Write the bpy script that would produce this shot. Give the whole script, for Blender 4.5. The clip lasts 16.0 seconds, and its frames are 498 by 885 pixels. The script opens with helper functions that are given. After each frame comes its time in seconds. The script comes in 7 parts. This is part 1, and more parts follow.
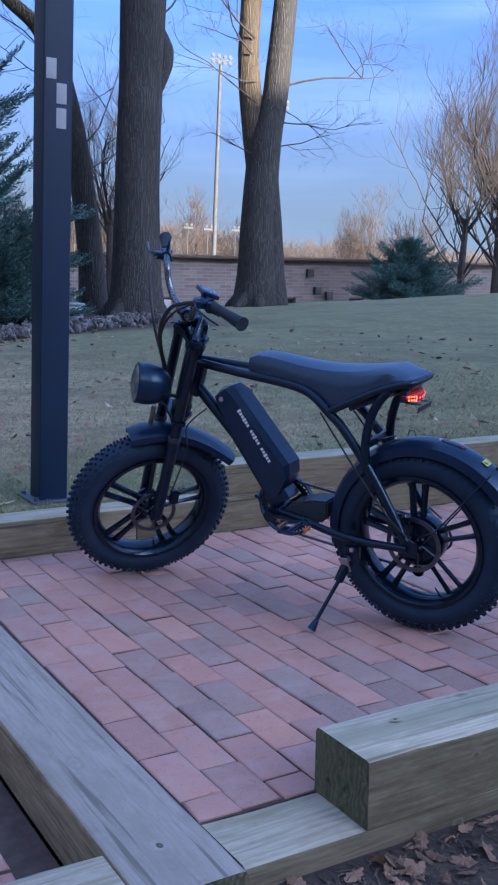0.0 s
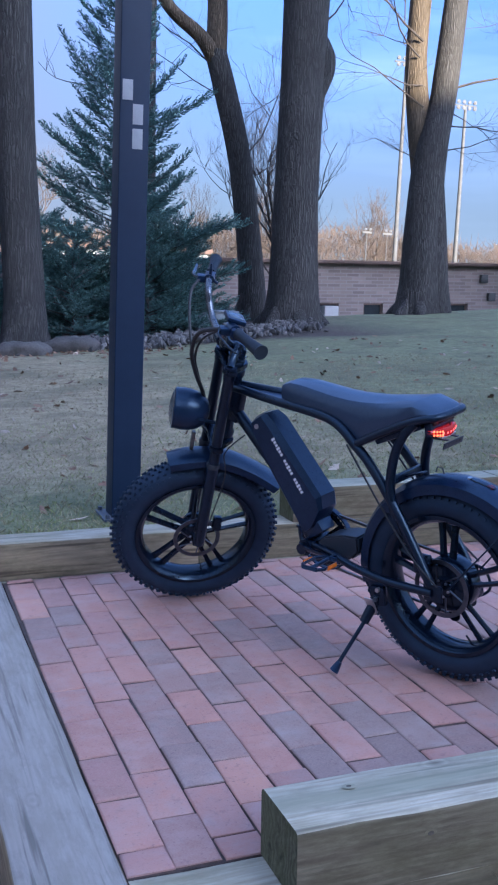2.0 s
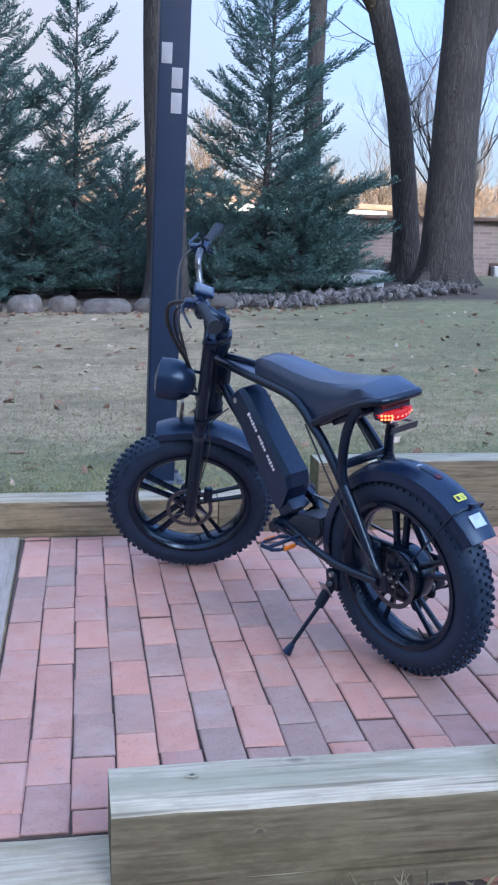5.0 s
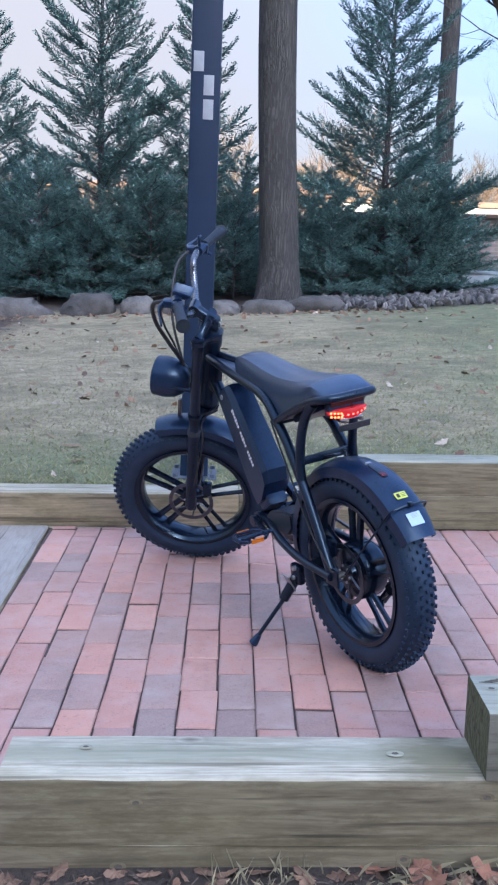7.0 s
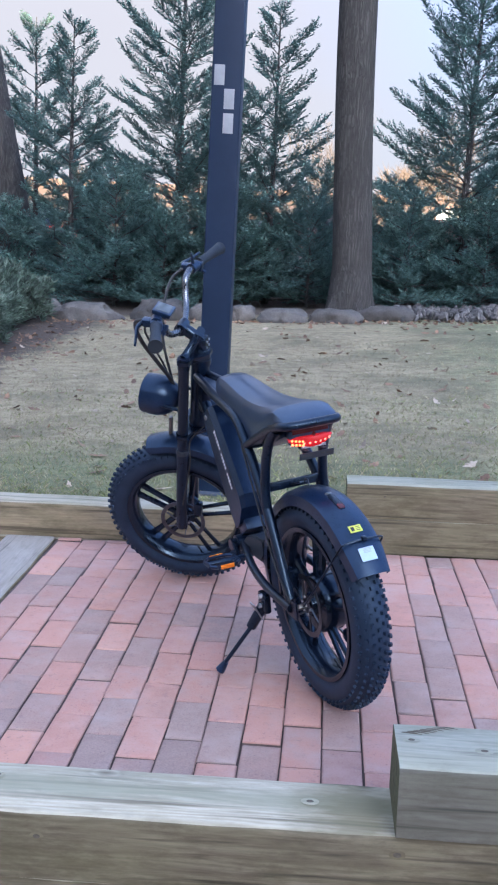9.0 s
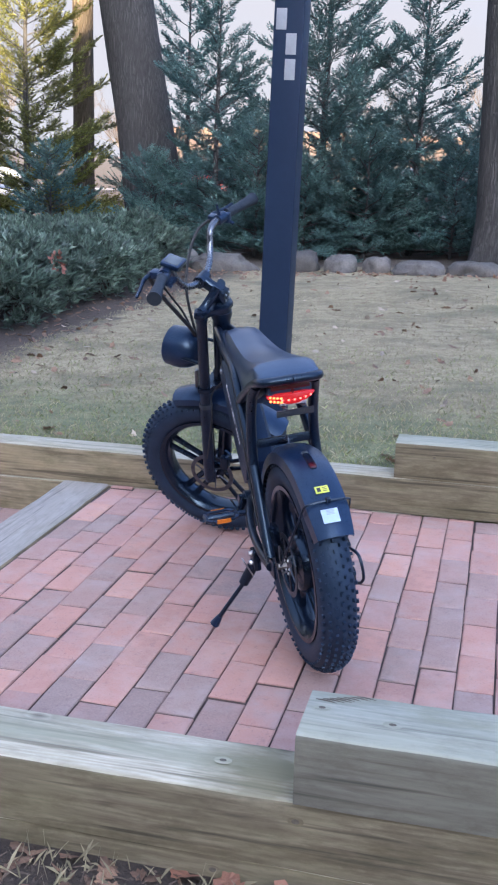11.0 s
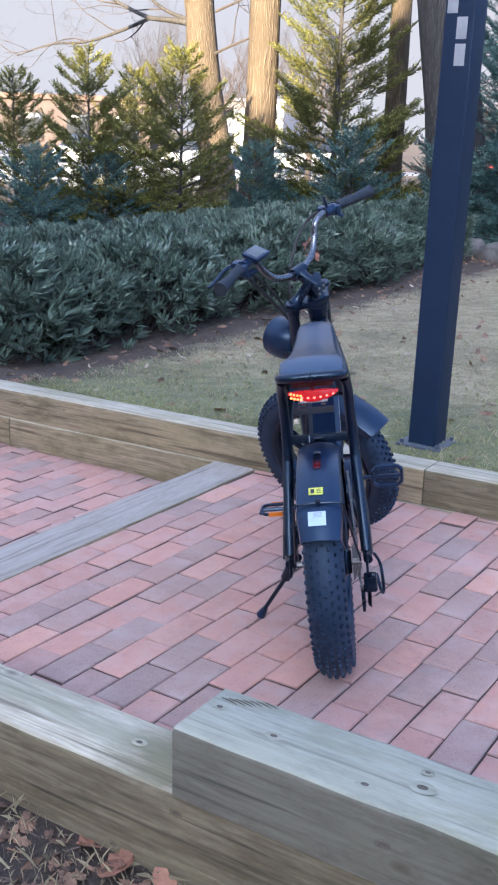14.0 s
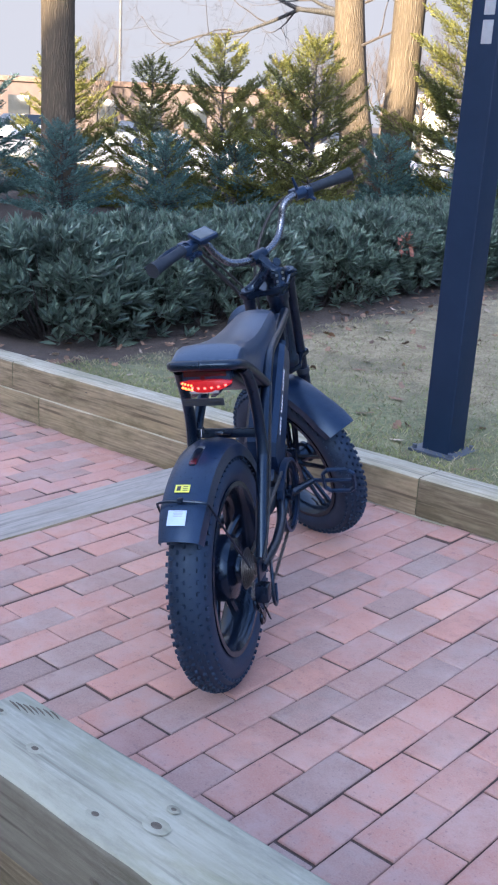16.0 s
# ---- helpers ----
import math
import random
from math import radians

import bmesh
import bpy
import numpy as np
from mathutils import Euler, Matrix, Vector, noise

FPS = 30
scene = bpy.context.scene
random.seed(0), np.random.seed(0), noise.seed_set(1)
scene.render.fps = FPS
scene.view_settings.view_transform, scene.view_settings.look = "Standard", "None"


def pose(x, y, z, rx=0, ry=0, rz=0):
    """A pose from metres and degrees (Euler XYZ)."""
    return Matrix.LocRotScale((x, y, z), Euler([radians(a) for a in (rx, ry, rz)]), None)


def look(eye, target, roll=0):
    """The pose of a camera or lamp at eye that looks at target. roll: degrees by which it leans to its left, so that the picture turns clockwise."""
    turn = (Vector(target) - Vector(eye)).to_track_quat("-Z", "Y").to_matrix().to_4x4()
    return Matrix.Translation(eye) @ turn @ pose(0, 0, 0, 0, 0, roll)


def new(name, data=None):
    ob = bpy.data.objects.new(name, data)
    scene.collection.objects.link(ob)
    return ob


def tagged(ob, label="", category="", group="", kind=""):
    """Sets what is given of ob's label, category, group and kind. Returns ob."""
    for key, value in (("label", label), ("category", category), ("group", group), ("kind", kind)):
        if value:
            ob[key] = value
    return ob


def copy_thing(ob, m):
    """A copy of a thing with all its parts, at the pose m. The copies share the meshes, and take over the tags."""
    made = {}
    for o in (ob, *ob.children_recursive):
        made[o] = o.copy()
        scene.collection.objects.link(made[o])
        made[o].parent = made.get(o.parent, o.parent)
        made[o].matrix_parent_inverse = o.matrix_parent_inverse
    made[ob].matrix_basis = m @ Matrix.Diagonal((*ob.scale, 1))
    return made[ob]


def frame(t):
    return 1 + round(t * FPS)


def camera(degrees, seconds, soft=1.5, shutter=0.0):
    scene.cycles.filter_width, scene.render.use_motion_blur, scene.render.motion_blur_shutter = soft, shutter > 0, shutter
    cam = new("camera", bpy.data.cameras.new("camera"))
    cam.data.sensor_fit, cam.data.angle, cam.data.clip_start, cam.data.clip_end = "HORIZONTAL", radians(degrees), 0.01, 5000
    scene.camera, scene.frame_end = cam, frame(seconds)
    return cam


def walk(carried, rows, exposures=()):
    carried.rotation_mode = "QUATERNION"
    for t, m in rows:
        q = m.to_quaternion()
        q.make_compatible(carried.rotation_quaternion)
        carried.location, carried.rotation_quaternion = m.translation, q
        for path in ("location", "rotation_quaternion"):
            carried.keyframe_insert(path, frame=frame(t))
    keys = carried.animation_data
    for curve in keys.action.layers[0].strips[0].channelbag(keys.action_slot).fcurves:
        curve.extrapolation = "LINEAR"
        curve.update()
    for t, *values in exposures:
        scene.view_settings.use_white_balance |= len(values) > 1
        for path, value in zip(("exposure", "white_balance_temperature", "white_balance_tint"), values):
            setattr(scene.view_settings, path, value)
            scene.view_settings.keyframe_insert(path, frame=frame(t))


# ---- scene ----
cam = camera(27.6, 16.0, 2.2)
METRES, EYE, TILT, LEAN, TURN = 4.054, 1.071, 0.0, 0.0, -30.7
ROWS = [
    (0.0, 0.0, 0.0, 0.0, 0.38, -8.95, -2.4),
    (0.5, 0.0428, 0.0034, 0.006, 3.33, -9.2, -2.85),
    (1.0, 0.0733, 0.0213, 0.0059, 5.96, -9.22, -2.84),
    (1.5, 0.0905, 0.0294, 0.0171, 8.27, -9.03, -2.51),
    (2.0, 0.1122, 0.0372, 0.0205, 10.66, -9.15, -2.32),
    (2.5, 0.15, 0.0428, 0.0215, 12.65, -9.71, -2.13),
    (3.0, 0.1782, 0.0519, 0.0205, 14.22, -10.63, -2.04),
    (3.5, 0.1968, 0.0689, 0.0182, 15.59, -11.41, -2.11),
    (4.0, 0.2171, 0.0746, 0.0281, 17.42, -11.76, -2.4),
    (6.5, 0.3495, 0.1213, 0.0432, 27.24, -12.32, -2.73),
    (7.0, 0.3851, 0.1254, 0.0456, 29.4, -12.34, -2.35),
    (7.5, 0.4056, 0.134, 0.0503, 30.34, -12.13, -2.17),
    (8.0, 0.4159, 0.1594, 0.0498, 31.5, -12.0, -2.19),
    (8.5, 0.4316, 0.172, 0.0554, 33.4, -12.05, -2.6),
    (11.0, 0.5371, 0.269, 0.0669, 44.54, -15.53, -2.6),
    (11.5, 0.5619, 0.2944, 0.0698, 50.46, -16.01, -1.56),
    (12.0, 0.5779, 0.3164, 0.073, 55.99, -15.89, -0.97),
    (12.5, 0.5864, 0.3482, 0.0767, 59.17, -15.18, -1.32),
    (13.0, 0.6032, 0.3675, 0.0801, 60.87, -15.16, -2.21),
    (13.5, 0.6263, 0.3956, 0.0812, 62.26, -16.08, -2.36),
    (14.0, 0.6496, 0.4254, 0.0798, 63.54, -17.08, -2.08),
    (14.5, 0.6611, 0.4704, 0.08, 64.9, -17.37, -1.77),
    (15.0, 0.6712, 0.51, 0.0832, 67.38, -17.23, -2.14),
    (15.5, 0.6808, 0.553, 0.083, 70.62, -17.32, -2.79),
    (16.0, 0.6695, 0.5881, 0.0725, 72.86, -17.74, -3.18),
]
EXPOSURES = [(0.0, 2.56, 4430, 15), (2.5, 2.9, 4500, 14), (4.0, 3.25, 4800, 12), (7.0, 3.46, 5020, 11), (11.0, 3.49, 5150, 12), (16.0, 3.37, 5070, 12)]
walk(cam, [(t, pose(0, 0, EYE, TILT, LEAN, TURN) @ pose(METRES * x, METRES * y, METRES * z, 90 + pitch, roll, yaw)) for t, x, y, z, yaw, pitch, roll in ROWS], EXPOSURES)

# ---- light ----
SUN_AZ, SUN_EL = (-0.2, 0.98), radians(15.0)
world = bpy.data.worlds.new("sky")
scene.world = world
world.use_nodes = True
wn, wl = world.node_tree.nodes, world.node_tree.links
sky = wn.new("ShaderNodeTexSky")
sky.sky_type, sky.sun_disc = "NISHITA", False
sky.sun_elevation = SUN_EL
sky.sun_rotation = math.atan2(-SUN_AZ[0], -SUN_AZ[1])
sky.air_density, sky.dust_density, sky.ozone_density = 0.45, 7.0, 1.5
wtc = wn.new("ShaderNodeTexCoord")
wmap = wn.new("ShaderNodeMapping")
wmap.inputs["Scale"].default_value = (1.0, 1.6, 9.0)
wnoise = wn.new("ShaderNodeTexNoise")
wnoise.inputs["Scale"].default_value, wnoise.inputs["Detail"].default_value = 1.7, 5.0
wramp = wn.new("ShaderNodeValToRGB")
wramp.color_ramp.elements[0].position, wramp.color_ramp.elements[1].position = 0.5, 0.75
wramp.color_ramp.elements[1].color = (0.45, 0.45, 0.45, 1)
wmix = wn.new("ShaderNodeMixRGB")
wmix.inputs[2].default_value = (2.1, 2.3, 2.6, 1)
wl.new(wtc.outputs["Generated"], wmap.inputs[0])
wl.new(wmap.outputs[0], wnoise.inputs["Vector"])
wl.new(wnoise.outputs["Fac"], wramp.inputs[0])
wl.new(wramp.outputs[0], wmix.inputs[0])
wdeep = wn.new("ShaderNodeMixRGB")
wdeep.blend_type = "MULTIPLY"
wdeep.inputs[0].default_value = 1.0
wdeep.inputs[2].default_value = (0.79, 0.78, 0.77, 1)
wl.new(sky.outputs[0], wdeep.inputs[1])
wl.new(wdeep.outputs[0], wmix.inputs[1])
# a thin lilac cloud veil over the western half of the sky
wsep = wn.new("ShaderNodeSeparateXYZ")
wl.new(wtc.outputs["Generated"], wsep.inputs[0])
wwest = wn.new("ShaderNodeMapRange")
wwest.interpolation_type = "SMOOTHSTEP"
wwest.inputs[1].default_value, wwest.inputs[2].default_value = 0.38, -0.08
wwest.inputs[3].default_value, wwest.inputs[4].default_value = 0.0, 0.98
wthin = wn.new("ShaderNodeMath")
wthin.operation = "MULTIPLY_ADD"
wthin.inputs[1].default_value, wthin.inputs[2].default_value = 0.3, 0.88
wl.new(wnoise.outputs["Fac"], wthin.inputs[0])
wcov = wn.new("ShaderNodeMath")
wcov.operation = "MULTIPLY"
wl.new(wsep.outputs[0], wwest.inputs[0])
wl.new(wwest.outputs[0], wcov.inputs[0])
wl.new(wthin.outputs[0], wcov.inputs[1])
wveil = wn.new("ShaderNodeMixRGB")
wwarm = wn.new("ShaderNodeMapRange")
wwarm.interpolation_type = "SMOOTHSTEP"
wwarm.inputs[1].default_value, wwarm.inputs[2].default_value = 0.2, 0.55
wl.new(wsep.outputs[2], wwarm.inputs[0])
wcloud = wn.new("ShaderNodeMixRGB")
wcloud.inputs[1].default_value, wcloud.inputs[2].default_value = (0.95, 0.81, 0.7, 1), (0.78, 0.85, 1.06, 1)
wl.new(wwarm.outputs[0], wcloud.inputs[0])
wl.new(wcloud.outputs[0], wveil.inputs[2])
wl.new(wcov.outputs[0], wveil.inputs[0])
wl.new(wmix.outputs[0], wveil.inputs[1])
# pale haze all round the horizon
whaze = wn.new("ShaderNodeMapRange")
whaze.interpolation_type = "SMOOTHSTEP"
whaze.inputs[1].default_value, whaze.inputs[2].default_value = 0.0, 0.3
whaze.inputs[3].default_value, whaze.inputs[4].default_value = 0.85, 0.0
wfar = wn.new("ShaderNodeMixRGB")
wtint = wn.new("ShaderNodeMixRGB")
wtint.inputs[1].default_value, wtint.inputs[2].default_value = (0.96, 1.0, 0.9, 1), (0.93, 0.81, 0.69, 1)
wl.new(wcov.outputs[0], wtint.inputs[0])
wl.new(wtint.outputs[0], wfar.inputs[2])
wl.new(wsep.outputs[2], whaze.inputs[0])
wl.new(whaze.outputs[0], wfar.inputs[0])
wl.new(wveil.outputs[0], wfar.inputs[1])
# the band above the horizon is dimmer than the sky overhead
wband = wn.new("ShaderNodeMapRange")
wband.interpolation_type = "SMOOTHSTEP"
wband.inputs[1].default_value, wband.inputs[2].default_value = 0.15, 0.7
wband.inputs[3].default_value, wband.inputs[4].default_value = 0.66, 1.1
wl.new(wsep.outputs[2], wband.inputs[0])
wlow = wn.new("ShaderNodeVectorMath")
wlow.operation = "SCALE"
wl.new(wfar.outputs[0], wlow.inputs[0])
wl.new(wband.outputs[0], wlow.inputs["Scale"])
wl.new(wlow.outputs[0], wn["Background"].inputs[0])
wn["Background"].inputs[1].default_value = 0.13
sun_data = bpy.data.lights.new("sun", "SUN")
sun_data.energy, sun_data.angle, sun_data.color = 3.6, radians(0.5), (1.0, 0.71, 0.37)
sun = new("sun", sun_data)
sun.matrix_world = look((0, 0, 30), (SUN_AZ[0], SUN_AZ[1], 30 - math.tan(SUN_EL)))

# ---- materials ----
def material(name):
    m = bpy.data.materials.new(name)
    m.use_nodes = True
    return m, m.node_tree.nodes, m.node_tree.links, m.node_tree.nodes["Principled BSDF"]


def coords(n, l, scale=(1, 1, 1), kind="Object"):
    tc, mp = n.new("ShaderNodeTexCoord"), n.new("ShaderNodeMapping")
    mp.inputs["Scale"].default_value = scale
    l.new(tc.outputs[kind], mp.inputs[0])
    return mp.outputs[0]


def noise_tex(n, l, vec, scale, detail=4.0, rough=0.6, distort=0.0):
    t = n.new("ShaderNodeTexNoise")
    t.inputs["Scale"].default_value, t.inputs["Detail"].default_value = scale, detail
    t.inputs["Roughness"].default_value, t.inputs["Distortion"].default_value = rough, distort
    l.new(vec, t.inputs["Vector"])
    return t.outputs["Fac"]


def ramp(n, l, fac, stops):
    r = n.new("ShaderNodeValToRGB")
    els = r.color_ramp.elements
    while len(els) < len(stops):
        els.new(0.5)
    for e, (p, c) in zip(els, stops):
        e.position, e.color = p, (*c, 1)
    l.new(fac, r.inputs[0])
    return r.outputs[0]


def mix(n, l, fac, a, b, mode="MIX"):
    m = n.new("ShaderNodeMixRGB")
    m.blend_type = mode
    for k, v in ((0, fac), (1, a), (2, b)):
        if isinstance(v, (int, float)):
            m.inputs[k].default_value = v
        elif isinstance(v, tuple):
            m.inputs[k].default_value = (*v, 1)
        else:
            l.new(v, m.inputs[k])
    return m.outputs[0]


def bump(n, l, p, height, strength=0.3, dist=0.01):
    b = n.new("ShaderNodeBump")
    b.inputs["Strength"].default_value, b.inputs["Distance"].default_value = strength, dist
    l.new(height, b.inputs["Height"])
    l.new(b.outputs[0], p.inputs["Normal"])


def plain(name, dark, light, scale=8.0, rough=0.6, metal=0.0, relief=0.2, dist=0.003, stretch=(1, 1, 1), island=0.0, ob_random=0.0, spec=None):
    """Two colours mixed by noise at two scales, with fine relief."""
    m, n, l, p = material(name)
    v = coords(n, l, stretch)
    coarse = noise_tex(n, l, v, scale, 3.0)
    fine = noise_tex(n, l, v, scale * 9, 4.0, 0.7)
    f = mix(n, l, 0.4, coarse, fine)
    c = ramp(n, l, f, [(0.32, dark), (0.68, light)])
    if island or ob_random:
        src = n.new("ShaderNodeNewGeometry").outputs["Random Per Island"] if island else n.new("ShaderNodeObjectInfo").outputs["Random"]
        h = n.new("ShaderNodeHueSaturation")
        mr = n.new("ShaderNodeMapRange")
        k = island or ob_random
        mr.inputs[3].default_value, mr.inputs[4].default_value = 1 - k, 1 + k
        l.new(src, mr.inputs[0])
        l.new(mr.outputs[0], h.inputs["Value"])
        l.new(c, h.inputs["Color"])
        c = h.outputs[0]
    l.new(c, p.inputs["Base Color"])
    rr = n.new("ShaderNodeMapRange")
    rr.inputs[3].default_value, rr.inputs[4].default_value = max(0.02, rough - 0.1), min(1.0, rough + 0.1)
    l.new(fine, rr.inputs[0])
    l.new(rr.outputs[0], p.inputs["Roughness"])
    p.inputs["Metallic"].default_value = metal
    if spec is not None:
        p.inputs["Specular IOR Level"].default_value = spec
    bump(n, l, p, f, relief, dist)
    return m


def leafy(name, dark, light, scale, rough, island, through_=0.35):
    """Foliage: two greens, varied leaf by leaf, letting some light through."""
    m = plain(name, dark, light, scale, rough, relief=0.0, island=island)
    n, l = m.node_tree.nodes, m.node_tree.links
    p, out = n["Principled BSDF"], n["Material Output"]
    tr, mx = n.new("ShaderNodeBsdfTranslucent"), n.new("ShaderNodeMixShader")
    mx.inputs[0].default_value = through_
    l.new(p.inputs["Base Color"].links[0].from_socket, tr.inputs["Color"])
    l.new(p.outputs[0], mx.inputs[1])
    l.new(tr.outputs[0], mx.inputs[2])
    l.new(mx.outputs[0], out.inputs["Surface"])
    return m


def brick_material(name, stops, patches):
    m, n, l, p = material(name)
    rnd = n.new("ShaderNodeObjectInfo").outputs["Random"]
    base = ramp(n, l, rnd, stops)
    tc = n.new("ShaderNodeTexCoord")
    add = n.new("ShaderNodeVectorMath")
    l.new(tc.outputs["Object"], add.inputs[0])
    sc = n.new("ShaderNodeVectorMath")
    sc.operation = "SCALE"
    sc.inputs[0].default_value = (37, 19, 7)
    l.new(rnd, sc.inputs["Scale"])
    l.new(sc.outputs[0], add.inputs[1])
    v = add.outputs[0]
    cloud = noise_tex(n, l, v, 14, 4, 0.6)
    grain = noise_tex(n, l, v, 240, 3, 0.7)
    other = n.new("ShaderNodeTexWhiteNoise")
    other.noise_dimensions = "1D"
    l.new(rnd, other.inputs["W"])
    second = ramp(n, l, other.outputs["Value"], patches)
    c = mix(n, l, ramp(n, l, cloud, [(0.4, (0, 0, 0)), (0.66, (0.75, 0.75, 0.75))]), base, second)
    c = mix(n, l, ramp(n, l, grain, [(0.35, (0, 0, 0)), (0.75, (0.4, 0.4, 0.4))]), c, (0.5, 0.34, 0.3))
    pits = noise_tex(n, l, v, 130, 2, 0.5)
    c = mix(n, l, ramp(n, l, pits, [(0.64, (0, 0, 0)), (0.74, (0.5, 0.5, 0.5))]), c, (0.16, 0.1, 0.09))
    scuff = noise_tex(n, l, v, 33, 5, 0.8)
    c = mix(n, l, ramp(n, l, scuff, [(0.3, (0.5, 0.5, 0.5)), (0.44, (0, 0, 0))]), c, (0.2, 0.13, 0.125))
    dust = noise_tex(n, l, v, 5, 5, 0.7)
    c = mix(n, l, ramp(n, l, dust, [(0.46, (0, 0, 0)), (0.76, (0.42, 0.42, 0.42))]), c, (0.46, 0.4, 0.36))
    l.new(c, p.inputs["Base Color"])
    p.inputs["Roughness"].default_value = 0.85
    p.inputs["Specular IOR Level"].default_value = 0.3
    bump(n, l, p, mix(n, l, 0.5, mix(n, l, 0.5, cloud, scuff), mix(n, l, 0.4, grain, pits)), 0.6, 0.005)
    return m


def timber_material(name, tones, along=0, band="Y", grain=0.3, stripe=0.0, moss=None):
    """Weathered softwood: long grain along the local x axis, checks, green stain and knots."""
    m, n, l, p = material(name)
    rnd = n.new("ShaderNodeObjectInfo").outputs["Random"]
    sc = n.new("ShaderNodeVectorMath")
    sc.operation = "SCALE"
    sc.inputs[0].default_value = (13, 5, 3)
    l.new(rnd, sc.inputs["Scale"])
    tc, mp = n.new("ShaderNodeTexCoord"), n.new("ShaderNodeMapping")
    mp.inputs["Scale"].default_value = (0.95, 9, 9) if along == 0 else (9, 9, 9)
    add = n.new("ShaderNodeVectorMath")
    l.new(tc.outputs["Object"], add.inputs[0])
    l.new(sc.outputs[0], add.inputs[1])
    l.new(add.outputs[0], mp.inputs[0])
    v = mp.outputs[0]
    rings = n.new("ShaderNodeTexWave")
    rings.wave_type, rings.bands_direction = "BANDS", band
    rings.inputs["Scale"].default_value, rings.inputs["Distortion"].default_value = 2.0, 20.0
    rings.inputs["Detail"].default_value, rings.inputs["Detail Scale"].default_value = 5.0, 0.7
    l.new(v, rings.inputs["Vector"])
    fibre = noise_tex(n, l, v, 7, 6, 0.62, 0.4)
    bm_ = n.new("ShaderNodeMapping")
    bm_.inputs["Scale"].default_value = (0.8, 2.6, 2.6)
    l.new(add.outputs[0], bm_.inputs[0])
    broad = noise_tex(n, l, bm_.outputs[0], 2.2, 5, 0.65)
    f = mix(n, l, 1.0 - grain, rings.outputs["Fac"], fibre)
    c = ramp(n, l, f, [(0.24, tones[0]), (0.5, tones[1]), (0.76, tones[2])])
    c = mix(n, l, ramp(n, l, broad, [(0.42, (0, 0, 0)), (0.7, (0.75, 0.75, 0.75))]), c, tones[3])
    stain = noise_tex(n, l, bm_.outputs[0], 2.9, 6, 0.75)
    c = mix(n, l, ramp(n, l, stain, [(0.5, (0, 0, 0)), (0.68, (0.8, 0.8, 0.8))]), c, tones[4])
    vor = n.new("ShaderNodeTexVoronoi")
    vor.inputs["Scale"].default_value = 1.0
    vm = n.new("ShaderNodeMapping")
    vm.inputs["Scale"].default_value = (3.2, 6.0, 6.0)
    l.new(add.outputs[0], vm.inputs[0])
    l.new(vm.outputs[0], vor.inputs["Vector"])
    cm = n.new("ShaderNodeMapping")
    cm.inputs["Scale"].default_value = (1.5, 48, 48) if along == 0 else (30, 30, 30)
    l.new(add.outputs[0], cm.inputs[0])
    check = noise_tex(n, l, cm.outputs[0], 1.0, 3, 0.5, 0.3)
    c = mix(n, l, ramp(n, l, check, [(0.58, (0, 0, 0)), (0.7, (0.75, 0.75, 0.75))]), c, tuple(0.5 * q for q in tones[0]))
    mm_ = n.new("ShaderNodeMapping")
    mm_.inputs["Scale"].default_value = (9, 22, 22)
    l.new(add.outputs[0], mm_.inputs[0])
    mould = noise_tex(n, l, mm_.outputs[0], 1.0, 6, 0.8)
    c = mix(n, l, ramp(n, l, mould, [(0.5, (0, 0, 0)), (0.7, (0.45, 0.45, 0.45))]), c, tuple(0.55 * q for q in tones[1]))
    if stripe or moss:
        sep = n.new("ShaderNodeSeparateXYZ")
        l.new(tc.outputs["Object"], sep.inputs[0])
        wander = noise_tex(n, l, bm_.outputs[0], 4.0, 5, 0.7)

    def near(axis, centre, half, colour, c, amount):
        """Stains the wood within half of centre along one axis, with a ragged outline."""
        off = n.new("ShaderNodeMath")
        off.operation = "SUBTRACT"
        l.new(sep.outputs[axis], off.inputs[0])
        off.inputs[1].default_value = centre
        ab = n.new("ShaderNodeMath")
        ab.operation = "ABSOLUTE"
        l.new(off.outputs[0], ab.inputs[0])
        ragged = n.new("ShaderNodeMath")
        ragged.operation = "MULTIPLY_ADD"
        l.new(wander, ragged.inputs[0])
        ragged.inputs[1].default_value = 3.4 * half
        l.new(ab.outputs[0], ragged.inputs[2])
        return mix(n, l, ramp(n, l, scaled(ragged.outputs[0], 0.25 / half), [(0.5, (amount,) * 3), (0.8, (0, 0, 0))]), c, colour)

    def scaled(v_, k):
        mu = n.new("ShaderNodeMath")
        mu.operation = "MULTIPLY"
        l.new(v_, mu.inputs[0])
        mu.inputs[1].default_value = k
        return mu.outputs[0]

    if stripe:
        c = near(1, 0.008, stripe, (0.27, 0.27, 0.185), c, 0.72)
    if moss:
        c = near(0, moss[0], moss[1], (0.15, 0.135, 0.075), c, 0.75)
    knot = ramp(n, l, vor.outputs["Distance"], [(0.03, (0.6, 0.6, 0.6)), (0.09, (0.0, 0.0, 0.0)), (0.12, (0.15, 0.15, 0.15)), (0.15, (0, 0, 0))])
    c = mix(n, l, knot, c, (0.07, 0.055, 0.04))
    l.new(c, p.inputs["Base Color"])
    p.inputs["Roughness"].default_value = 0.92
    p.inputs["Specular IOR Level"].default_value = 0.2
    bump(n, l, p, mix(n, l, 0.4, fibre, check), 0.6, 0.005)
    return m


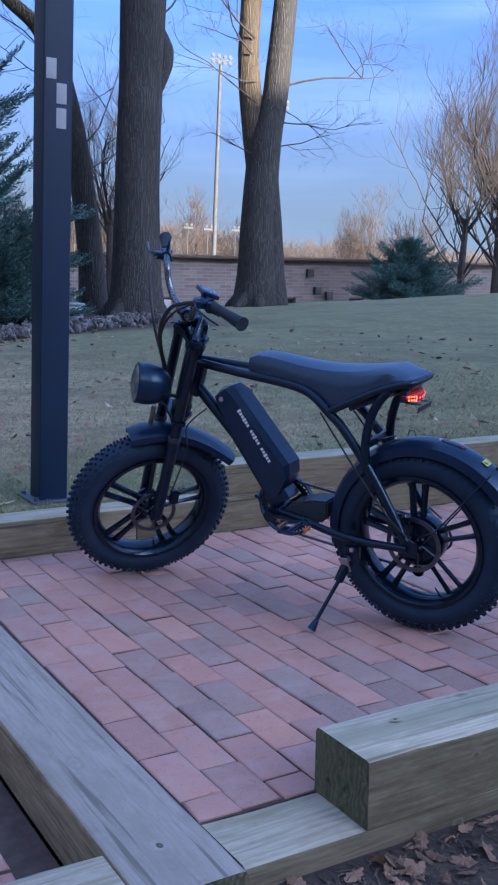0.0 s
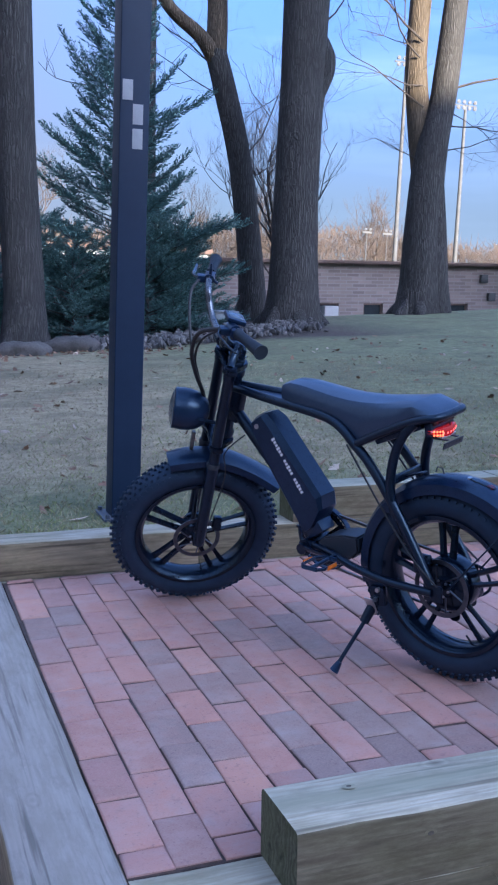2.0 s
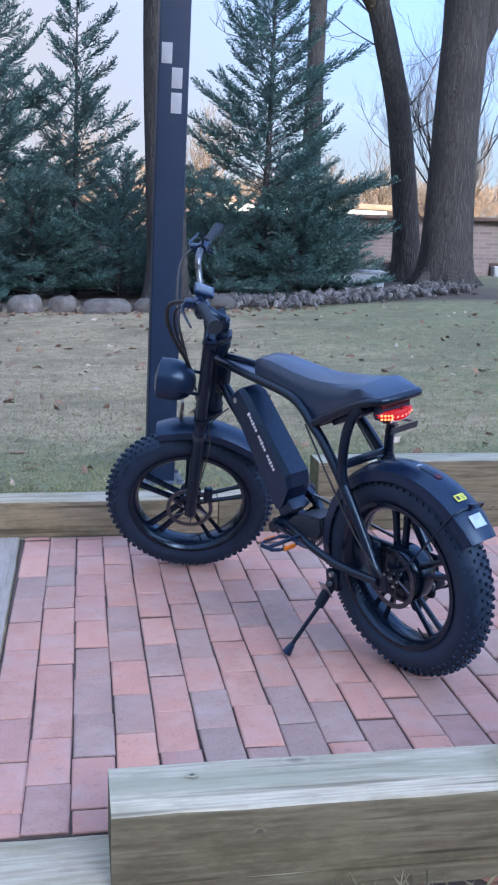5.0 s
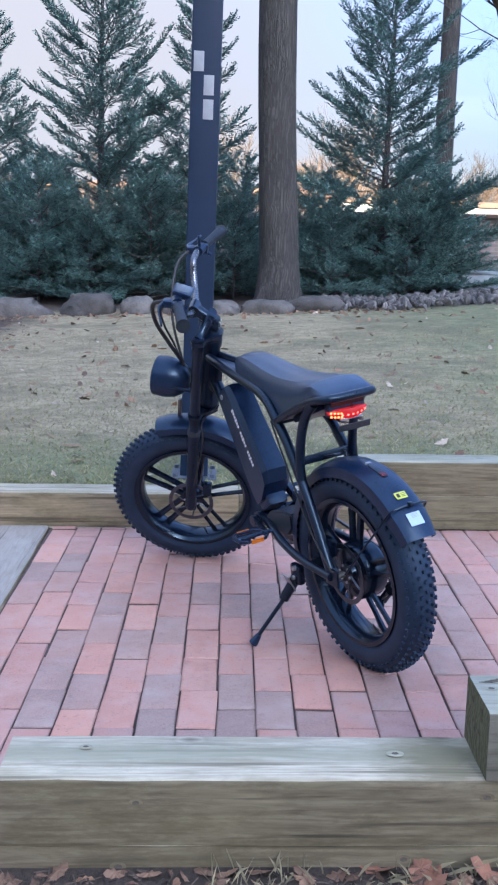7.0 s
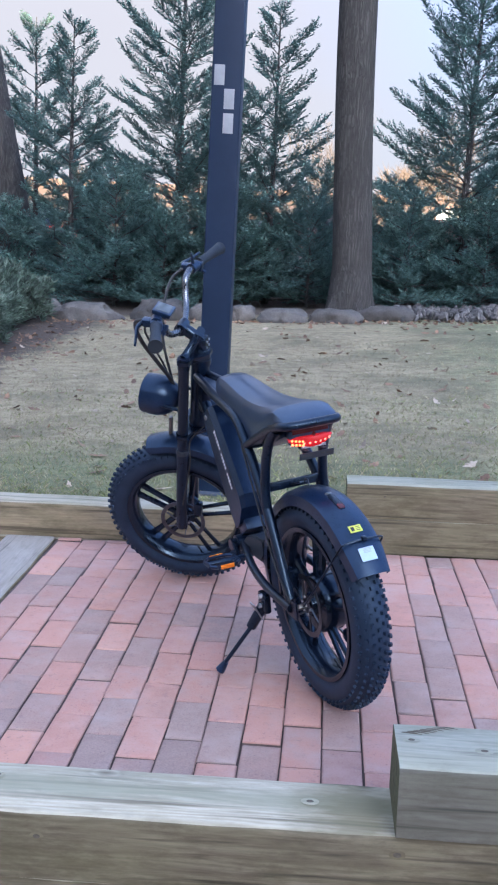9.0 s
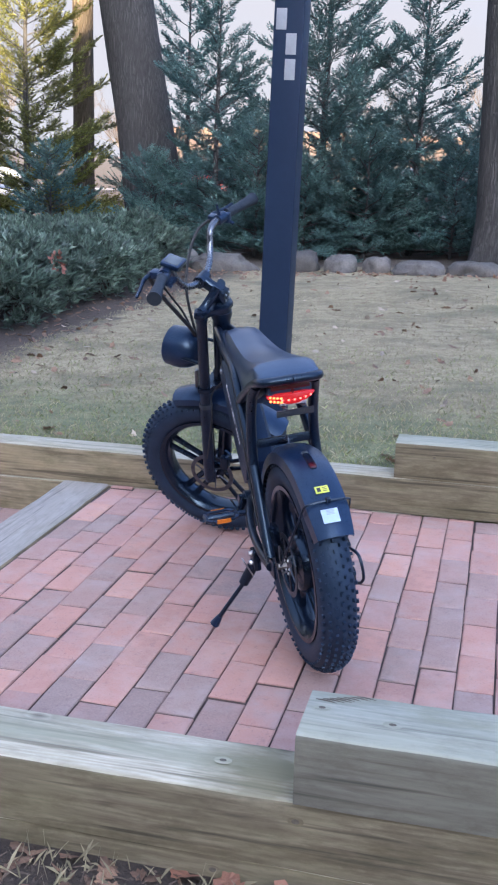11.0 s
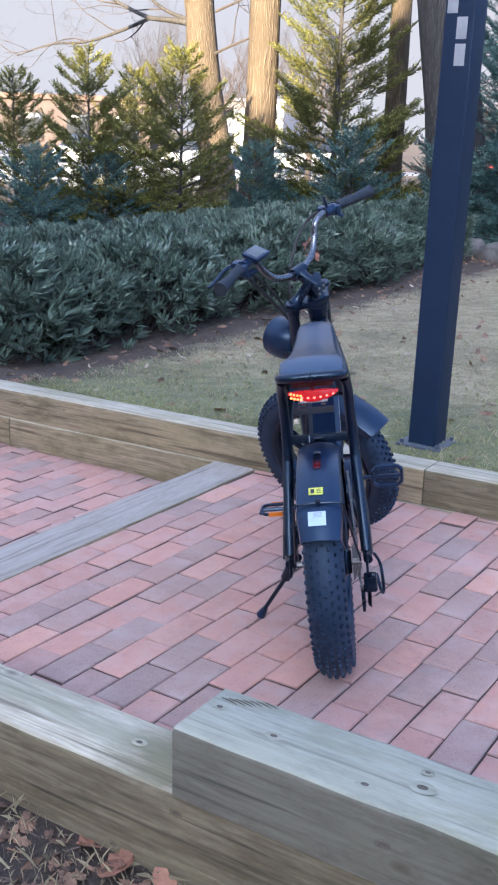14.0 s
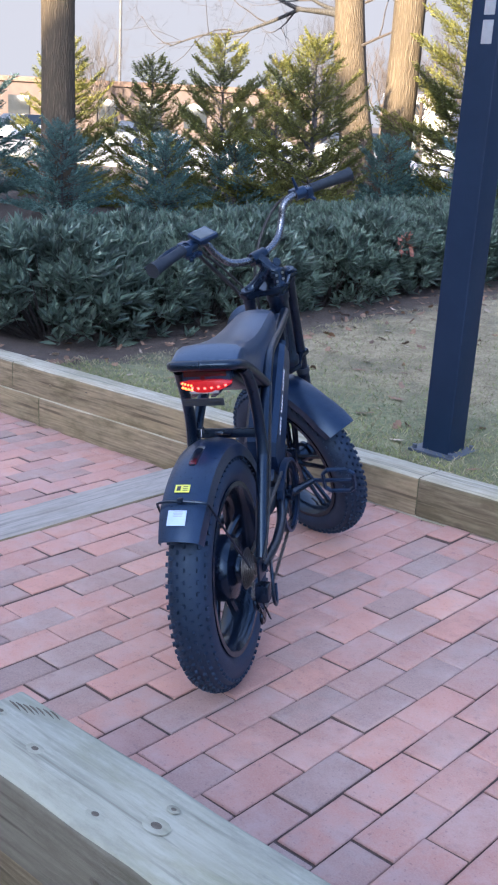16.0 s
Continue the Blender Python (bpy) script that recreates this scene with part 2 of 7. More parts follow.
def bark(name, dark, light):
    """Furrowed oak bark: long uneven plates parted by dark cracks."""
    m, n, l, p = material(name)
    v = coords(n, l)
    warp = noise_tex(n, l, v, 2.3, 3, 0.6)
    add = n.new("ShaderNodeVectorMath")
    sc = n.new("ShaderNodeVectorMath")
    sc.operation = "SCALE"
    sc.inputs[0].default_value = (0.14, 0.14, 0.5)
    l.new(warp, sc.inputs["Scale"])
    l.new(v, add.inputs[0])
    l.new(sc.outputs[0], add.inputs[1])
    mp = n.new("ShaderNodeMapping")
    mp.inputs["Scale"].default_value = (30, 30, 1.9)
    l.new(add.outputs[0], mp.inputs[0])
    vo = n.new("ShaderNodeTexVoronoi")
    vo.feature = "DISTANCE_TO_EDGE"
    vo.inputs["Scale"].default_value = 1.0
    l.new(mp.outputs[0], vo.inputs["Vector"])
    fine = noise_tex(n, l, mp.outputs[0], 2.2, 5, 0.75)
    broad = noise_tex(n, l, v, 1.1, 3, 0.6)
    ridge = ramp(n, l, vo.outputs["Distance"], [(0.0, (0, 0, 0)), (0.4, (1, 1, 1))])
    h = mix(n, l, 0.5, ridge, fine)
    c = ramp(n, l, h, [(0.12, dark), (0.75, light)])
    c = mix(n, l, ramp(n, l, broad, [(0.4, (0, 0, 0)), (0.7, (0.5, 0.5, 0.5))]), c, tuple(0.55 * (a + b) / 2 for a, b in zip(dark, light)))
    l.new(c, p.inputs["Base Color"])
    p.inputs["Roughness"].default_value = 0.95
    p.inputs["Specular IOR Level"].default_value = 0.15
    bump(n, l, p, h, 0.9, 0.035)
    return m


BRICK = brick_material("red_paver_brick", [(0.0, (0.320, 0.190, 0.151)), (0.3, (0.369, 0.197, 0.149)), (0.6, (0.417, 0.217, 0.163)), (0.85, (0.446, 0.241, 0.184)), (1.0, (0.388, 0.220, 0.184))],
                       [(0.0, (0.339, 0.236, 0.204)), (0.4, (0.407, 0.256, 0.214)), (0.7, (0.485, 0.256, 0.184)), (1.0, (0.359, 0.205, 0.178))])
BRICK_GREY = brick_material("plum_grey_paver_brick", [(0.0, (0.238, 0.177, 0.149)), (0.5, (0.286, 0.194, 0.159)), (1.0, (0.330, 0.206, 0.165))],
                            [(0.0, (0.272, 0.216, 0.186)), (0.5, (0.330, 0.221, 0.181)), (1.0, (0.378, 0.221, 0.171))])
BRICK_ORANGE = brick_material("orange_paver_brick", [(0.0, (0.46, 0.25, 0.185)), (1.0, (0.5, 0.262, 0.185))], [(0.0, (0.48, 0.28, 0.21)), (1.0, (0.53, 0.275, 0.18))])
# Top faces get much lighter tones than the sides of the same timbers.
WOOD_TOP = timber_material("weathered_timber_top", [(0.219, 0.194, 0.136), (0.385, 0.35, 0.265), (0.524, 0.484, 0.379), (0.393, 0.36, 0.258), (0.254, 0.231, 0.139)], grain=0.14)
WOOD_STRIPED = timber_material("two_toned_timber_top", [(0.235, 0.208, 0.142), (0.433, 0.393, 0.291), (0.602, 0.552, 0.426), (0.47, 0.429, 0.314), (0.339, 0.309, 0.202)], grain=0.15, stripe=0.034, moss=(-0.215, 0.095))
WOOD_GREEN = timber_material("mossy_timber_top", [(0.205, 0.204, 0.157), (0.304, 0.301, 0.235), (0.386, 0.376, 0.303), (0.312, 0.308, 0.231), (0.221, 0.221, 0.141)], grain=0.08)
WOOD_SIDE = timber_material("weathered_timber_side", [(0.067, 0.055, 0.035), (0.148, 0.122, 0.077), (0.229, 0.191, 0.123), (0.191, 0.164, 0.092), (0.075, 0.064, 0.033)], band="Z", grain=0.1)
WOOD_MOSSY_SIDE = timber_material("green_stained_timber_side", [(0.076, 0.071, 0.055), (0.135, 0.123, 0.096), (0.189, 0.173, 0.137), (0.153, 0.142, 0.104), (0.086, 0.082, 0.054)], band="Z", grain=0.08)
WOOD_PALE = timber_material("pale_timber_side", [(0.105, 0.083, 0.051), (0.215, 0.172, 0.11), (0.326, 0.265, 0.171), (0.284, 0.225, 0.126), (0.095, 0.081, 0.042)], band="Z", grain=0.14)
WOOD_STEP = timber_material("smooth_step_timber_top", [(0.247, 0.222, 0.187), (0.328, 0.298, 0.258), (0.401, 0.364, 0.316), (0.338, 0.301, 0.253), (0.265, 0.238, 0.195)], grain=0.1)
WOOD_END = timber_material("timber_end_grain", [(0.06, 0.056, 0.035), (0.11, 0.105, 0.062), (0.16, 0.15, 0.09), (0.115, 0.115, 0.06), (0.075, 0.08, 0.035)], 1)
CHIP = plain("wood_chip", (0.035, 0.026, 0.02), (0.12, 0.09, 0.066), 20, 0.95, relief=0.3, island=0.6)
# For brick sides: joint soil and the gap's shade, both put into colour.
JOINT_SHADE_SOIL = plain("joint_shade_soil", (0.075, 0.052, 0.045), (0.17, 0.12, 0.1), 30, 0.95, relief=0.5)
SAND = plain("joint_sand", (0.042, 0.03, 0.026), (0.11, 0.08, 0.068), 25, 0.95, relief=0.6)
STEEL_NAVY = plain("dark_painted_steel", (0.006, 0.015, 0.038), (0.010, 0.022, 0.05), 5, 0.5, 0.0, 0.06, spec=0.3)
LETTER_WHITE = plain("white_print", (0.75, 0.75, 0.76), (0.85, 0.85, 0.85), 30, 0.5, relief=0.02)
WHITE_VINYL = plain("white_vinyl", (0.26, 0.27, 0.28), (0.33, 0.34, 0.35), 30, 0.5, relief=0.02)
BLACK_PAINT = plain("satin_black_paint", (0.0025, 0.005, 0.013), (0.005, 0.009, 0.022), 18, 0.3, 0.0, 0.04)
BLACK_CAST = plain("black_cast_alloy", (0.003, 0.006, 0.014), (0.007, 0.011, 0.024), 25, 0.2, 0.1, 0.05)
BAR_BLACK = plain("polished_dark_bar", (0.11, 0.12, 0.135), (0.16, 0.17, 0.19), 25, 0.26, 0.85, 0.03)
RUBBER = plain("tyre_rubber", (0.008, 0.015, 0.032), (0.017, 0.027, 0.054), 22, 0.6, relief=0.3)
GRIP_RUBBER = plain("grip_rubber", (0.012, 0.013, 0.016), (0.024, 0.025, 0.03), 60, 0.7, relief=0.4)
PLASTIC = plain("matt_black_plastic", (0.005, 0.0115, 0.032), (0.011, 0.021, 0.052), 40, 0.3, relief=0.12, spec=0.5)
VINYL = plain("black_seat_vinyl", (0.023, 0.034, 0.064), (0.038, 0.053, 0.09), 90, 0.31, relief=0.2, dist=0.001, spec=0.8)
for coated in (BLACK_PAINT, BLACK_CAST, RUBBER, PLASTIC, VINYL, GRIP_RUBBER):
    coated.node_tree.nodes["Principled BSDF"].inputs["Specular Tint"].default_value = (0.6, 0.8, 1.0, 1)
ALLOY = plain("bare_alloy", (0.42, 0.42, 0.43), (0.6, 0.6, 0.6), 30, 0.32, 1.0, 0.05)
ROTOR = plain("brake_steel", (0.075, 0.085, 0.105), (0.14, 0.15, 0.17), 50, 0.36, 1.0, 0.05)
CHAIN = plain("oily_chain_steel", (0.1, 0.1, 0.1), (0.26, 0.25, 0.235), 200, 0.36, 0.9, 0.4)
CABLE = plain("cable_sleeve", (0.012, 0.012, 0.013), (0.02, 0.02, 0.02), 150, 0.5, relief=0.3)
LENS_CLEAR = plain("headlight_glass", (0.06, 0.065, 0.075), (0.42, 0.44, 0.48), 45, 0.1, 0.7, 0.5)
SCREEN = plain("display_screen", (0.07, 0.08, 0.085), (0.1, 0.115, 0.12), 10, 0.15, relief=0.0)
AMBER = plain("amber_reflector", (0.5, 0.13, 0.01), (0.66, 0.2, 0.015), 90, 0.25, relief=0.3)
YELLOW = plain("yellow_label", (0.5, 0.52, 0.06), (0.58, 0.6, 0.09), 30, 0.45, relief=0.02)
PALE_BLUE = plain("pale_blue_label", (0.36, 0.45, 0.56), (0.44, 0.53, 0.63), 20, 0.4, relief=0.02)
MOTOR_GREY = plain("blue_grey_moulded_case", (0.02, 0.026, 0.036), (0.032, 0.04, 0.052), 30, 0.5, relief=0.1)
INK = plain("label_ink", (0.02, 0.02, 0.02), (0.04, 0.04, 0.04), 30, 0.5, relief=0.0)
# Base plate steel, its sky reflection painted in as a lighter colour.
BASE_STEEL = plain("sky_lightened_blue_grey_steel", (0.05, 0.062, 0.085), (0.08, 0.095, 0.125), 12, 0.5, relief=0.08)
PLATE_PALE = plain("pale_grey_strip", (0.2, 0.2, 0.21), (0.28, 0.28, 0.29), 30, 0.45, relief=0.05)
PLATE_GREY = plain("grey_bracket", (0.016, 0.019, 0.026), (0.028, 0.033, 0.042), 30, 0.45, relief=0.05)
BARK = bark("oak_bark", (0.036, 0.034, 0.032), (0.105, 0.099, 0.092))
# Lighter, warmer copy of the oak bark, with sunlight painted into it.
BARK_SUNLIT = bark("sunlit_bark", (0.06, 0.047, 0.033), (0.17, 0.135, 0.092))
TWIG = plain("winter_twig", (0.028, 0.023, 0.02), (0.068, 0.055, 0.047), 6, 0.9, relief=0.2)
TWIG_FAR = plain("distant_twig", (0.04, 0.029, 0.022), (0.075, 0.056, 0.042), 0.6, 0.95, relief=0.0, ob_random=0.25)
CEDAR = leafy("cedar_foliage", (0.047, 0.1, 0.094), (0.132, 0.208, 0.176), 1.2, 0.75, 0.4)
# Yellower, lighter copy of the cedar foliage: sunshine put into the colour.
CEDAR_SUNLIT = leafy("sunlit_cedar_foliage", (0.06, 0.078, 0.022), (0.2, 0.185, 0.03), 1.2, 0.75, 0.4)
LAUREL = leafy("laurel_leaf", (0.057, 0.088, 0.068), (0.14, 0.186, 0.138), 3, 0.38, 0.45, 0.2)
RUST_LEAF = plain("rusty_leaf", (0.16, 0.06, 0.04), (0.25, 0.11, 0.07), 9, 0.7, relief=0.0, island=0.3)
DRY_LEAF = plain("fallen_oak_leaf", (0.11, 0.062, 0.038), (0.26, 0.16, 0.095), 14, 0.75, relief=0.2, island=0.4)
RUSSET_LEAF = plain("russet_oak_leaf", (0.17, 0.075, 0.042), (0.32, 0.16, 0.095), 14, 0.7, relief=0.2, island=0.3)
PALE_LEAF = plain("bleached_leaf", (0.28, 0.22, 0.16), (0.46, 0.38, 0.29), 14, 0.75, relief=0.2, island=0.35)
STONE = plain("grey_fieldstone", (0.045, 0.04, 0.036), (0.15, 0.138, 0.125), 5, 0.9, relief=0.8, dist=0.03, ob_random=0.35)
RUBBLE = plain("stone_rubble", (0.05, 0.046, 0.043), (0.15, 0.14, 0.133), 12, 0.92, relief=0.5, dist=0.01, island=0.55)
GRASS = plain("winter_grass_blade", (0.19, 0.165, 0.09), (0.38, 0.33, 0.2), 0.8, 0.8, relief=0.0, island=0.35)
GRASS_GREEN = plain("green_grass_blade", (0.12, 0.15, 0.045), (0.28, 0.285, 0.11), 0.8, 0.8, relief=0.0, island=0.35)
OFF_WHITE = plain("aged_white_casing", (0.3, 0.3, 0.3), (0.4, 0.4, 0.39), 3, 0.7, relief=0.05)
BROWN_BRICK = plain("brown_brick_wall", (0.05, 0.036, 0.032), (0.085, 0.062, 0.055), 1.5, 0.85, relief=0.3)
WHITE_PAINT = plain("white_building_paint", (0.27, 0.27, 0.265), (0.34, 0.34, 0.335), 0.6, 0.7, relief=0.1)
ROOF_BROWN = plain("brown_roof_edge", (0.07, 0.045, 0.035), (0.13, 0.085, 0.065), 3, 0.85, relief=0.2)
WINDOW_DARK = plain("dark_window_glass", (0.015, 0.018, 0.022), (0.03, 0.034, 0.04), 2, 0.1, relief=0.0)
GALV = plain("galvanised_pole", (0.06, 0.06, 0.062), (0.1, 0.1, 0.102), 2, 0.7, 0.0, 0.05)
UTILITY = plain("grey_utility_paint", (0.2, 0.225, 0.25), (0.27, 0.3, 0.33), 4, 0.6, relief=0.05)
RED_PAINT = plain("red_paint", (0.45, 0.03, 0.025), (0.6, 0.05, 0.035), 3, 0.35, relief=0.02)
CAR_WHITE = plain("white_car_paint", (0.6, 0.62, 0.64), (0.75, 0.76, 0.78), 2, 0.25, relief=0.0)
CAR_SILVER = plain("silver_car_paint", (0.35, 0.37, 0.4), (0.48, 0.5, 0.52), 2, 0.25, 0.3, relief=0.0)


def tail_material():
    m, n, l, p = material("red_tail_lens")
    p.inputs["Base Color"].default_value = (0.14, 0.004, 0.006, 1)
    p.inputs["Roughness"].default_value = 0.25
    p.inputs["Emission Color"].default_value = (1.0, 0.02, 0.02, 1)
    p.inputs["Emission Strength"].default_value = 0.045
    lit = []
    for name, colour, strength in (("lit_red_diode", (1.0, 0.055, 0.03, 1), 0.75), ("lit_amber_diode", (1.0, 0.1, 0.012, 1), 0.7)):
        m2, n2, l2, p2 = material(name)
        p2.inputs["Base Color"].default_value = (0.8, 0.1, 0.05, 1)
        p2.inputs["Emission Color"].default_value = colour
        p2.inputs["Emission Strength"].default_value = strength
        lit.append(m2)
    return m, lit[0], lit[1]


TAIL_RED, DIODE, DIODE_AMBER = tail_material()
RED_DARK = plain("dark_red_reflector", (0.05, 0.003, 0.006), (0.08, 0.005, 0.01), 40, 0.15, relief=0.05)


def lawn_material():
    m, n, l, p = material("dormant_lawn")
    v = coords(n, l)
    big = noise_tex(n, l, v, 0.35, 4, 0.6)
    mid = noise_tex(n, l, v, 3.5, 5, 0.7)
    fine = mix(n, l, 0.45, noise_tex(n, l, v, 75, 4, 0.8), noise_tex(n, l, v, 9, 5, 0.75))
    c = ramp(n, l, fine, [(0.34, (0.085, 0.066, 0.035)), (0.5, (0.27, 0.225, 0.13)), (0.66, (0.44, 0.375, 0.235))])
    g = ramp(n, l, fine, [(0.34, (0.05, 0.055, 0.025)), (0.5, (0.16, 0.17, 0.08)), (0.66, (0.3, 0.29, 0.155))])
    f = mix(n, l, 0.5, big, mid)
    # greener up the slope to the east and along the timber
    sep = n.new("ShaderNodeSeparateXYZ")
    l.new(v, sep.inputs[0])
    east = n.new("ShaderNodeMapRange")
    east.inputs[1].default_value, east.inputs[2].default_value = 1.5, 7.5
    l.new(sep.outputs[0], east.inputs[0])
    edge = n.new("ShaderNodeMapRange")
    edge.inputs[1].default_value, edge.inputs[2].default_value = 5.6, 3.8
    l.new(sep.outputs[1], edge.inputs[0])
    top = n.new("ShaderNodeMath")
    top.operation = "MAXIMUM"
    l.new(east.outputs[0], top.inputs[0])
    l.new(edge.outputs[0], top.inputs[1])
    k = n.new("ShaderNodeMath")
    k.operation = "MULTIPLY_ADD"
    k.inputs[1].default_value, k.inputs[2].default_value = 0.6, -0.22
    l.new(top.outputs[0], k.inputs[0])
    s = n.new("ShaderNodeMath")
    l.new(f, s.inputs[0])
    l.new(k.outputs[0], s.inputs[1])
    c = mix(n, l, ramp(n, l, s.outputs[0], [(0.34, (0, 0, 0)), (0.6, (1, 1, 1))]), c, g)
    patch = noise_tex(n, l, v, 1.4, 5, 0.65)
    c = mix(n, l, ramp(n, l, patch, [(0.45, (0, 0, 0)), (0.68, (0.75, 0.75, 0.75))]), c, (0.105, 0.092, 0.05))
    soil = ramp(n, l, fine, [(0.3, (0.025, 0.019, 0.014)), (0.7, (0.1, 0.075, 0.055))])
    # bare mulch in front of the timbers and under the hedge
    near = n.new("ShaderNodeMapRange")
    near.inputs[1].default_value, near.inputs[2].default_value = 0.5, 1.0
    l.new(sep.outputs[1], near.inputs[0])
    strip = n.new("ShaderNodeMapRange")
    strip.inputs[1].default_value, strip.inputs[2].default_value = 2.2, 1.6
    l.new(sep.outputs[1], strip.inputs[0])
    band = n.new("ShaderNodeMath")
    band.operation = "MULTIPLY"
    l.new(near.outputs[0], band.inputs[0])
    l.new(strip.outputs[0], band.inputs[1])
    hx = n.new("ShaderNodeMath")
    hx.operation = "MULTIPLY_ADD"
    hx.inputs[1].default_value, hx.inputs[2].default_value = 0.9, 0.0
    l.new(mid, hx.inputs[0])
    hs = n.new("ShaderNodeMath")
    l.new(sep.outputs[0], hs.inputs[0])
    l.new(hx.outputs[0], hs.inputs[1])
    hedge = n.new("ShaderNodeMapRange")
    hedge.inputs[1].default_value, hedge.inputs[2].default_value = -0.12, -0.48
    l.new(hs.outputs[0], hedge.inputs[0])
    back = n.new("ShaderNodeMapRange")
    back.inputs[1].default_value, back.inputs[2].default_value = 12.9, 13.5
    l.new(sep.outputs[1], back.inputs[0])
    west = n.new("ShaderNodeMapRange")
    west.inputs[1].default_value, west.inputs[2].default_value = 9.0, 7.0
    l.new(sep.outputs[0], west.inputs[0])
    bw = n.new("ShaderNodeMath")
    bw.operation = "MULTIPLY"
    l.new(back.outputs[0], bw.inputs[0])
    l.new(west.outputs[0], bw.inputs[1])
    m1, m2 = n.new("ShaderNodeMath"), n.new("ShaderNodeMath")
    m1.operation = m2.operation = "MAXIMUM"
    l.new(band.outputs[0], m1.inputs[0])
    l.new(hedge.outputs[0], m1.inputs[1])
    l.new(m1.outputs[0], m2.inputs[0])
    l.new(bw.outputs[0], m2.inputs[1])
    c = mix(n, l, m2.outputs[0], c, soil)
    l.new(c, p.inputs["Base Color"])
    p.inputs["Roughness"].default_value = 0.95
    bump(n, l, p, fine, 0.7, 0.02)
    return m


def wall_brick_material():
    m, n, l, p = material("far_wall_brick")
    v = coords(n, l)
    sw = n.new("ShaderNodeSeparateXYZ")
    l.new(v, sw.inputs[0])
    cb = n.new("ShaderNodeCombineXYZ")
    l.new(sw.outputs[0], cb.inputs[0])
    l.new(sw.outputs[2], cb.inputs[1])
    b = n.new("ShaderNodeTexBrick")
    b.inputs["Scale"].default_value = 1.0
    b.inputs["Brick Width"].default_value, b.inputs["Row Height"].default_value = 0.4, 0.1
    b.inputs["Mortar Size"].default_value = 0.012
    for k, c in (("Color1", (0.15, 0.118, 0.108)), ("Color2", (0.23, 0.185, 0.165)), ("Mortar", (0.23, 0.205, 0.185))):
        b.inputs[k].default_value = (*c, 1)
    l.new(cb.outputs[0], b.inputs["Vector"])
    st = noise_tex(n, l, v, 0.7, 5, 0.7)
    c = mix(n, l, ramp(n, l, st, [(0.4, (0, 0, 0)), (0.75, (0.5, 0.5, 0.5))]), b.outputs["Color"], (0.16, 0.125, 0.11))
    l.new(c, p.inputs["Base Color"])
    p.inputs["Roughness"].default_value = 0.9
    bump(n, l, p, b.outputs["Fac"], 0.3, 0.01)
    return m


LAWN, FAR_BRICK = lawn_material(), wall_brick_material()

# ---- mesh helpers ----
def finish(name, bm, mats, smooth=40):
    me = bpy.data.meshes.new(name)
    bmesh.ops.recalc_face_normals(bm, faces=bm.faces[:])
    bm.to_mesh(me)
    bm.free()
    for mm in mats if isinstance(mats, (list, tuple)) else [mats]:
        me.materials.append(mm)
    if smooth:
        me.shade_smooth()
        me.set_sharp_from_angle(angle=radians(smooth))
    return me


def part(name, bm, mats, parent=None, label="", m=None, smooth=40):
    ob = new(name, finish(name, bm, mats, smooth))
    if parent:
        ob.parent = parent
    if m is not None:
        ob.matrix_basis = m
    if label:
        tagged(ob, label)
    return ob


def raw(name, verts, faces, mats, parent=None, smooth=False):
    """An object straight from vertices and faces."""
    me = bpy.data.meshes.new(name)
    me.from_pydata([tuple(v) for v in verts], [], [tuple(int(i) for i in f) for f in faces])
    for mm in mats if isinstance(mats, (list, tuple)) else [mats]:
        me.materials.append(mm)
    if smooth:
        me.shade_smooth()
    ob = new(name, me)
    if parent:
        ob.parent = parent
    return ob


def box(bm, size, at=(0, 0, 0), bevel=0.0, turn=None, segments=2):
    m = Matrix.Translation(at) @ (turn or Matrix.Identity(4)) @ Matrix.Diagonal((*size, 1))
    vs = bmesh.ops.create_cube(bm, size=1.0, matrix=m)["verts"]
    if bevel:
        es = list({e for v in vs for e in v.link_edges})
        bmesh.ops.bevel(bm, geom=es, offset=bevel, segments=segments, profile=0.6, affect="EDGES", clamp_overlap=True)
    return bm


def bezier(points, n=8):
    """A smooth line through the points."""
    p = [Vector(q) for q in points]
    out = []
    for i in range(len(p) - 1):
        a, b, c, d = p[max(i - 1, 0)], p[i], p[i + 1], p[min(i + 2, len(p) - 1)]
        for k in range(n):
            t = k / n
            out.append(0.5 * ((2 * b) + (c - a) * t + (2 * a - 5 * b + 4 * c - d) * t * t + (3 * b - a - 3 * c + d) * t ** 3))
    return out + [p[-1]]


def tube(bm, points, r, seg=10, cap=True, squash=1.0):
    """A round bar along the points; r is one radius or one for each point."""
    pts = [Vector(q) for q in points]
    rs = r if isinstance(r, (list, tuple)) else [r] * len(pts)
    prev, rings = None, []
    for i, q in enumerate(pts):
        d = (pts[min(i + 1, len(pts) - 1)] - pts[max(i - 1, 0)]).normalized()
        if prev is None:
            prev = d.orthogonal().normalized()
        side = (prev - d * prev.dot(d))
        side = side.normalized() if side.length > 1e-6 else d.orthogonal().normalized()
        prev = side
        other = d.cross(side)
        rings.append([bm.verts.new(q + rs[i] * (math.cos(a) * side + squash * math.sin(a) * other)) for a in (2 * math.pi * k / seg for k in range(seg))])
    for a, b in zip(rings, rings[1:]):
        for k in range(seg):
            bm.faces.new((a[k], a[(k + 1) % seg], b[(k + 1) % seg], b[k]))
    if cap:
        bm.faces.new(rings[0][::-1])
        bm.faces.new(rings[-1])
    return bm


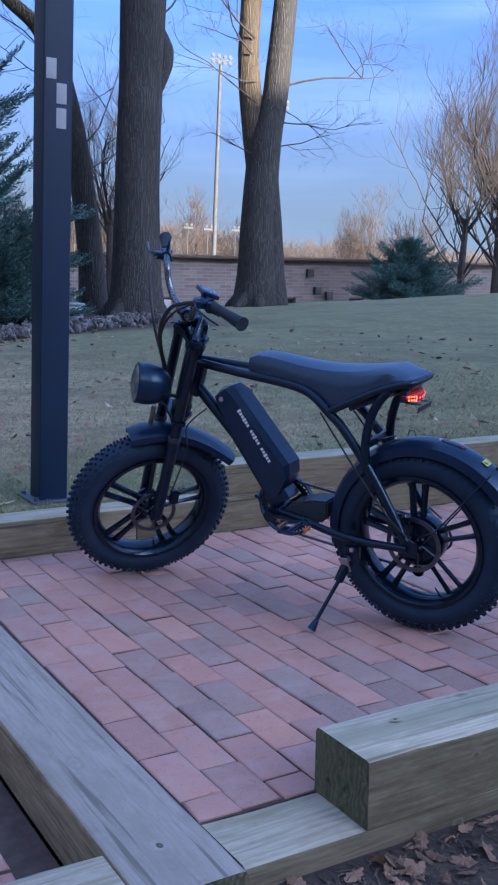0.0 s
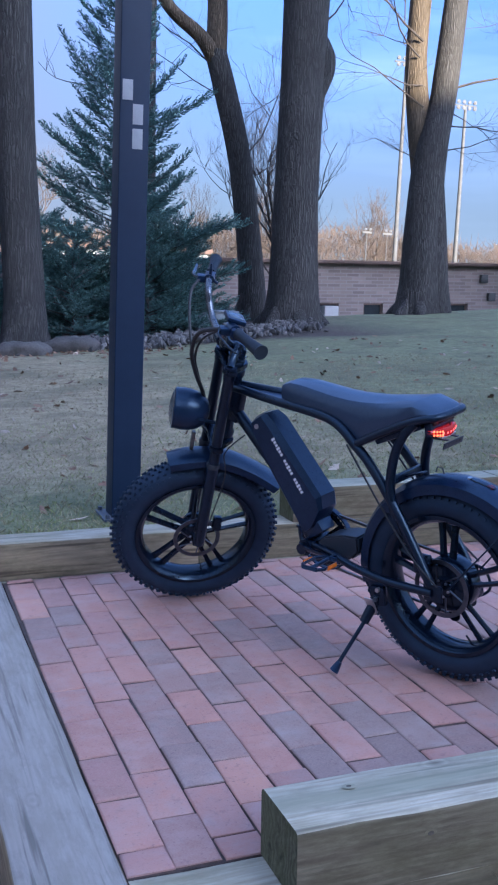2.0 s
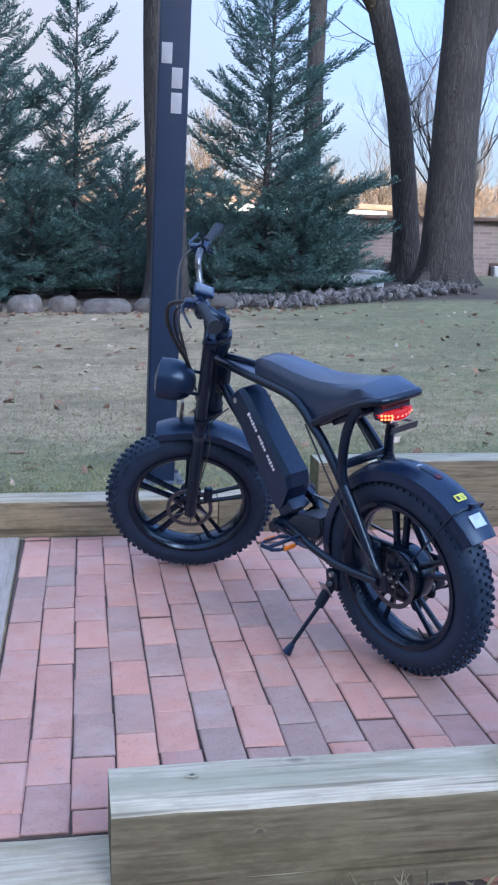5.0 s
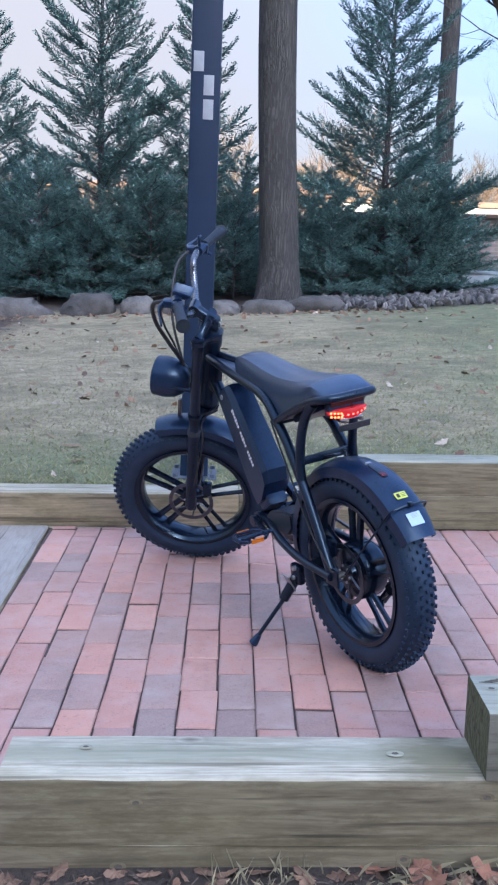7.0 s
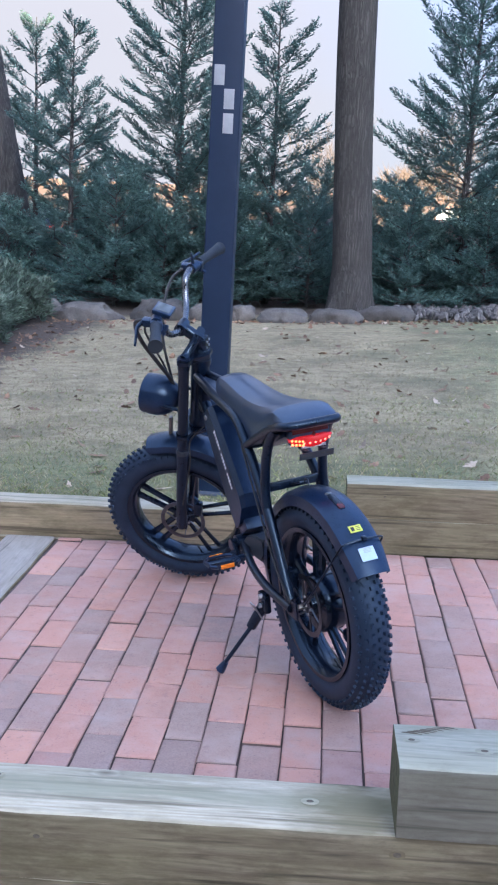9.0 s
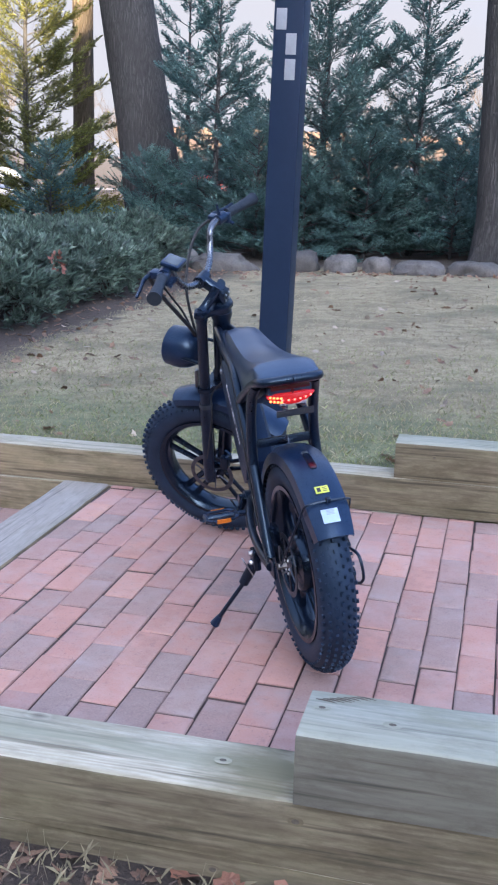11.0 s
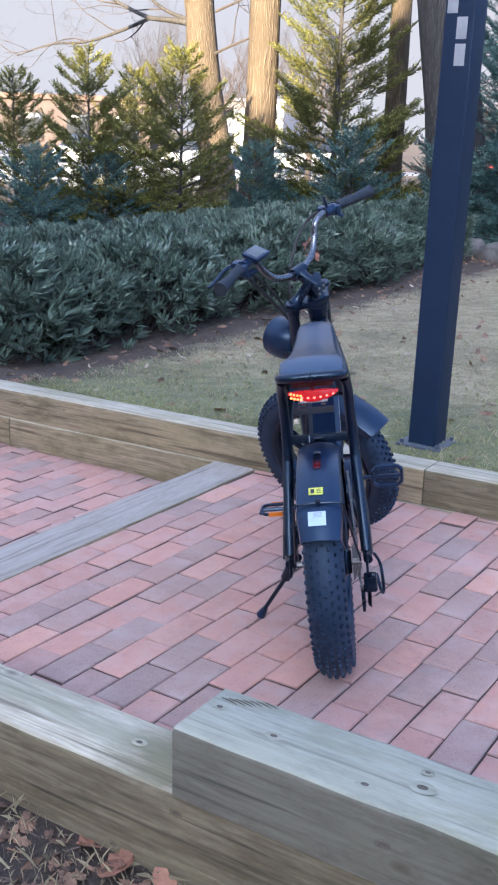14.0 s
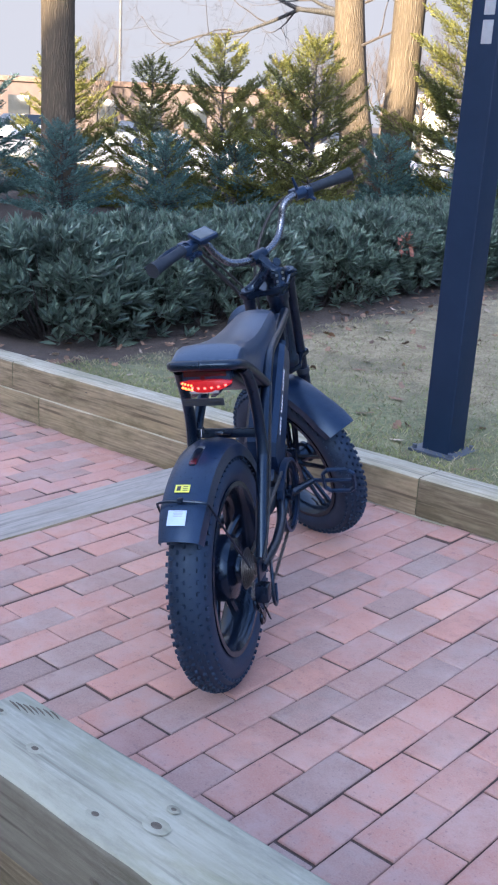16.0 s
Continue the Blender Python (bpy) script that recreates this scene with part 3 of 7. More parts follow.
def lathe(bm, profile, seg=48, axis="Y", closed=False, at=(0, 0, 0), arc=(0, 2 * math.pi)):
    """Turns (radius, along) pairs about an axis through at."""
    full = abs(arc[1] - arc[0] - 2 * math.pi) < 1e-6
    count = seg if full else seg + 1
    rings = []
    for k in range(count):
        a = arc[0] + (arc[1] - arc[0]) * k / seg
        ring = []
        for r, h in profile:
            q = {"Y": (r * math.cos(a), h, r * math.sin(a)), "Z": (r * math.cos(a), r * math.sin(a), h), "X": (h, r * math.cos(a), r * math.sin(a))}[axis]
            ring.append(bm.verts.new(Vector(q) + Vector(at)))
        rings.append(ring)
    m = len(profile)
    for k in range(seg):
        a, b = rings[k], rings[(k + 1) % count]
        for j in range(m if closed else m - 1):
            bm.faces.new((a[j], a[(j + 1) % m], b[(j + 1) % m], b[j]))
    return bm


def bars(bm, count, width, height, gap, thick=0.0006):
    """A row of small upright bars along x that stands for writing."""
    x = 0.0
    for k in range(count):
        if k not in gap:
            box(bm, (width * 0.72, height * (0.7 + 0.3 * ((k * 7) % 3 == 0)), thick), (x, 0, thick / 2))
        x += width
    return bm


def thing(name, label, category, at=None, group="", kind=""):
    e = new(name)
    e.empty_display_size = 0.1
    if at is not None:
        e.matrix_basis = at
    return tagged(e, label, category, group, kind)

# ---- ground ----
# the paving falls gently: height of the upper paving over the world's zero
SX, SY, S0 = 0.0245, -0.014, -0.001
PAVE = Matrix.Translation((0, 0, S0)) @ Matrix.Rotation(-math.atan(SX), 4, "Y") @ Matrix.Rotation(math.atan(SY), 4, "X")
NEAR_F, NEAR_B, FAR_F, FAR_B = 1.478, 1.66, 3.747, 3.905
STRIP_L, STRIP_R = 0.697, 0.908
STEP = 0.146


def smooth(a, b, v):
    t = min(1.0, max(0.0, (v - a) / (b - a)))
    return t * t * (3 - 2 * t)


def ground_z(x, y):
    if y < 2.7:
        base = S0 + SX * min(x, 6) + SY * 1.5
        z = base - 0.055 - 0.02 * smooth(1.4, -2.5, y) + 0.02 * noise.noise((x * 2.1, y * 2.1, 0)) * smooth(1.8, 1.0, y)
        if x < 1.0:
            z -= 0.06 * smooth(1.0, 0.2, x)
        return z - 0.35 * smooth(1.54, 1.62, y)
    cx = min(max(x, 0), 22)
    z = 0.012 + 0.051 * cx + 0.0007 * cx * cx + (0.05 * max(x, -4) if x < 0 else 0)
    if x < -4:
        z -= 0.01 * min(-4 - x, 30)
    z *= 1 - 0.75 * smooth(17.3, 24, y) if x > 0 else 1
    z += 0.02 * noise.noise((x * 0.6, y * 0.6, 3)) + 0.008 * noise.noise((x * 2.3, y * 2.3, 5))
    if y < 4.3:
        edge = S0 + SX * x + SY * 3.9 + 0.1
        z = edge + (z - edge) * smooth(3.85, 5.2, y)
    return z - 0.6 * smooth(3.86, 3.8, y)


def ground():
    xs = np.unique(np.round(np.concatenate([np.linspace(-600, -40, 9), np.linspace(-40, -8, 17), np.linspace(-8, 16, 97), np.linspace(16, 60, 23), np.linspace(60, 600, 9)]), 3))
    ys = np.unique(np.round(np.concatenate([np.linspace(-500, -40, 7), np.linspace(-40, -4, 13), np.linspace(-4, 1.4, 28), (1.5, 1.56, 1.62, 1.7, 2.5, 3.0, 3.79, 3.8, 3.83, 3.86, 3.9), np.linspace(4.0, 20, 65), np.linspace(20, 60, 21), np.linspace(60, 900, 12)]), 3))
    verts = [(x, y, ground_z(x, y)) for y in ys for x in xs]
    w = len(xs)
    faces = [(j * w + i, j * w + i + 1, (j + 1) * w + i + 1, (j + 1) * w + i) for j in range(len(ys) - 1) for i in range(w - 1)]
    ob = raw("ground", verts, faces, LAWN, smooth=True)
    return tagged(ob, "patchy dormant lawn with bare mulch along timbers and hedge", "ground", kind="structure")


ground()


# ---- timbers ----
def timber(name, x0, x1, y0, y1, top, height, side, label, along_x=True, seed=0, upper=None):
    """A squared timber lying along its local x, with worn, slightly uneven edges."""
    rnd = random.Random(seed)
    length, width = (x1 - x0, y1 - y0) if along_x else (y1 - y0, x1 - x0)
    bm = bmesh.new()
    n = max(2, int(length / 0.12))
    w, h, c = width / 2, height / 2, 0.011
    section = [(-w + c, h), (-w + 0.3 * c, h - 0.3 * c), (-w, h - c), (-w, -h), (w, -h), (w, h - c), (w - 0.3 * c, h - 0.3 * c), (w - c, h)]
    rings = []
    for k in range(n + 1):
        x = -length / 2 + length * k / n
        ring = []
        for j, (a, b) in enumerate(section):
            off = 0.0028 * noise.noise((x * 5 + seed * 9, j * 3.1, 1.0)) + (0.0024 * (rnd.random() - 0.5) if j not in (3, 4) else 0)
            ring.append(bm.verts.new((x, a + off, b + off * 0.6)))
        rings.append(ring)
    for a, b in zip(rings, rings[1:]):
        for j in range(8):
            f = bm.faces.new((a[j], a[(j + 1) % 8], b[(j + 1) % 8], b[j]))
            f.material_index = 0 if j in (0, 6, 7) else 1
    for ring in (rings[0], rings[-1]):
        bm.faces.new(ring).material_index = 2
    m = PAVE @ Matrix.Translation(((x0 + x1) / 2, (y0 + y1) / 2, top - h))
    if not along_x:
        m = m @ Matrix.Rotation(math.pi / 2, 4, "Z")
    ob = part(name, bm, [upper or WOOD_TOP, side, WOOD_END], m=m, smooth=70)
    return tagged(ob, label, "timber", "landscape timbers edging the paving")


E_ = 0.002
LOW, MID, HIGH = 0.0, STEP, 2 * STEP
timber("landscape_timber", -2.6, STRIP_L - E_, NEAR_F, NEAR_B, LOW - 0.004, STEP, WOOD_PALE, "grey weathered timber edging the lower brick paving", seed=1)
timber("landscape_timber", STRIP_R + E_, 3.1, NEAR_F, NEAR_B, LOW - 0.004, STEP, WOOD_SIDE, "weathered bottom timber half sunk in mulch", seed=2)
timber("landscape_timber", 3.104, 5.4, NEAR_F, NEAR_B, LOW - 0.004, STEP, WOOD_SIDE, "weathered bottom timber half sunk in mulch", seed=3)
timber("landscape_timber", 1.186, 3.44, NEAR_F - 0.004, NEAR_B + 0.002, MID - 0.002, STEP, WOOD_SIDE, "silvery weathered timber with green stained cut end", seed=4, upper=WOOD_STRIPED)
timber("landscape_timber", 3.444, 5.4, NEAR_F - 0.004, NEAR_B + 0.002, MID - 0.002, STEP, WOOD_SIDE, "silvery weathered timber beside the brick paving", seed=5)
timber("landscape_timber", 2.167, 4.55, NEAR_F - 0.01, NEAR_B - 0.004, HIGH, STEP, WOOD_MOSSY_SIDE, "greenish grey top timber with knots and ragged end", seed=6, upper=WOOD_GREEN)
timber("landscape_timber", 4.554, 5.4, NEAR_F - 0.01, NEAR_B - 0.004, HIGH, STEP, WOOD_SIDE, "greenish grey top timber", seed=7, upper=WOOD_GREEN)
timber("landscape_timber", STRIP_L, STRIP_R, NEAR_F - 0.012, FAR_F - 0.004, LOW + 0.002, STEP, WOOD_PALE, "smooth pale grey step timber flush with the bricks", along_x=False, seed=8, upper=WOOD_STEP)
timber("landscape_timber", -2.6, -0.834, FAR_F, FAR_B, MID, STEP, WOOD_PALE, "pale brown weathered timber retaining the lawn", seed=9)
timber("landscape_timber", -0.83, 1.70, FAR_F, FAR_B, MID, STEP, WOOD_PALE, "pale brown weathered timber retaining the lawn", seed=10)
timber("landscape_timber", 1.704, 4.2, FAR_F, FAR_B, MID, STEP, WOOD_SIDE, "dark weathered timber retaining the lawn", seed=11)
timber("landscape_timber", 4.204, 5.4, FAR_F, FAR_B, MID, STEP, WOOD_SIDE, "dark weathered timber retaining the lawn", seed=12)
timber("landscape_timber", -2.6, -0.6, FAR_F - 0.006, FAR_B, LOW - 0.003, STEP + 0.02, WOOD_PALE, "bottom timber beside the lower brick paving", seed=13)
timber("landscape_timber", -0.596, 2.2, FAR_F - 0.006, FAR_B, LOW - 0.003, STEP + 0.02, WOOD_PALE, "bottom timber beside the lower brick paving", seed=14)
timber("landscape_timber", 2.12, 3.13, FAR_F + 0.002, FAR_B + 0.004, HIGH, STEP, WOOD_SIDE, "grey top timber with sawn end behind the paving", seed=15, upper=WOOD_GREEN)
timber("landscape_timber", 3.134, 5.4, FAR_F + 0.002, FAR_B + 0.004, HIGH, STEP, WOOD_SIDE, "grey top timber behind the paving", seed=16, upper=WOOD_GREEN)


def knots():
    """Raised knots with dark hearts on the timbers' tops."""
    tops = [ob for ob in scene.objects if ob.name.startswith("landscape_timber")]
    for x, y, top, r in ((2.198, 1.58, HIGH, 0.012), (2.338, 1.552, HIGH, 0.013), (2.545, 1.512, HIGH, 0.013), (2.631, 1.56, HIGH, 0.018), (2.621, 1.606, HIGH, 0.009), (1.35, 1.6, MID, 0.01), (2.002, 1.575, MID, 0.013),
                         (0.8, 1.62, LOW, 0.017), (2.95, 1.58, HIGH, 0.014)):
        where = PAVE @ Vector((x, y, top))
        best = min(tops, key=lambda o: (o.matrix_basis.inverted() @ where - Vector(((o.matrix_basis.inverted() @ where).x, 0, STEP / 2))).length + max(0, abs((o.matrix_basis.inverted() @ where).x) - o.dimensions.x / 2) * 10)
        bm = bmesh.new()
        lathe(bm, [(0.0, 0.0016), (r * 0.4, 0.0019), (r * 0.7, 0.0021), (r, 0.0014)], 16, "Z")
        for v in bm.verts:
            v.co.x *= 1.45
        for f in bm.faces:
            c = f.calc_center_median()
            f.material_index = 0 if math.hypot(c.x / 1.45, c.y) < r * 0.4 else 1
        part("knot", bm, [INK_WOOD, best.data.materials[0]], best, "dark round knot", Matrix.Translation(best.matrix_basis.inverted() @ where))


def side_knots():
    """Small oval knots on the faces that look towards the lawn's near side."""
    rnd = random.Random(33)
    for ob in [o for o in scene.objects if o.name.startswith("landscape_timber") and o.dimensions.x > 0.3]:
        lx, w = ob.dimensions.x, ob.dimensions.y
        for k in range(1 if lx < 1.5 else 2):
            r = rnd.uniform(0.007, 0.012)
            bm = bmesh.new()
            lathe(bm, [(0.0, 0.0004), (r * 0.5, 0.0006), (r, 0.0003)], 14, "Z")
            for v in bm.verts:
                v.co.x *= 1.5
            for f in bm.faces:
                f.material_index = 0 if f.calc_center_median().xy.length < r * 0.5 else 1
            at = Vector((rnd.uniform(-0.42, 0.42) * lx, -w / 2 - 0.0005, rnd.uniform(-0.01, 0.045)))
            part("knot", bm, [INK_WOOD, ob.data.materials[1]], ob, "dark oval knot", Matrix.Translation(at) @ Matrix.Rotation(radians(90), 4, "X"))


INK_WOOD = plain("knot_heart", (0.05, 0.042, 0.03), (0.13, 0.11, 0.08), 60, 0.9, relief=0.3)
knots()
side_knots()


def splits():
    """Short curved dark splits at the cut end of the top timber."""
    rnd = random.Random(12)
    top = next(o for o in scene.objects if o.name.startswith("landscape_timber") and "ragged end" in o.get("label", ""))
    for k in range(7):
        bm = bmesh.new()
        x0, y0, ln = 2.18 + 0.013 * k, 1.612 + 0.0052 * k, rnd.uniform(0.035, 0.05)
        line = [PAVE @ Vector((x0 + ln * u, y0 + 0.004 * u * (1 - u) - 0.006 * u, HIGH + 0.0006)) for u in (0, 0.3, 0.65, 1.0)]
        tube(bm, [top.matrix_basis.inverted() @ q for q in line], [0.0009, 0.0022, 0.002, 0.0005], 5, squash=0.5)
        part("split", bm, INK_WOOD, top)


splits()


# ---- number post ----
def number_post():
    zb = ground_z(1.5, 4.25) + 0.004
    post = thing("number_post", "dark navy painted square steel post bolted in lawn", "post", pose(1.497, 4.25, zb))
    bm = bmesh.new()
    box(bm, (0.127, 0.127, 2.9), (0, 0, 1.45), 0.006, segments=3)
    part("post_shaft", bm, STEEL_NAVY, post)
    bm = bmesh.new()
    box(bm, (0.21, 0.21, 0.012), (0, 0, 0.0), 0.003)
    for x, y in ((-1, -1), (1, -1), (1, 1), (-1, 1)):
        lathe(bm, [(0.0, 0.022), (0.011, 0.022), (0.011, 0.005)], 6, "Z", at=(0.085 * x, 0.085 * y, 0))
    part("base_plate", bm, BASE_STEEL, post, "bolted square base plate")
    bm = bmesh.new()
    box(bm, (0.14, 0.14, 0.02), (0, 0, 2.91), 0.006)
    part("post_cap", bm, STEEL_NAVY, post)
    for x, z in ((-0.031, 1.908), (0.014, 1.812), (0.014, 1.713)):
        bm = bmesh.new()
        box(bm, (0.044, 0.002, 0.082), (x, -0.0645, z - zb), 0.0009)
        part("number_bar", bm, WHITE_VINYL, post, "white painted number mark")


number_post()


# ---- background: building, poles, field ----
def low_building():
    """A long flat-roofed brick building, half sunk behind the lawn's crest."""
    b = thing("low_brick_building", "long flat-roofed brick building with basement windows", "building", pose(0, 27.0, 0, ry=-1.45))
    x0, x1, top = 5.2, 70.0, 1.37
    openings = [9.5, 12.86, 14.3, 17.2, 19.9]
    bm = bmesh.new()
    wz0, wz1, ww = -0.2, 0.24, 0.64
    edges = [x0] + [v for o in openings for v in (o - ww / 2, o + ww / 2)] + [x1]
    for k in range(len(edges) - 1):
        a, c = edges[k], edges[k + 1]
        if k % 2 == 0:
            box(bm, (c - a, 0.3, top + 1.6), ((a + c) / 2, 0.15, (top - 1.6) / 2))
        else:
            box(bm, (c - a, 0.3, top - wz1), ((a + c) / 2, 0.15, (top + wz1) / 2))
            box(bm, (c - a, 0.3, wz0 + 1.6), ((a + c) / 2, 0.15, (wz0 - 1.6) / 2))
    box(bm, (0.3, 14, top + 1.6), (x0 - 0.15, 7, (top - 1.6) / 2))
    part("wall", bm, FAR_BRICK, b, smooth=0)
    bm = bmesh.new()
    box(bm, (x1 - x0 + 0.6, 14.6, 0.1), ((x0 + x1) / 2, 7, top + 0.05), 0.02)
    part("roof", bm, ROOF_BROWN, b, "brown flat roof with thin edge")
    for o in openings:
        bm = bmesh.new()
        for s in (-1, 1):
            box(bm, (0.05, 0.08, wz1 - wz0), (o + s * (ww / 2 - 0.025), 0.1, (wz0 + wz1) / 2))
            box(bm, (ww, 0.08, 0.05), (o, 0.1, wz1 - 0.025 if s > 0 else wz0 + 0.025))
        w = part("window_frame", bm, ROOF_BROWN, b)
        bm = bmesh.new()
        box(bm, (ww - 0.1, 0.02, wz1 - wz0 - 0.1), (o, 0.12, (wz0 + wz1) / 2))
        part("pane", bm, WINDOW_DARK, w)
    bm = bmesh.new()
    box(bm, (0.44, 0.4, 0.34), (12.86, -0.02, -0.01), 0.02)
    for k in range(6):
        box(bm, (0.38, 0.01, 0.015), (12.86, -0.225, -0.12 + 0.04 * k))
    part("air_conditioner", bm, OFF_WHITE, b, "white window air conditioner")
    for x, zz in ((18.0, 1.0), (18.75, 0.3), (18.3, 0.45)):
        bm = bmesh.new()
        box(bm, (0.25, 0.12, 0.25), (x, -0.06, zz), 0.02)
        part("wall_box", bm, INK, b)


low_building()


def utility_box():
    z = ground_z(5.6, 15.2)
    u = thing("utility_cabinet", "pale grey metal utility cabinet beside rubble bed", "cabinet", pose(5.55, 15.3, z - 0.02, rz=-8))
    bm = bmesh.new()
    box(bm, (0.62, 0.5, 0.32), (0, 0, 0.16), 0.02)
    part("body", bm, UTILITY, u)
    bm = bmesh.new()
    box(bm, (0.66, 0.54, 0.04), (0, 0, 0.34), 0.012)
    part("lid", bm, UTILITY, u)


utility_box()


def light_pole(x, y, z0, h, r, heads, label):
    p = thing("stadium_light_pole" if h > 8 else "street_lamp", label, "pole", pose(x, y, z0), "field light poles")
    bm = bmesh.new()
    tube(bm, [(0, 0, 0), (0, 0, h * 0.5), (0, 0, h)], [r, r * 0.8, r * 0.6], 10)
    part("pole", bm, GALV, p)
    bm = bmesh.new()
    w, hs = (0.3 * heads, 0.75) if h > 8 else (0.17 * heads, 0.36)
    box(bm, (2 * w, 0.12, 0.12), (0, 0, h - 0.1))
    part("crossarm", bm, GALV, p)
    for k in range(heads):
        for row in range(2 if h > 8 else 1):
            bm = bmesh.new()
            xx = -w + (k + 0.5) * 2 * w / heads
            lathe(bm, [(hs * a, hs * b) for a, b in ((0.05, 0.15), (0.16, 0.1), (0.26, -0.22), (0.2, -0.24), (0.0, -0.24))], 10, "Y", at=(xx, -0.1, h + 0.25 * hs - 0.55 * row))
            part("lamp_head", bm, GALV, p)
    return p


# ---- trees ----
def bark_trunk(bm, points, radii, seg=18, rough=0.04, seed=0):
    """A trunk with uneven, ridged bark and a flared foot."""
    pts = bezier(points, 7)
    n = len(pts) - 1
    rs = np.interp(np.linspace(0, len(radii) - 1, n + 1), range(len(radii)), radii)
    rings = []
    for i, q in enumerate(pts):
        ring = []
        for k in range(seg):
            a = 2 * math.pi * k / seg
            f = 1 + rough * (noise.noise((math.cos(a) * 2.2 + seed, math.sin(a) * 2.2, q.z * 0.7)) + 0.5 * math.sin(a * 7 + seed + q.z * 0.4))
            ring.append(bm.verts.new(q + Vector((math.cos(a), math.sin(a), 0)) * rs[i] * f))
        rings.append(ring)
    for a, b in zip(rings, rings[1:]):
        for k in range(seg):
            bm.faces.new((a[k], a[(k + 1) % seg], b[(k + 1) % seg], b[k]))
    bm.faces.new(rings[-1])


def twigs(bm, rnd, start, way, length, r, depth, seg=5, spread=0.55, lift=0.1, thin=0.5):
    """A branch that forks into finer ones."""
    pts, p, d = [start], start.copy(), way.normalized()
    for k in range(4):
        d = (d + Vector((rnd.gauss(0, 0.16), rnd.gauss(0, 0.16), rnd.gauss(0, 0.12) + lift * 0.5))).normalized()
        p = p + d * length / 4
        pts.append(p.copy())
    tube(bm, pts, [r * (1 - 0.14 * k) for k in range(5)], seg, cap=False)
    if depth <= 0:
        return
    for k in range(rnd.randint(2, 4)):
        i = rnd.randint(1, 4)
        side = Vector((rnd.gauss(0, 1), rnd.gauss(0, 1), rnd.gauss(0, 0.7) + lift)).normalized()
        twigs(bm, rnd, pts[i], d * (1 - spread) + side * spread, length * rnd.uniform(0.5, 0.75), r * thin, depth - 1, max(3, seg - 1), spread, lift, thin)


def big_tree(name, label, base, points, radii, boughs, bark=None, seed=0, fork=None, group=""):
    z = ground_z(*base) - 0.08
    t = thing(name, label, "tree", pose(base[0], base[1], z), group)
    bm = bmesh.new()
    bark_trunk(bm, points, radii, seed=seed)
    part("trunk", bm, bark or BARK, t, smooth=60)
    rnd = random.Random(seed)
    for k in range(5):
        a, r0 = k * 1.257 + rnd.uniform(-0.3, 0.3) + seed, radii[0]
        bm = bmesh.new()
        tube(bm, bezier([(math.cos(a) * r0 * 0.45, math.sin(a) * r0 * 0.45, 0.5), (math.cos(a) * r0 * 0.8, math.sin(a) * r0 * 0.8, 0.17), (math.cos(a) * r0 * 1.1, math.sin(a) * r0 * 1.1, 0.03), (math.cos(a) * r0 * 1.3, math.sin(a) * r0 * 1.3, -0.1)], 4), [r0 * q for q in (0.2, 0.22, 0.23, 0.24, 0.24, 0.24, 0.23, 0.21, 0.19, 0.17, 0.15, 0.12, 0.1)], 9)
        part("root", bm, bark or BARK, t, smooth=60)
    for pts, rr, mm in fork or ():
        bm = bmesh.new()
        if math.hypot(pts[-1][0] - pts[0][0], pts[-1][1] - pts[0][1]) > 0.7 * abs(pts[-1][2] - pts[0][2]):
            line = bezier(pts, 7)
            tube(bm, line, [float(q) for q in np.interp(np.linspace(0, len(rr) - 1, len(line)), range(len(rr)), rr)], 10)
        else:
            bark_trunk(bm, pts, rr, 14, seed=seed + 3)
        part("limb", bm, mm, t, smooth=60)
    if boughs:
        bm = bmesh.new()
        for start, way, length, r, depth in boughs:
            twigs(bm, rnd, Vector(start), Vector(way), length, r, depth)
        part("branchwork", bm, TWIG, t, "fine bare twigs")
    return t


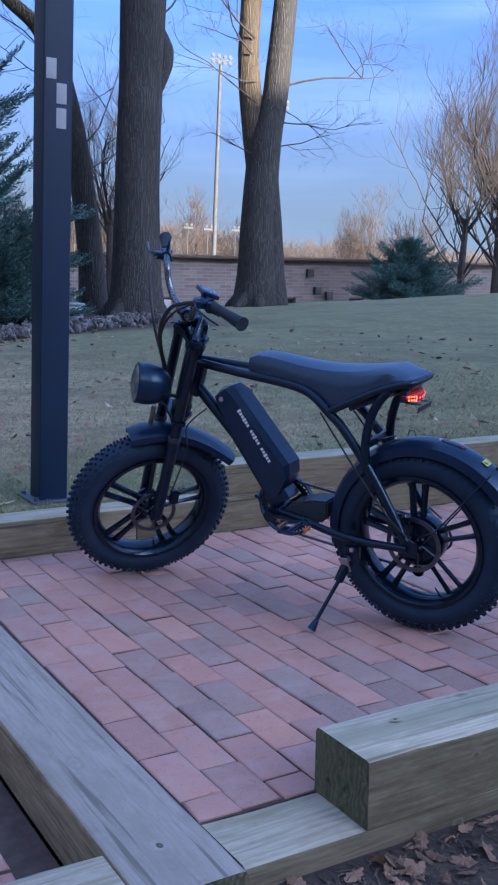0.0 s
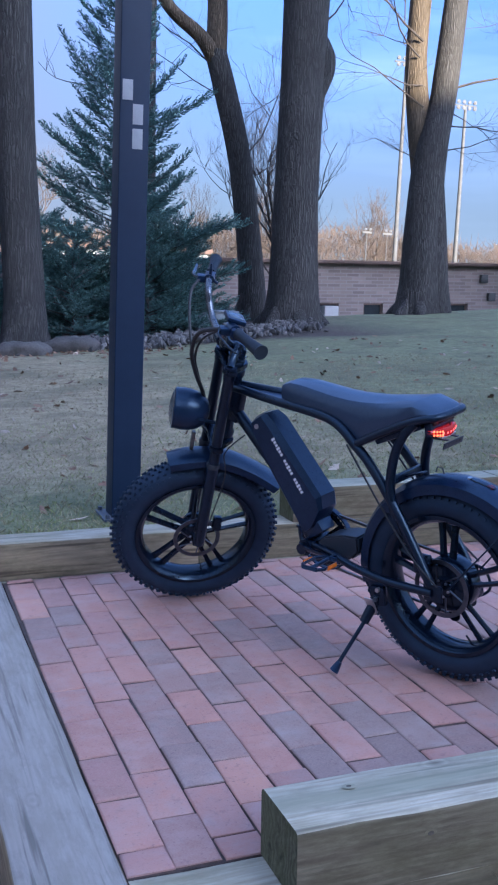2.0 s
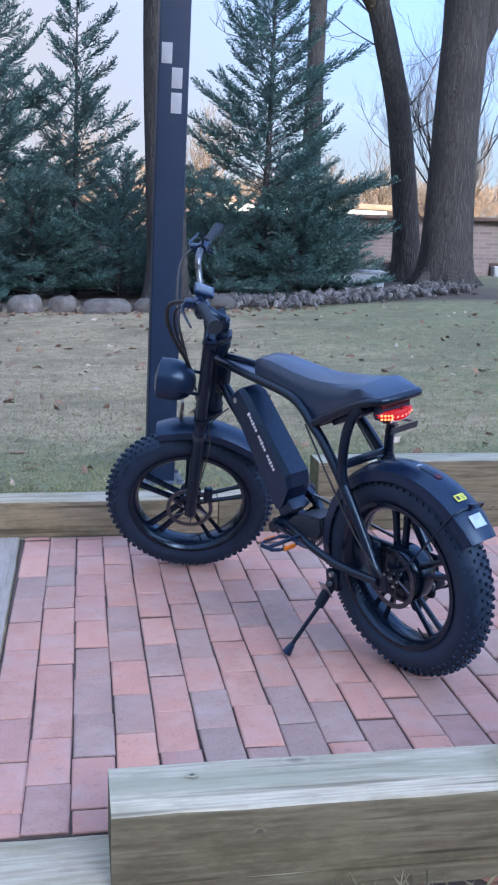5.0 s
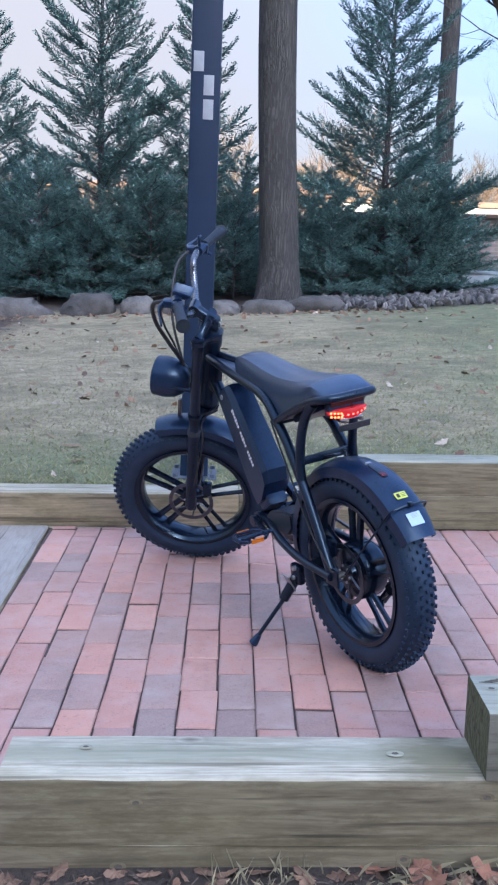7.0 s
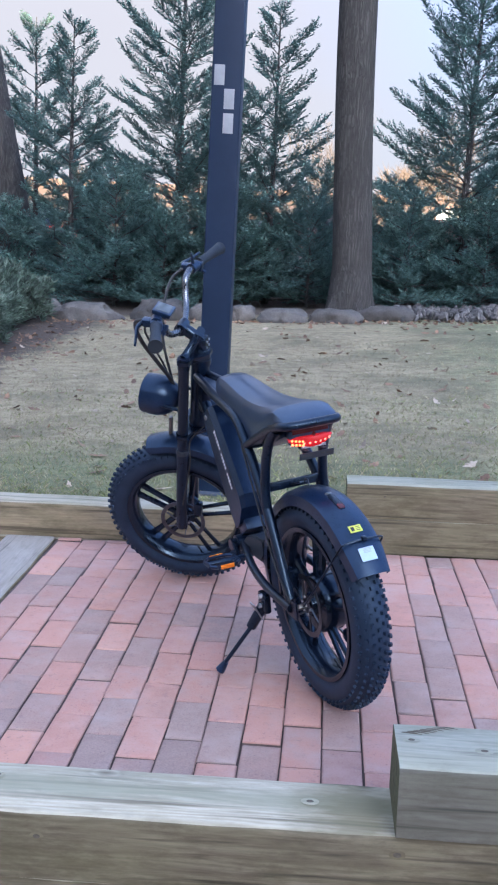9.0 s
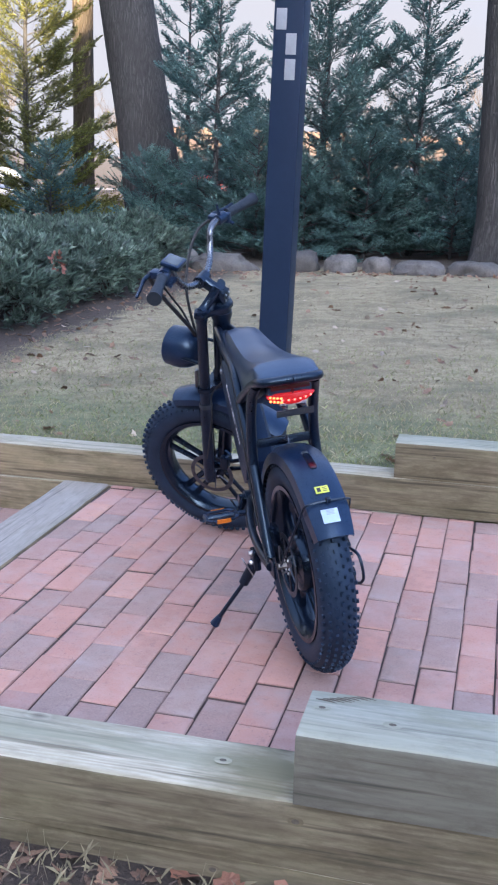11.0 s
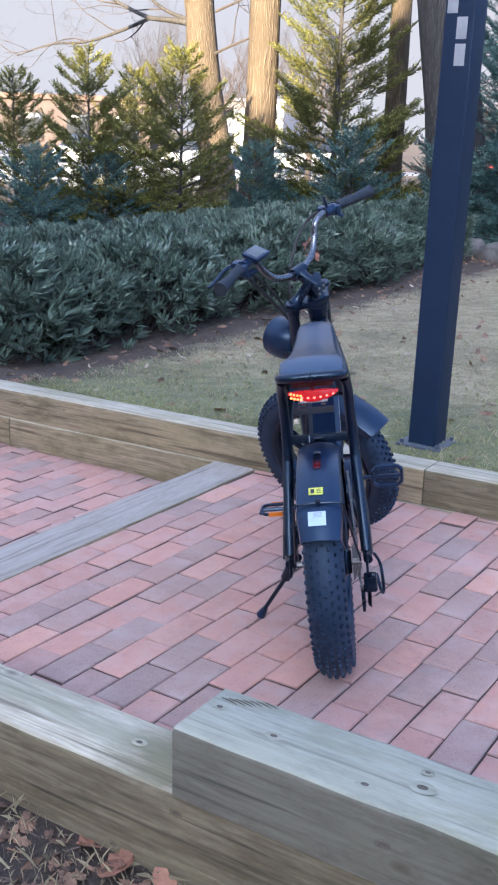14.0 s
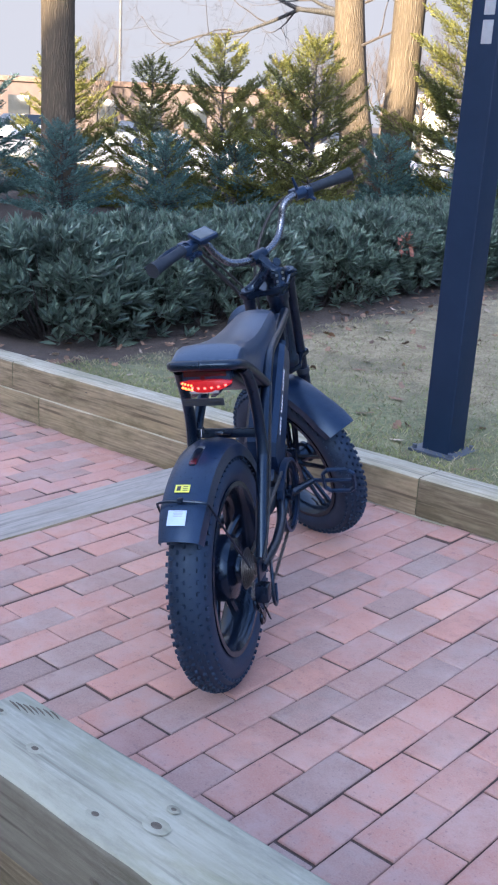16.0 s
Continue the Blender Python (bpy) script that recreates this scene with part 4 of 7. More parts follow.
big_tree("oak_tree", "massive oak trunk with ridged grey-brown bark and burl", (7.18, 16.1),
         [(0.02, 0, 0), (0.02, 0, 0.7), (-0.02, 0, 2.2), (0.0, 0, 4.0), (0.01, 0, 5.2), (0.02, 0, 8)], [0.56, 0.43, 0.375, 0.36, 0.385, 0.4],
         [((0.3, 0, 5.0), (1, 0.2, 0.6), 1.6, 0.018, 4)], seed=1,
         fork=[([(0.2, -0.05, 3.75), (0.34, -0.08, 4.2), (0.35, -0.05, 4.55), (0.22, 0, 4.95)], [0.13, 0.17, 0.18, 0.1], BARK)])
big_tree("oak_tree", "forked oak with rear stem coloured sunlit and bare twigs", (10.62, 17.8),
         [(0, 0, 0), (0.0, 0, 0.7), (-0.04, 0, 1.8), (0.03, 0, 3.2), (0.2, 0, 4.1), (0.26, 0, 4.7), (0.36, 0, 6.0), (0.5, 0, 8)], [0.54, 0.43, 0.365, 0.32, 0.255, 0.25, 0.23, 0.22],
         [((0.4, 0, 4.4), (0.9, 0.1, 0.3), 1.9, 0.026, 5), ((0.2, 0, 3.2), (0.8, -0.3, 0.2), 1.2, 0.014, 5), ((0.25, 0, 3.7), (0.8, -0.3, -0.1), 1.3, 0.016, 5), ((0.3, 0, 4.0), (0.9, 0.3, -0.2), 1.1, 0.014, 4), ((-0.1, 0, 3.0), (-1, 0, 0.2), 1.2, 0.013, 5),
          ((-0.2, 0, 4.0), (-1, 0.2, 0.5), 1.6, 0.018, 5), ((-0.3, 0, 5.2), (-1, 0.2, 0.6), 2.0, 0.024, 5), ((-0.35, 0, 4.9), (-1, 0, 0.35), 1.6, 0.02, 5), ((-0.25, 0, 4.4), (-1, -0.2, -0.05), 1.3, 0.014, 5)], seed=2,
         fork=[([(0.3, -0.22, -0.05), (0.24, -0.2, 0.7), (0.17, -0.16, 1.8), (0.1, -0.08, 2.9)], [0.3, 0.22, 0.19, 0.15], BARK), ([(0.0, 0.12, 2.7), (-0.14, 0.2, 3.6), (-0.27, 0.25, 4.7), (-0.25, 0.3, 5.6), (-0.15, 0.3, 8)], [0.27, 0.235, 0.215, 0.205, 0.2], BARK_SUNLIT)])
big_tree("oak_tree", "slender leaning oak with forked crown", (6.95, 17.6),
         [(0.06, 0, 0), (0.0, 0, 1.0), (-0.27, 0, 2.8), (-0.62, 0, 4.1), (-0.82, 0, 4.75)], [0.3, 0.235, 0.21, 0.21, 0.2],
         [((-0.6, 0, 4.4), (-1, 0.2, 0.4), 1.6, 0.016, 4), ((-0.1, 0, 2.6), (0.9, 0.3, 0.5), 1.8, 0.014, 5), ((-0.2, 0, 3.0), (0.8, 0.3, 0.8), 2.1, 0.016, 5), ((-0.4, 0, 3.8), (-0.9, 0.2, 0.7), 1.8, 0.014, 5),
          ((-0.85, 0, 5.6), (1, 0, 0.2), 1.6, 0.016, 4)], seed=3,
         fork=[([(-0.8, 0, 4.6), (-1.15, -0.1, 4.95), (-1.75, -0.2, 5.35), (-2.3, -0.2, 6.2)], [0.17, 0.13, 0.11, 0.1], BARK_SUNLIT),
               ([(-0.8, 0, 4.65), (-0.78, 0.05, 5.3), (-0.8, 0.1, 6.2), (-0.9, 0.1, 8)], [0.19, 0.18, 0.17, 0.15], BARK_SUNLIT)])
big_tree("oak_tree", "straight grey oak trunk behind boulder edging", (2.37, 13.9),
         [(0, 0, 0), (0.0, 0, 0.7), (-0.07, 0, 1.8), (-0.15, 0, 3.5), (-0.28, 0, 8)], [0.36, 0.275, 0.262, 0.255, 0.24], [], seed=4)
big_tree("oak_tree", "thin trunk standing behind the evergreen", (6.75, 24.6),
         [(0, 0, 0), (0.0, 0, 2), (-0.05, 0, 5), (-0.1, 0, 9)], [0.32, 0.24, 0.21, 0.2], [((0, 0, 5.5), (-1, 0, 0.3), 1.8, 0.03, 2)], seed=5)
big_tree("oak_tree", "broad leaning oak trunk behind the hedge", (-3.45, 16.6),
         [(0.25, 0, 0), (0.14, 0, 0.7), (-0.06, 0, 2.0), (-0.42, 0, 4), (-1.1, 0, 8)], [0.64, 0.52, 0.475, 0.445, 0.42], [], seed=6)
big_tree("oak_tree", "straight oak trunk with sunlit colour in its bark", (-6.9, 16.0),
         [(0, 0, 0), (0.02, 0, 1.2), (0.05, 0, 3), (0.08, 0, 8)], [0.4, 0.29, 0.265, 0.25], [], bark=BARK_SUNLIT, seed=7)
big_tree("oak_tree", "slim sunlit trunk among cedar boughs coloured sunlit gold", (-5.05, 17.6),
         [(0, 0, 0), (0.02, 0, 1.5), (0.0, 0, 4), (-0.05, 0, 8)], [0.25, 0.19, 0.18, 0.16], [], bark=BARK_SUNLIT, seed=11)
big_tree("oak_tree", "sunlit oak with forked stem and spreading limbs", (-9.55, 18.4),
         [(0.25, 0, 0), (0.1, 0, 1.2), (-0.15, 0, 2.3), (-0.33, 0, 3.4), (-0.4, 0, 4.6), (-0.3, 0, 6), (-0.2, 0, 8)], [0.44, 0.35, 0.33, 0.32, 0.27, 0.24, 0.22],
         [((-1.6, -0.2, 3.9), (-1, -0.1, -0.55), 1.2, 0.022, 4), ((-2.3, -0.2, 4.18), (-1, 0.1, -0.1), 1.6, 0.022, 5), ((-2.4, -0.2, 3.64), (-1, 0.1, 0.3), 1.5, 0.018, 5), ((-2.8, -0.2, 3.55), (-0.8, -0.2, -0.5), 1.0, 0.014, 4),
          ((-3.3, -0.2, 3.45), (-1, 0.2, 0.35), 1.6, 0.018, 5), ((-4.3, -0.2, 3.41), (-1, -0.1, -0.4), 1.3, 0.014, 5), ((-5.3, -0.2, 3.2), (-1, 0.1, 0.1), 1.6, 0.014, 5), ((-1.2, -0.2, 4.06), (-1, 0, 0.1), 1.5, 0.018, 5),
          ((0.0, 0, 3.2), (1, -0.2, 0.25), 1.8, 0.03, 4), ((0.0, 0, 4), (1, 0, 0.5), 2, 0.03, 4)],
         bark=BARK_SUNLIT, seed=8, fork=[([(-0.3, 0, 3.3), (-0.62, 0.1, 4.2), (-0.95, 0.1, 6)], [0.25, 0.2, 0.16], BARK_SUNLIT),
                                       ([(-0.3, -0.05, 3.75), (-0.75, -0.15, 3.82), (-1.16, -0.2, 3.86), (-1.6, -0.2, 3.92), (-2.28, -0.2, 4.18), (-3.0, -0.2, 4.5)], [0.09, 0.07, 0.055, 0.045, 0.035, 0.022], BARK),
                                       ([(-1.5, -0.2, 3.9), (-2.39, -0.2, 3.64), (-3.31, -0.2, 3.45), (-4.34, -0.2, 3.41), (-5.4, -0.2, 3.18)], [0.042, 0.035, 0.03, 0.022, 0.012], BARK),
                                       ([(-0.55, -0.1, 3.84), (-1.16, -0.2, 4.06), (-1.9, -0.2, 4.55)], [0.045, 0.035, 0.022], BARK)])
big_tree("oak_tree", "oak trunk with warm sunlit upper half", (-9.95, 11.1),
         [(0, 0, 0), (0, 0, 1.2), (0.0, 0, 3), (0.03, 0, 8)], [0.36, 0.27, 0.255, 0.24], [], bark=BARK_SUNLIT, seed=9)


def cedar_mesh(seed, height, radius, full=1.0):
    """Foliage of one cedar: rising plume-like boughs, each a long frond of feathered side sprays."""
    rnd = np.random.default_rng(seed)
    chunks, wood = [], bmesh.new()
    tube(wood, [(0, 0, -0.1), (0.02, 0, height * 0.5), (0, 0, height * 0.98)], [0.011 * height + 0.01, 0.007 * height + 0.004, 0.006], 7)
    boughs = int((15 * height + 12) * full)
    for b in range(boughs):
        f = ((b + rnd.random()) / boughs) ** 1.4
        z0 = 0.1 + f * height * 0.94
        reach = radius * (1 - f) ** 0.8 * rnd.uniform(0.45, 1.05) * (1.3 if rnd.random() < 0.12 else 1.0) + 0.12
        a = b * 2.399 + rnd.uniform(-0.5, 0.5)
        rise = rnd.uniform(-0.02, 0.36) + 0.55 * min(1.0, f * 1.4)
        out, side = np.array([math.cos(a), math.sin(a), 0.0]), np.array([-math.sin(a), math.cos(a), 0.0])
        bend = side * reach * rnd.uniform(-0.18, 0.18)
        root = np.array([0, 0, z0])
        mid = root + out * reach * 0.55 + np.array([0, 0, reach * rise * 0.32]) + bend
        tip = root + out * reach + np.array([0, 0, reach * rise])
        tube(wood, [tuple(root), tuple(0.25 * root + 0.5 * mid + 0.25 * tip), tuple(tip)], [0.006 + 0.008 * reach, 0.008, 0.002], 4, cap=False)
        roll = rnd.uniform(-0.5, 0.5)
        count = int(8 + reach * 13)
        for k in range(count + 1):
            t = 0.24 + 0.76 * k / count
            p = (1 - t) ** 2 * root + 2 * t * (1 - t) * mid + t * t * tip
            along = 2 * (1 - t) * (mid - root) + 2 * t * (tip - mid)
            along = along / np.linalg.norm(along)
            hand = 1 if k % 2 else -1
            flat = side * math.cos(roll) + np.array([0, 0, 1]) * math.sin(roll)
            d = along * rnd.uniform(0.55, 1.0) + flat * hand * rnd.uniform(0.35, 0.95) * (1.05 - 0.8 * t) + np.array([0, 0, rnd.uniform(-0.12, 0.38)])
            d = along if k == count else d / np.linalg.norm(d)
            ln = min(0.5, (0.16 + 0.34 * reach) * (1.0 - t) ** 0.7 * rnd.uniform(0.6, 1.15) + 0.09)
            n = max(4, int(ln / 0.026))
            u = (np.arange(n) + 0.5) / n
            q = p + d * (ln * u)[:, None] + np.array([0, 0, 1]) * (0.1 * ln * u * u)[:, None]
            w = np.cross(d, np.array([rnd.normal() * 0.5, rnd.normal() * 0.5, 1.0]))
            w /= np.linalg.norm(w) + 1e-9
            for sg in (-1, 1):
                sl = (0.03 + 0.26 * ln * (1.05 - u)) * rnd.uniform(0.7, 1.25, n)
                d2 = d * 0.8 + w * sg * 0.62 + rnd.normal(0, 0.16, (n, 3))
                wd = np.cross(d2, rnd.normal(0, 1, (n, 3)))
                wd *= (rnd.uniform(0.006, 0.012, n) / (np.linalg.norm(wd, axis=1) + 1e-9))[:, None]
                mid_ = q + d2 * (sl * 0.45)[:, None]
                chunks.append(np.stack([q, mid_ + wd, q + d2 * sl[:, None], mid_ - wd], 1).reshape(-1, 3))
    verts = np.concatenate(chunks)
    return verts.tolist(), np.arange(len(verts)).reshape(-1, 4).tolist(), wood


def cedar(seed, height, radius, label, mm=None, full=1.0):
    t = thing("cedar_tree", label, "tree", group="evergreen screen behind the lawn")
    v, f, wood = cedar_mesh(seed, height, radius, full)
    raw("crown", v, f, mm or CEDAR, t)
    part("trunk", wood, BARK, t)
    return t


def place_all(first, places, name_label=None):
    """Sets the first thing at the first place and copies of it at the others: (x, y, turn, scale)."""
    for k, (x, y, turn, s) in enumerate(places):
        m = pose(x, y, ground_z(x, y) - 0.05, rz=turn)
        ob = first if k == 0 else copy_thing(first, m)
        ob.matrix_basis = m
        ob.scale = (s, s, s)


place_all(cedar(11, 5.7, 2.0, "tall dark green cedar with feathery boughs", None, 1.3), [(4.05, 15.9, 0, 1.0), (-0.3, 15.5, 100, 1.0)])
place_all(cedar(16, 5.5, 2.0, "tall cedar with sunlit golden green top", CEDAR_SUNLIT, 1.25), [(-5.5, 16.3, 210, 1.0)])
place_all(cedar(12, 4.5, 1.6, "dark green cedar with gaps between boughs", None, 0.85), [(1.1, 15.6, 20, 1.0), (-1.95, 15.5, 160, 0.96), (-3.4, 18.6, 80, 1.1)])
place_all(cedar(13, 2.85, 1.3, "young cedar coloured as if sunlit, with upright leader", CEDAR_SUNLIT, 1.25), [(-6.75, 13.5, 0, 1.0), (-8.2, 13.0, 130, 0.98), (-9.85, 13.0, 240, 0.88), (-12.4, 13.2, 20, 1.0), (-10.9, 17.5, 200, 1.0)])
place_all(cedar(14, 1.95, 1.35, "low spreading cedar filling the screen", None, 1.15),
          [(0.5, 14.8, 0, 0.95), (-1.1, 14.7, 70, 1.0), (1.75, 14.9, 310, 0.85), (3.2, 14.8, 200, 0.85), (4.9, 15.3, 260, 0.9), (-0.3, 14.4, 190, 0.75), (2.75, 15.6, 140, 0.75), (4.3, 14.8, 30, 0.8),
           (-2.9, 15.2, 120, 0.8), (-4.6, 15.2, 45, 0.85), (-5.9, 14.4, 95, 0.72), (-7.6, 12.7, 20, 0.62), (-8.0, 11.6, 330, 0.66), (-9.2, 10.6, 230, 0.72), (-0.2, 17.3, 150, 1.15), (1.9, 17.4, 210, 1.1), (3.1, 17.6, 20, 1.0), (-1.7, 17.2, 280, 1.15), (5.0, 17.4, 80, 1.0), (-10.6, 9.2, 10, 0.8), (-11.8, 10.6, 60, 1.15)])


# ---- hedge ----
def shrub(seed, label, leaf_mat):
    """A mounded laurel: whorls of upright lance-shaped leaves over thin stems."""
    rnd = np.random.default_rng(seed)
    t = thing("laurel_shrub", label, "shrub", group="laurel hedge beside the lawn")
    verts, faces = [], []
    wood = bmesh.new()
    for w in range(330):
        a, rr = rnd.uniform(0, 2 * math.pi), math.sqrt(rnd.random())
        z = 0.84 * math.sqrt(max(0.0, 1 - (rr * 0.93) ** 2)) * rnd.uniform(0.72, 1.06) if rnd.random() < 0.72 else rnd.uniform(0.08, 0.7)
        z = max(0.08, z)
        if z < 0.6 and rr < 0.7:
            rr = rnd.uniform(0.75, 1.02)
        c = np.array([0.72 * rr * math.cos(a), 0.72 * rr * math.sin(a), z])
        lean = np.array([math.cos(a) * rr, math.sin(a) * rr, 0]) * 0.7 + np.array([0, 0, 1]) + rnd.normal(0, 0.22, 3)
        lean /= np.linalg.norm(lean)
        if w % 5 == 0:
            tube(wood, [(c[0] * 0.25, c[1] * 0.25, 0), tuple(c * [0.7, 0.7, 0.6]), tuple(c)], [0.009, 0.006, 0.003], 4, cap=False)
        e1 = np.cross(lean, [0.3, 0.9, 0.1])
        e1 /= np.linalg.norm(e1)
        e2 = np.cross(lean, e1)
        n = rnd.integers(9, 15)
        for k in range(n):
            b = k * 2.399 + rnd.uniform(-0.3, 0.3)
            open_ = rnd.uniform(0.35, 1.25) * (0.5 + 0.6 * k / n)
            d = lean * math.cos(open_) + (e1 * math.cos(b) + e2 * math.sin(b)) * math.sin(open_)
            ln, wd = rnd.uniform(0.09, 0.165), rnd.uniform(0.014, 0.023)
            wv = np.cross(d, lean)
            wv = wv / (np.linalg.norm(wv) + 1e-9) * wd
            up = np.cross(wv, d) * 0.12 / (wd + 1e-9) * 0.02
            root = c - lean * 0.05 * k / n
            i = len(verts)
            verts += [root, root + d * ln * 0.45 + wv, root + d * ln * 0.45 - up * 8, root + d * ln * 0.45 - wv, root + d * ln - np.array([0, 0, 0.12 * ln])]
            faces += [(i, i + 1, i + 2), (i, i + 2, i + 3), (i + 1, i + 4, i + 2), (i + 2, i + 4, i + 3)]
    raw("foliage", verts, faces, leaf_mat, t)
    part("stemwork", wood, TWIG, t)
    return t


hedge_places = []
hr = random.Random(5)
for row in range(5):
    for col in range(13):
        y = 4.75 + col * 0.68 + hr.uniform(-0.12, 0.12)
        x = -1.75 - row * 0.82 - (0.35 if y > 9 else 0.0) * (y - 9) / 3 - hr.uniform(-0.1, 0.12)
        if row > 2 and col < 1:
            continue
        hedge_places.append((x, y, hr.uniform(0, 360), hr.uniform(0.76, 0.92) - 0.055 * row))
        if row == 0:
            hedge_places[-1] = (x, y, hr.uniform(0, 360), hr.uniform(0.78, 0.92))
kinds = [shrub(21, "dense dark green laurel with upright leaf whorls", LAUREL), shrub(22, "dense dark green laurel in mulch bed", LAUREL), shrub(23, "glossy dark green laurel shrub", LAUREL)]
for k, first in enumerate(kinds):
    place_all(first, hedge_places[k::3])


def rusty_sprig():
    rnd = np.random.default_rng(4)
    verts, faces = [], []
    for k in range(40):
        d = rnd.normal(0, 1, 3)
        d /= np.linalg.norm(d)
        p = d * rnd.uniform(0.02, 0.08)
        w = np.cross(d, rnd.normal(0, 1, 3)) * 0.014
        i = len(verts)
        verts += [p, p + d * 0.03 + w, p + d * 0.06, p + d * 0.03 - w]
        faces.append((i, i + 1, i + 2, i + 3))
    ob = raw("withered_sprig", verts, faces, RUST_LEAF)
    ob.matrix_basis = pose(-1.28, 8.05, 0.42)
    tagged(ob, "withered rusty brown leaves caught in the hedge", "leaves")


rusty_sprig()


# ---- stones ----
def boulder(x, y, sx, sy, sz, seed, label, turn=0):
    bm = bmesh.new()
    bmesh.ops.create_icosphere(bm, subdivisions=4, radius=1.0)
    for v in bm.verts:
        p = v.co
        k = 1 + 0.3 * noise.noise(p * 0.9 + Vector((seed * 7.3, 0, 0))) - 0.26 * abs(noise.noise(p * 1.9 + Vector((0, seed * 3.1, 0)))) + 0.07 * noise.noise(p * 5.5 + Vector((0, 0, seed * 2.3)))
        q = p * k
        q.z = math.copysign(min(abs(q.z), 0.72 + 0.1 * noise.noise(p * 2.0)), q.z)
        v.co = (q.x * sx / 2, q.y * sy / 2, q.z * sz * 0.82)
    z = ground_z(x, y)
    ob = part("boulder", bm, STONE, m=pose(x, y, z + sz * 0.12, rz=turn), smooth=50)
    tagged(ob, label, "boulder", "boulders edging the lawn")


for k, (x, y, sx, sy, sz, lab) in enumerate([
        (-1.05, 12.75, 1.0, 0.6, 0.3, "long flat grey stone slab edging the lawn"), (-0.1, 12.75, 0.72, 0.6, 0.36, "large rounded grey boulder on lawn edge"),
        (0.52, 12.65, 0.42, 0.4, 0.3, "rounded grey boulder edging the lawn"), (0.98, 12.6, 0.36, 0.32, 0.27, "pale rounded boulder beside the lawn"), (1.5, 12.55, 0.66, 0.45, 0.23, "low pale grey boulder among leaves"),
        (2.17, 12.6, 0.68, 0.5, 0.22, "reddish brown low boulder on lawn edge"), (2.85, 12.85, 0.75, 0.5, 0.24, "low grey boulder before the oak"), (3.35, 13.1, 0.35, 0.3, 0.16, "small grey boulder beside the rubble"),
        (-1.7, 13.1, 0.5, 0.45, 0.32, "rounded grey boulder edging the lawn")]):
    boulder(x, y, sx, sy, sz, k + 1, lab, 15 * math.sin(k * 2.1))


def rubble_bed():
    rnd = random.Random(8)
    base = bmesh.new()
    bmesh.ops.create_icosphere(base, subdivisions=1, radius=1.0)
    bv = [v.co.copy() for v in base.verts]
    bf = [[v.index for v in f.verts] for f in base.faces]
    base.free()
    verts, faces = [], []
    for k in range(1500):
        t = rnd.random()
        x, y = 2.9 + 4.4 * t, 12.95 + 2.0 * t * t + 0.3 * t + rnd.gauss(0.2, 0.28)
        s = rnd.uniform(0.03, 0.08)
        turn = Euler((rnd.uniform(0, 6), rnd.uniform(0, 6), rnd.uniform(0, 6))).to_matrix()
        at = Vector((x, y, ground_z(x, y) + s * 0.3 + max(0, 0.07 - abs(rnd.gauss(0, 0.06)))))
        i = len(verts)
        for v in bv:
            q = v * (1 + 0.25 * noise.noise(v * 1.3 + Vector((k * 3.7, 0, 0))))
            verts.append(at + turn @ Vector((q.x * s, q.y * s * 0.8, q.z * s * 0.42)))
        faces += [[i + j for j in f] for f in bf]
    ob = raw("stone_rubble", verts, faces, RUBBLE)
    tagged(ob, "heap of broken grey stones along lawn edge", "stones", kind="stuff")


rubble_bed()


# ---- leaves and grass ----
def leaf_litter(name, count, place, size, mat_, label, seed):
    rnd = random.Random(seed)
    verts, faces = [], []
    for k in range(count):
        x, y = place(rnd)
        s = size * rnd.uniform(0.6, 1.3)
        a = rnd.uniform(0, 6.28)
        z = ground_z(x, y) + 0.012
        tilt = Euler((rnd.gauss(0, 0.5), rnd.gauss(0, 0.5), a)).to_matrix()
        curl = rnd.uniform(0.4, 1.7)
        outline = [(0, -0.55), (0.1, -0.34), (0.22, -0.24), (0.17, -0.08), (0.28, 0.08), (0.19, 0.2), (0.2, 0.36), (0, 0.52), (-0.17, 0.38), (-0.19, 0.2), (-0.29, 0.1), (-0.17, -0.06), (-0.22, -0.22), (-0.1, -0.34)]
        i = len(verts)
        verts.append(Vector((x, y, z)))
        for u, v in outline:
            q = tilt @ Vector((u * s, v * s, s * curl * (u * u + 0.3 * v * v)))
            verts.append(Vector((x, y, max(z - 0.008 + q.z, z - 0.009))) + Vector((q.x, q.y, 0)))
        n = len(outline)
        faces += [(i, i + 1 + j, i + 1 + (j + 1) % n) for j in range(n)]
    tagged(raw(name, verts, faces, mat_), label, "leaves", kind="stuff")


LEAF_SPOT = (2.02, 1.41)
leaf_litter("lawn_leaves", 560, lambda r: (r.uniform(-1.2, 8.5), 4.1 + 9 * r.random() ** 1.3), 0.078, DRY_LEAF, "scattered brown fallen leaves on the lawn", 1)
leaf_litter("pale_leaves", 150, lambda r: (r.uniform(-1.2, 7.5), 4.1 + 8.5 * r.random() ** 1.2), 0.072, PALE_LEAF, "scattered bleached fallen leaves on the lawn", 2)
leaf_litter("hedge_litter", 200, lambda r: (-1.0 + r.gauss(0, 0.3), r.uniform(4.0, 12.5)), 0.07, DRY_LEAF, "brown leaf litter under the hedge", 3)
leaf_litter("edge_leaves", 520, lambda r: (r.uniform(1.0, 4.4), 1.46 - abs(r.gauss(0, 0.2))), 0.048, DRY_LEAF, "brown leaf litter against the timbers", 4)
leaf_litter("stone_leaves", 260, lambda r: (r.uniform(-1.5, 4.2), r.gauss(12.35, 0.2)), 0.08, DRY_LEAF, "brown leaves drifted against the boulders", 6)


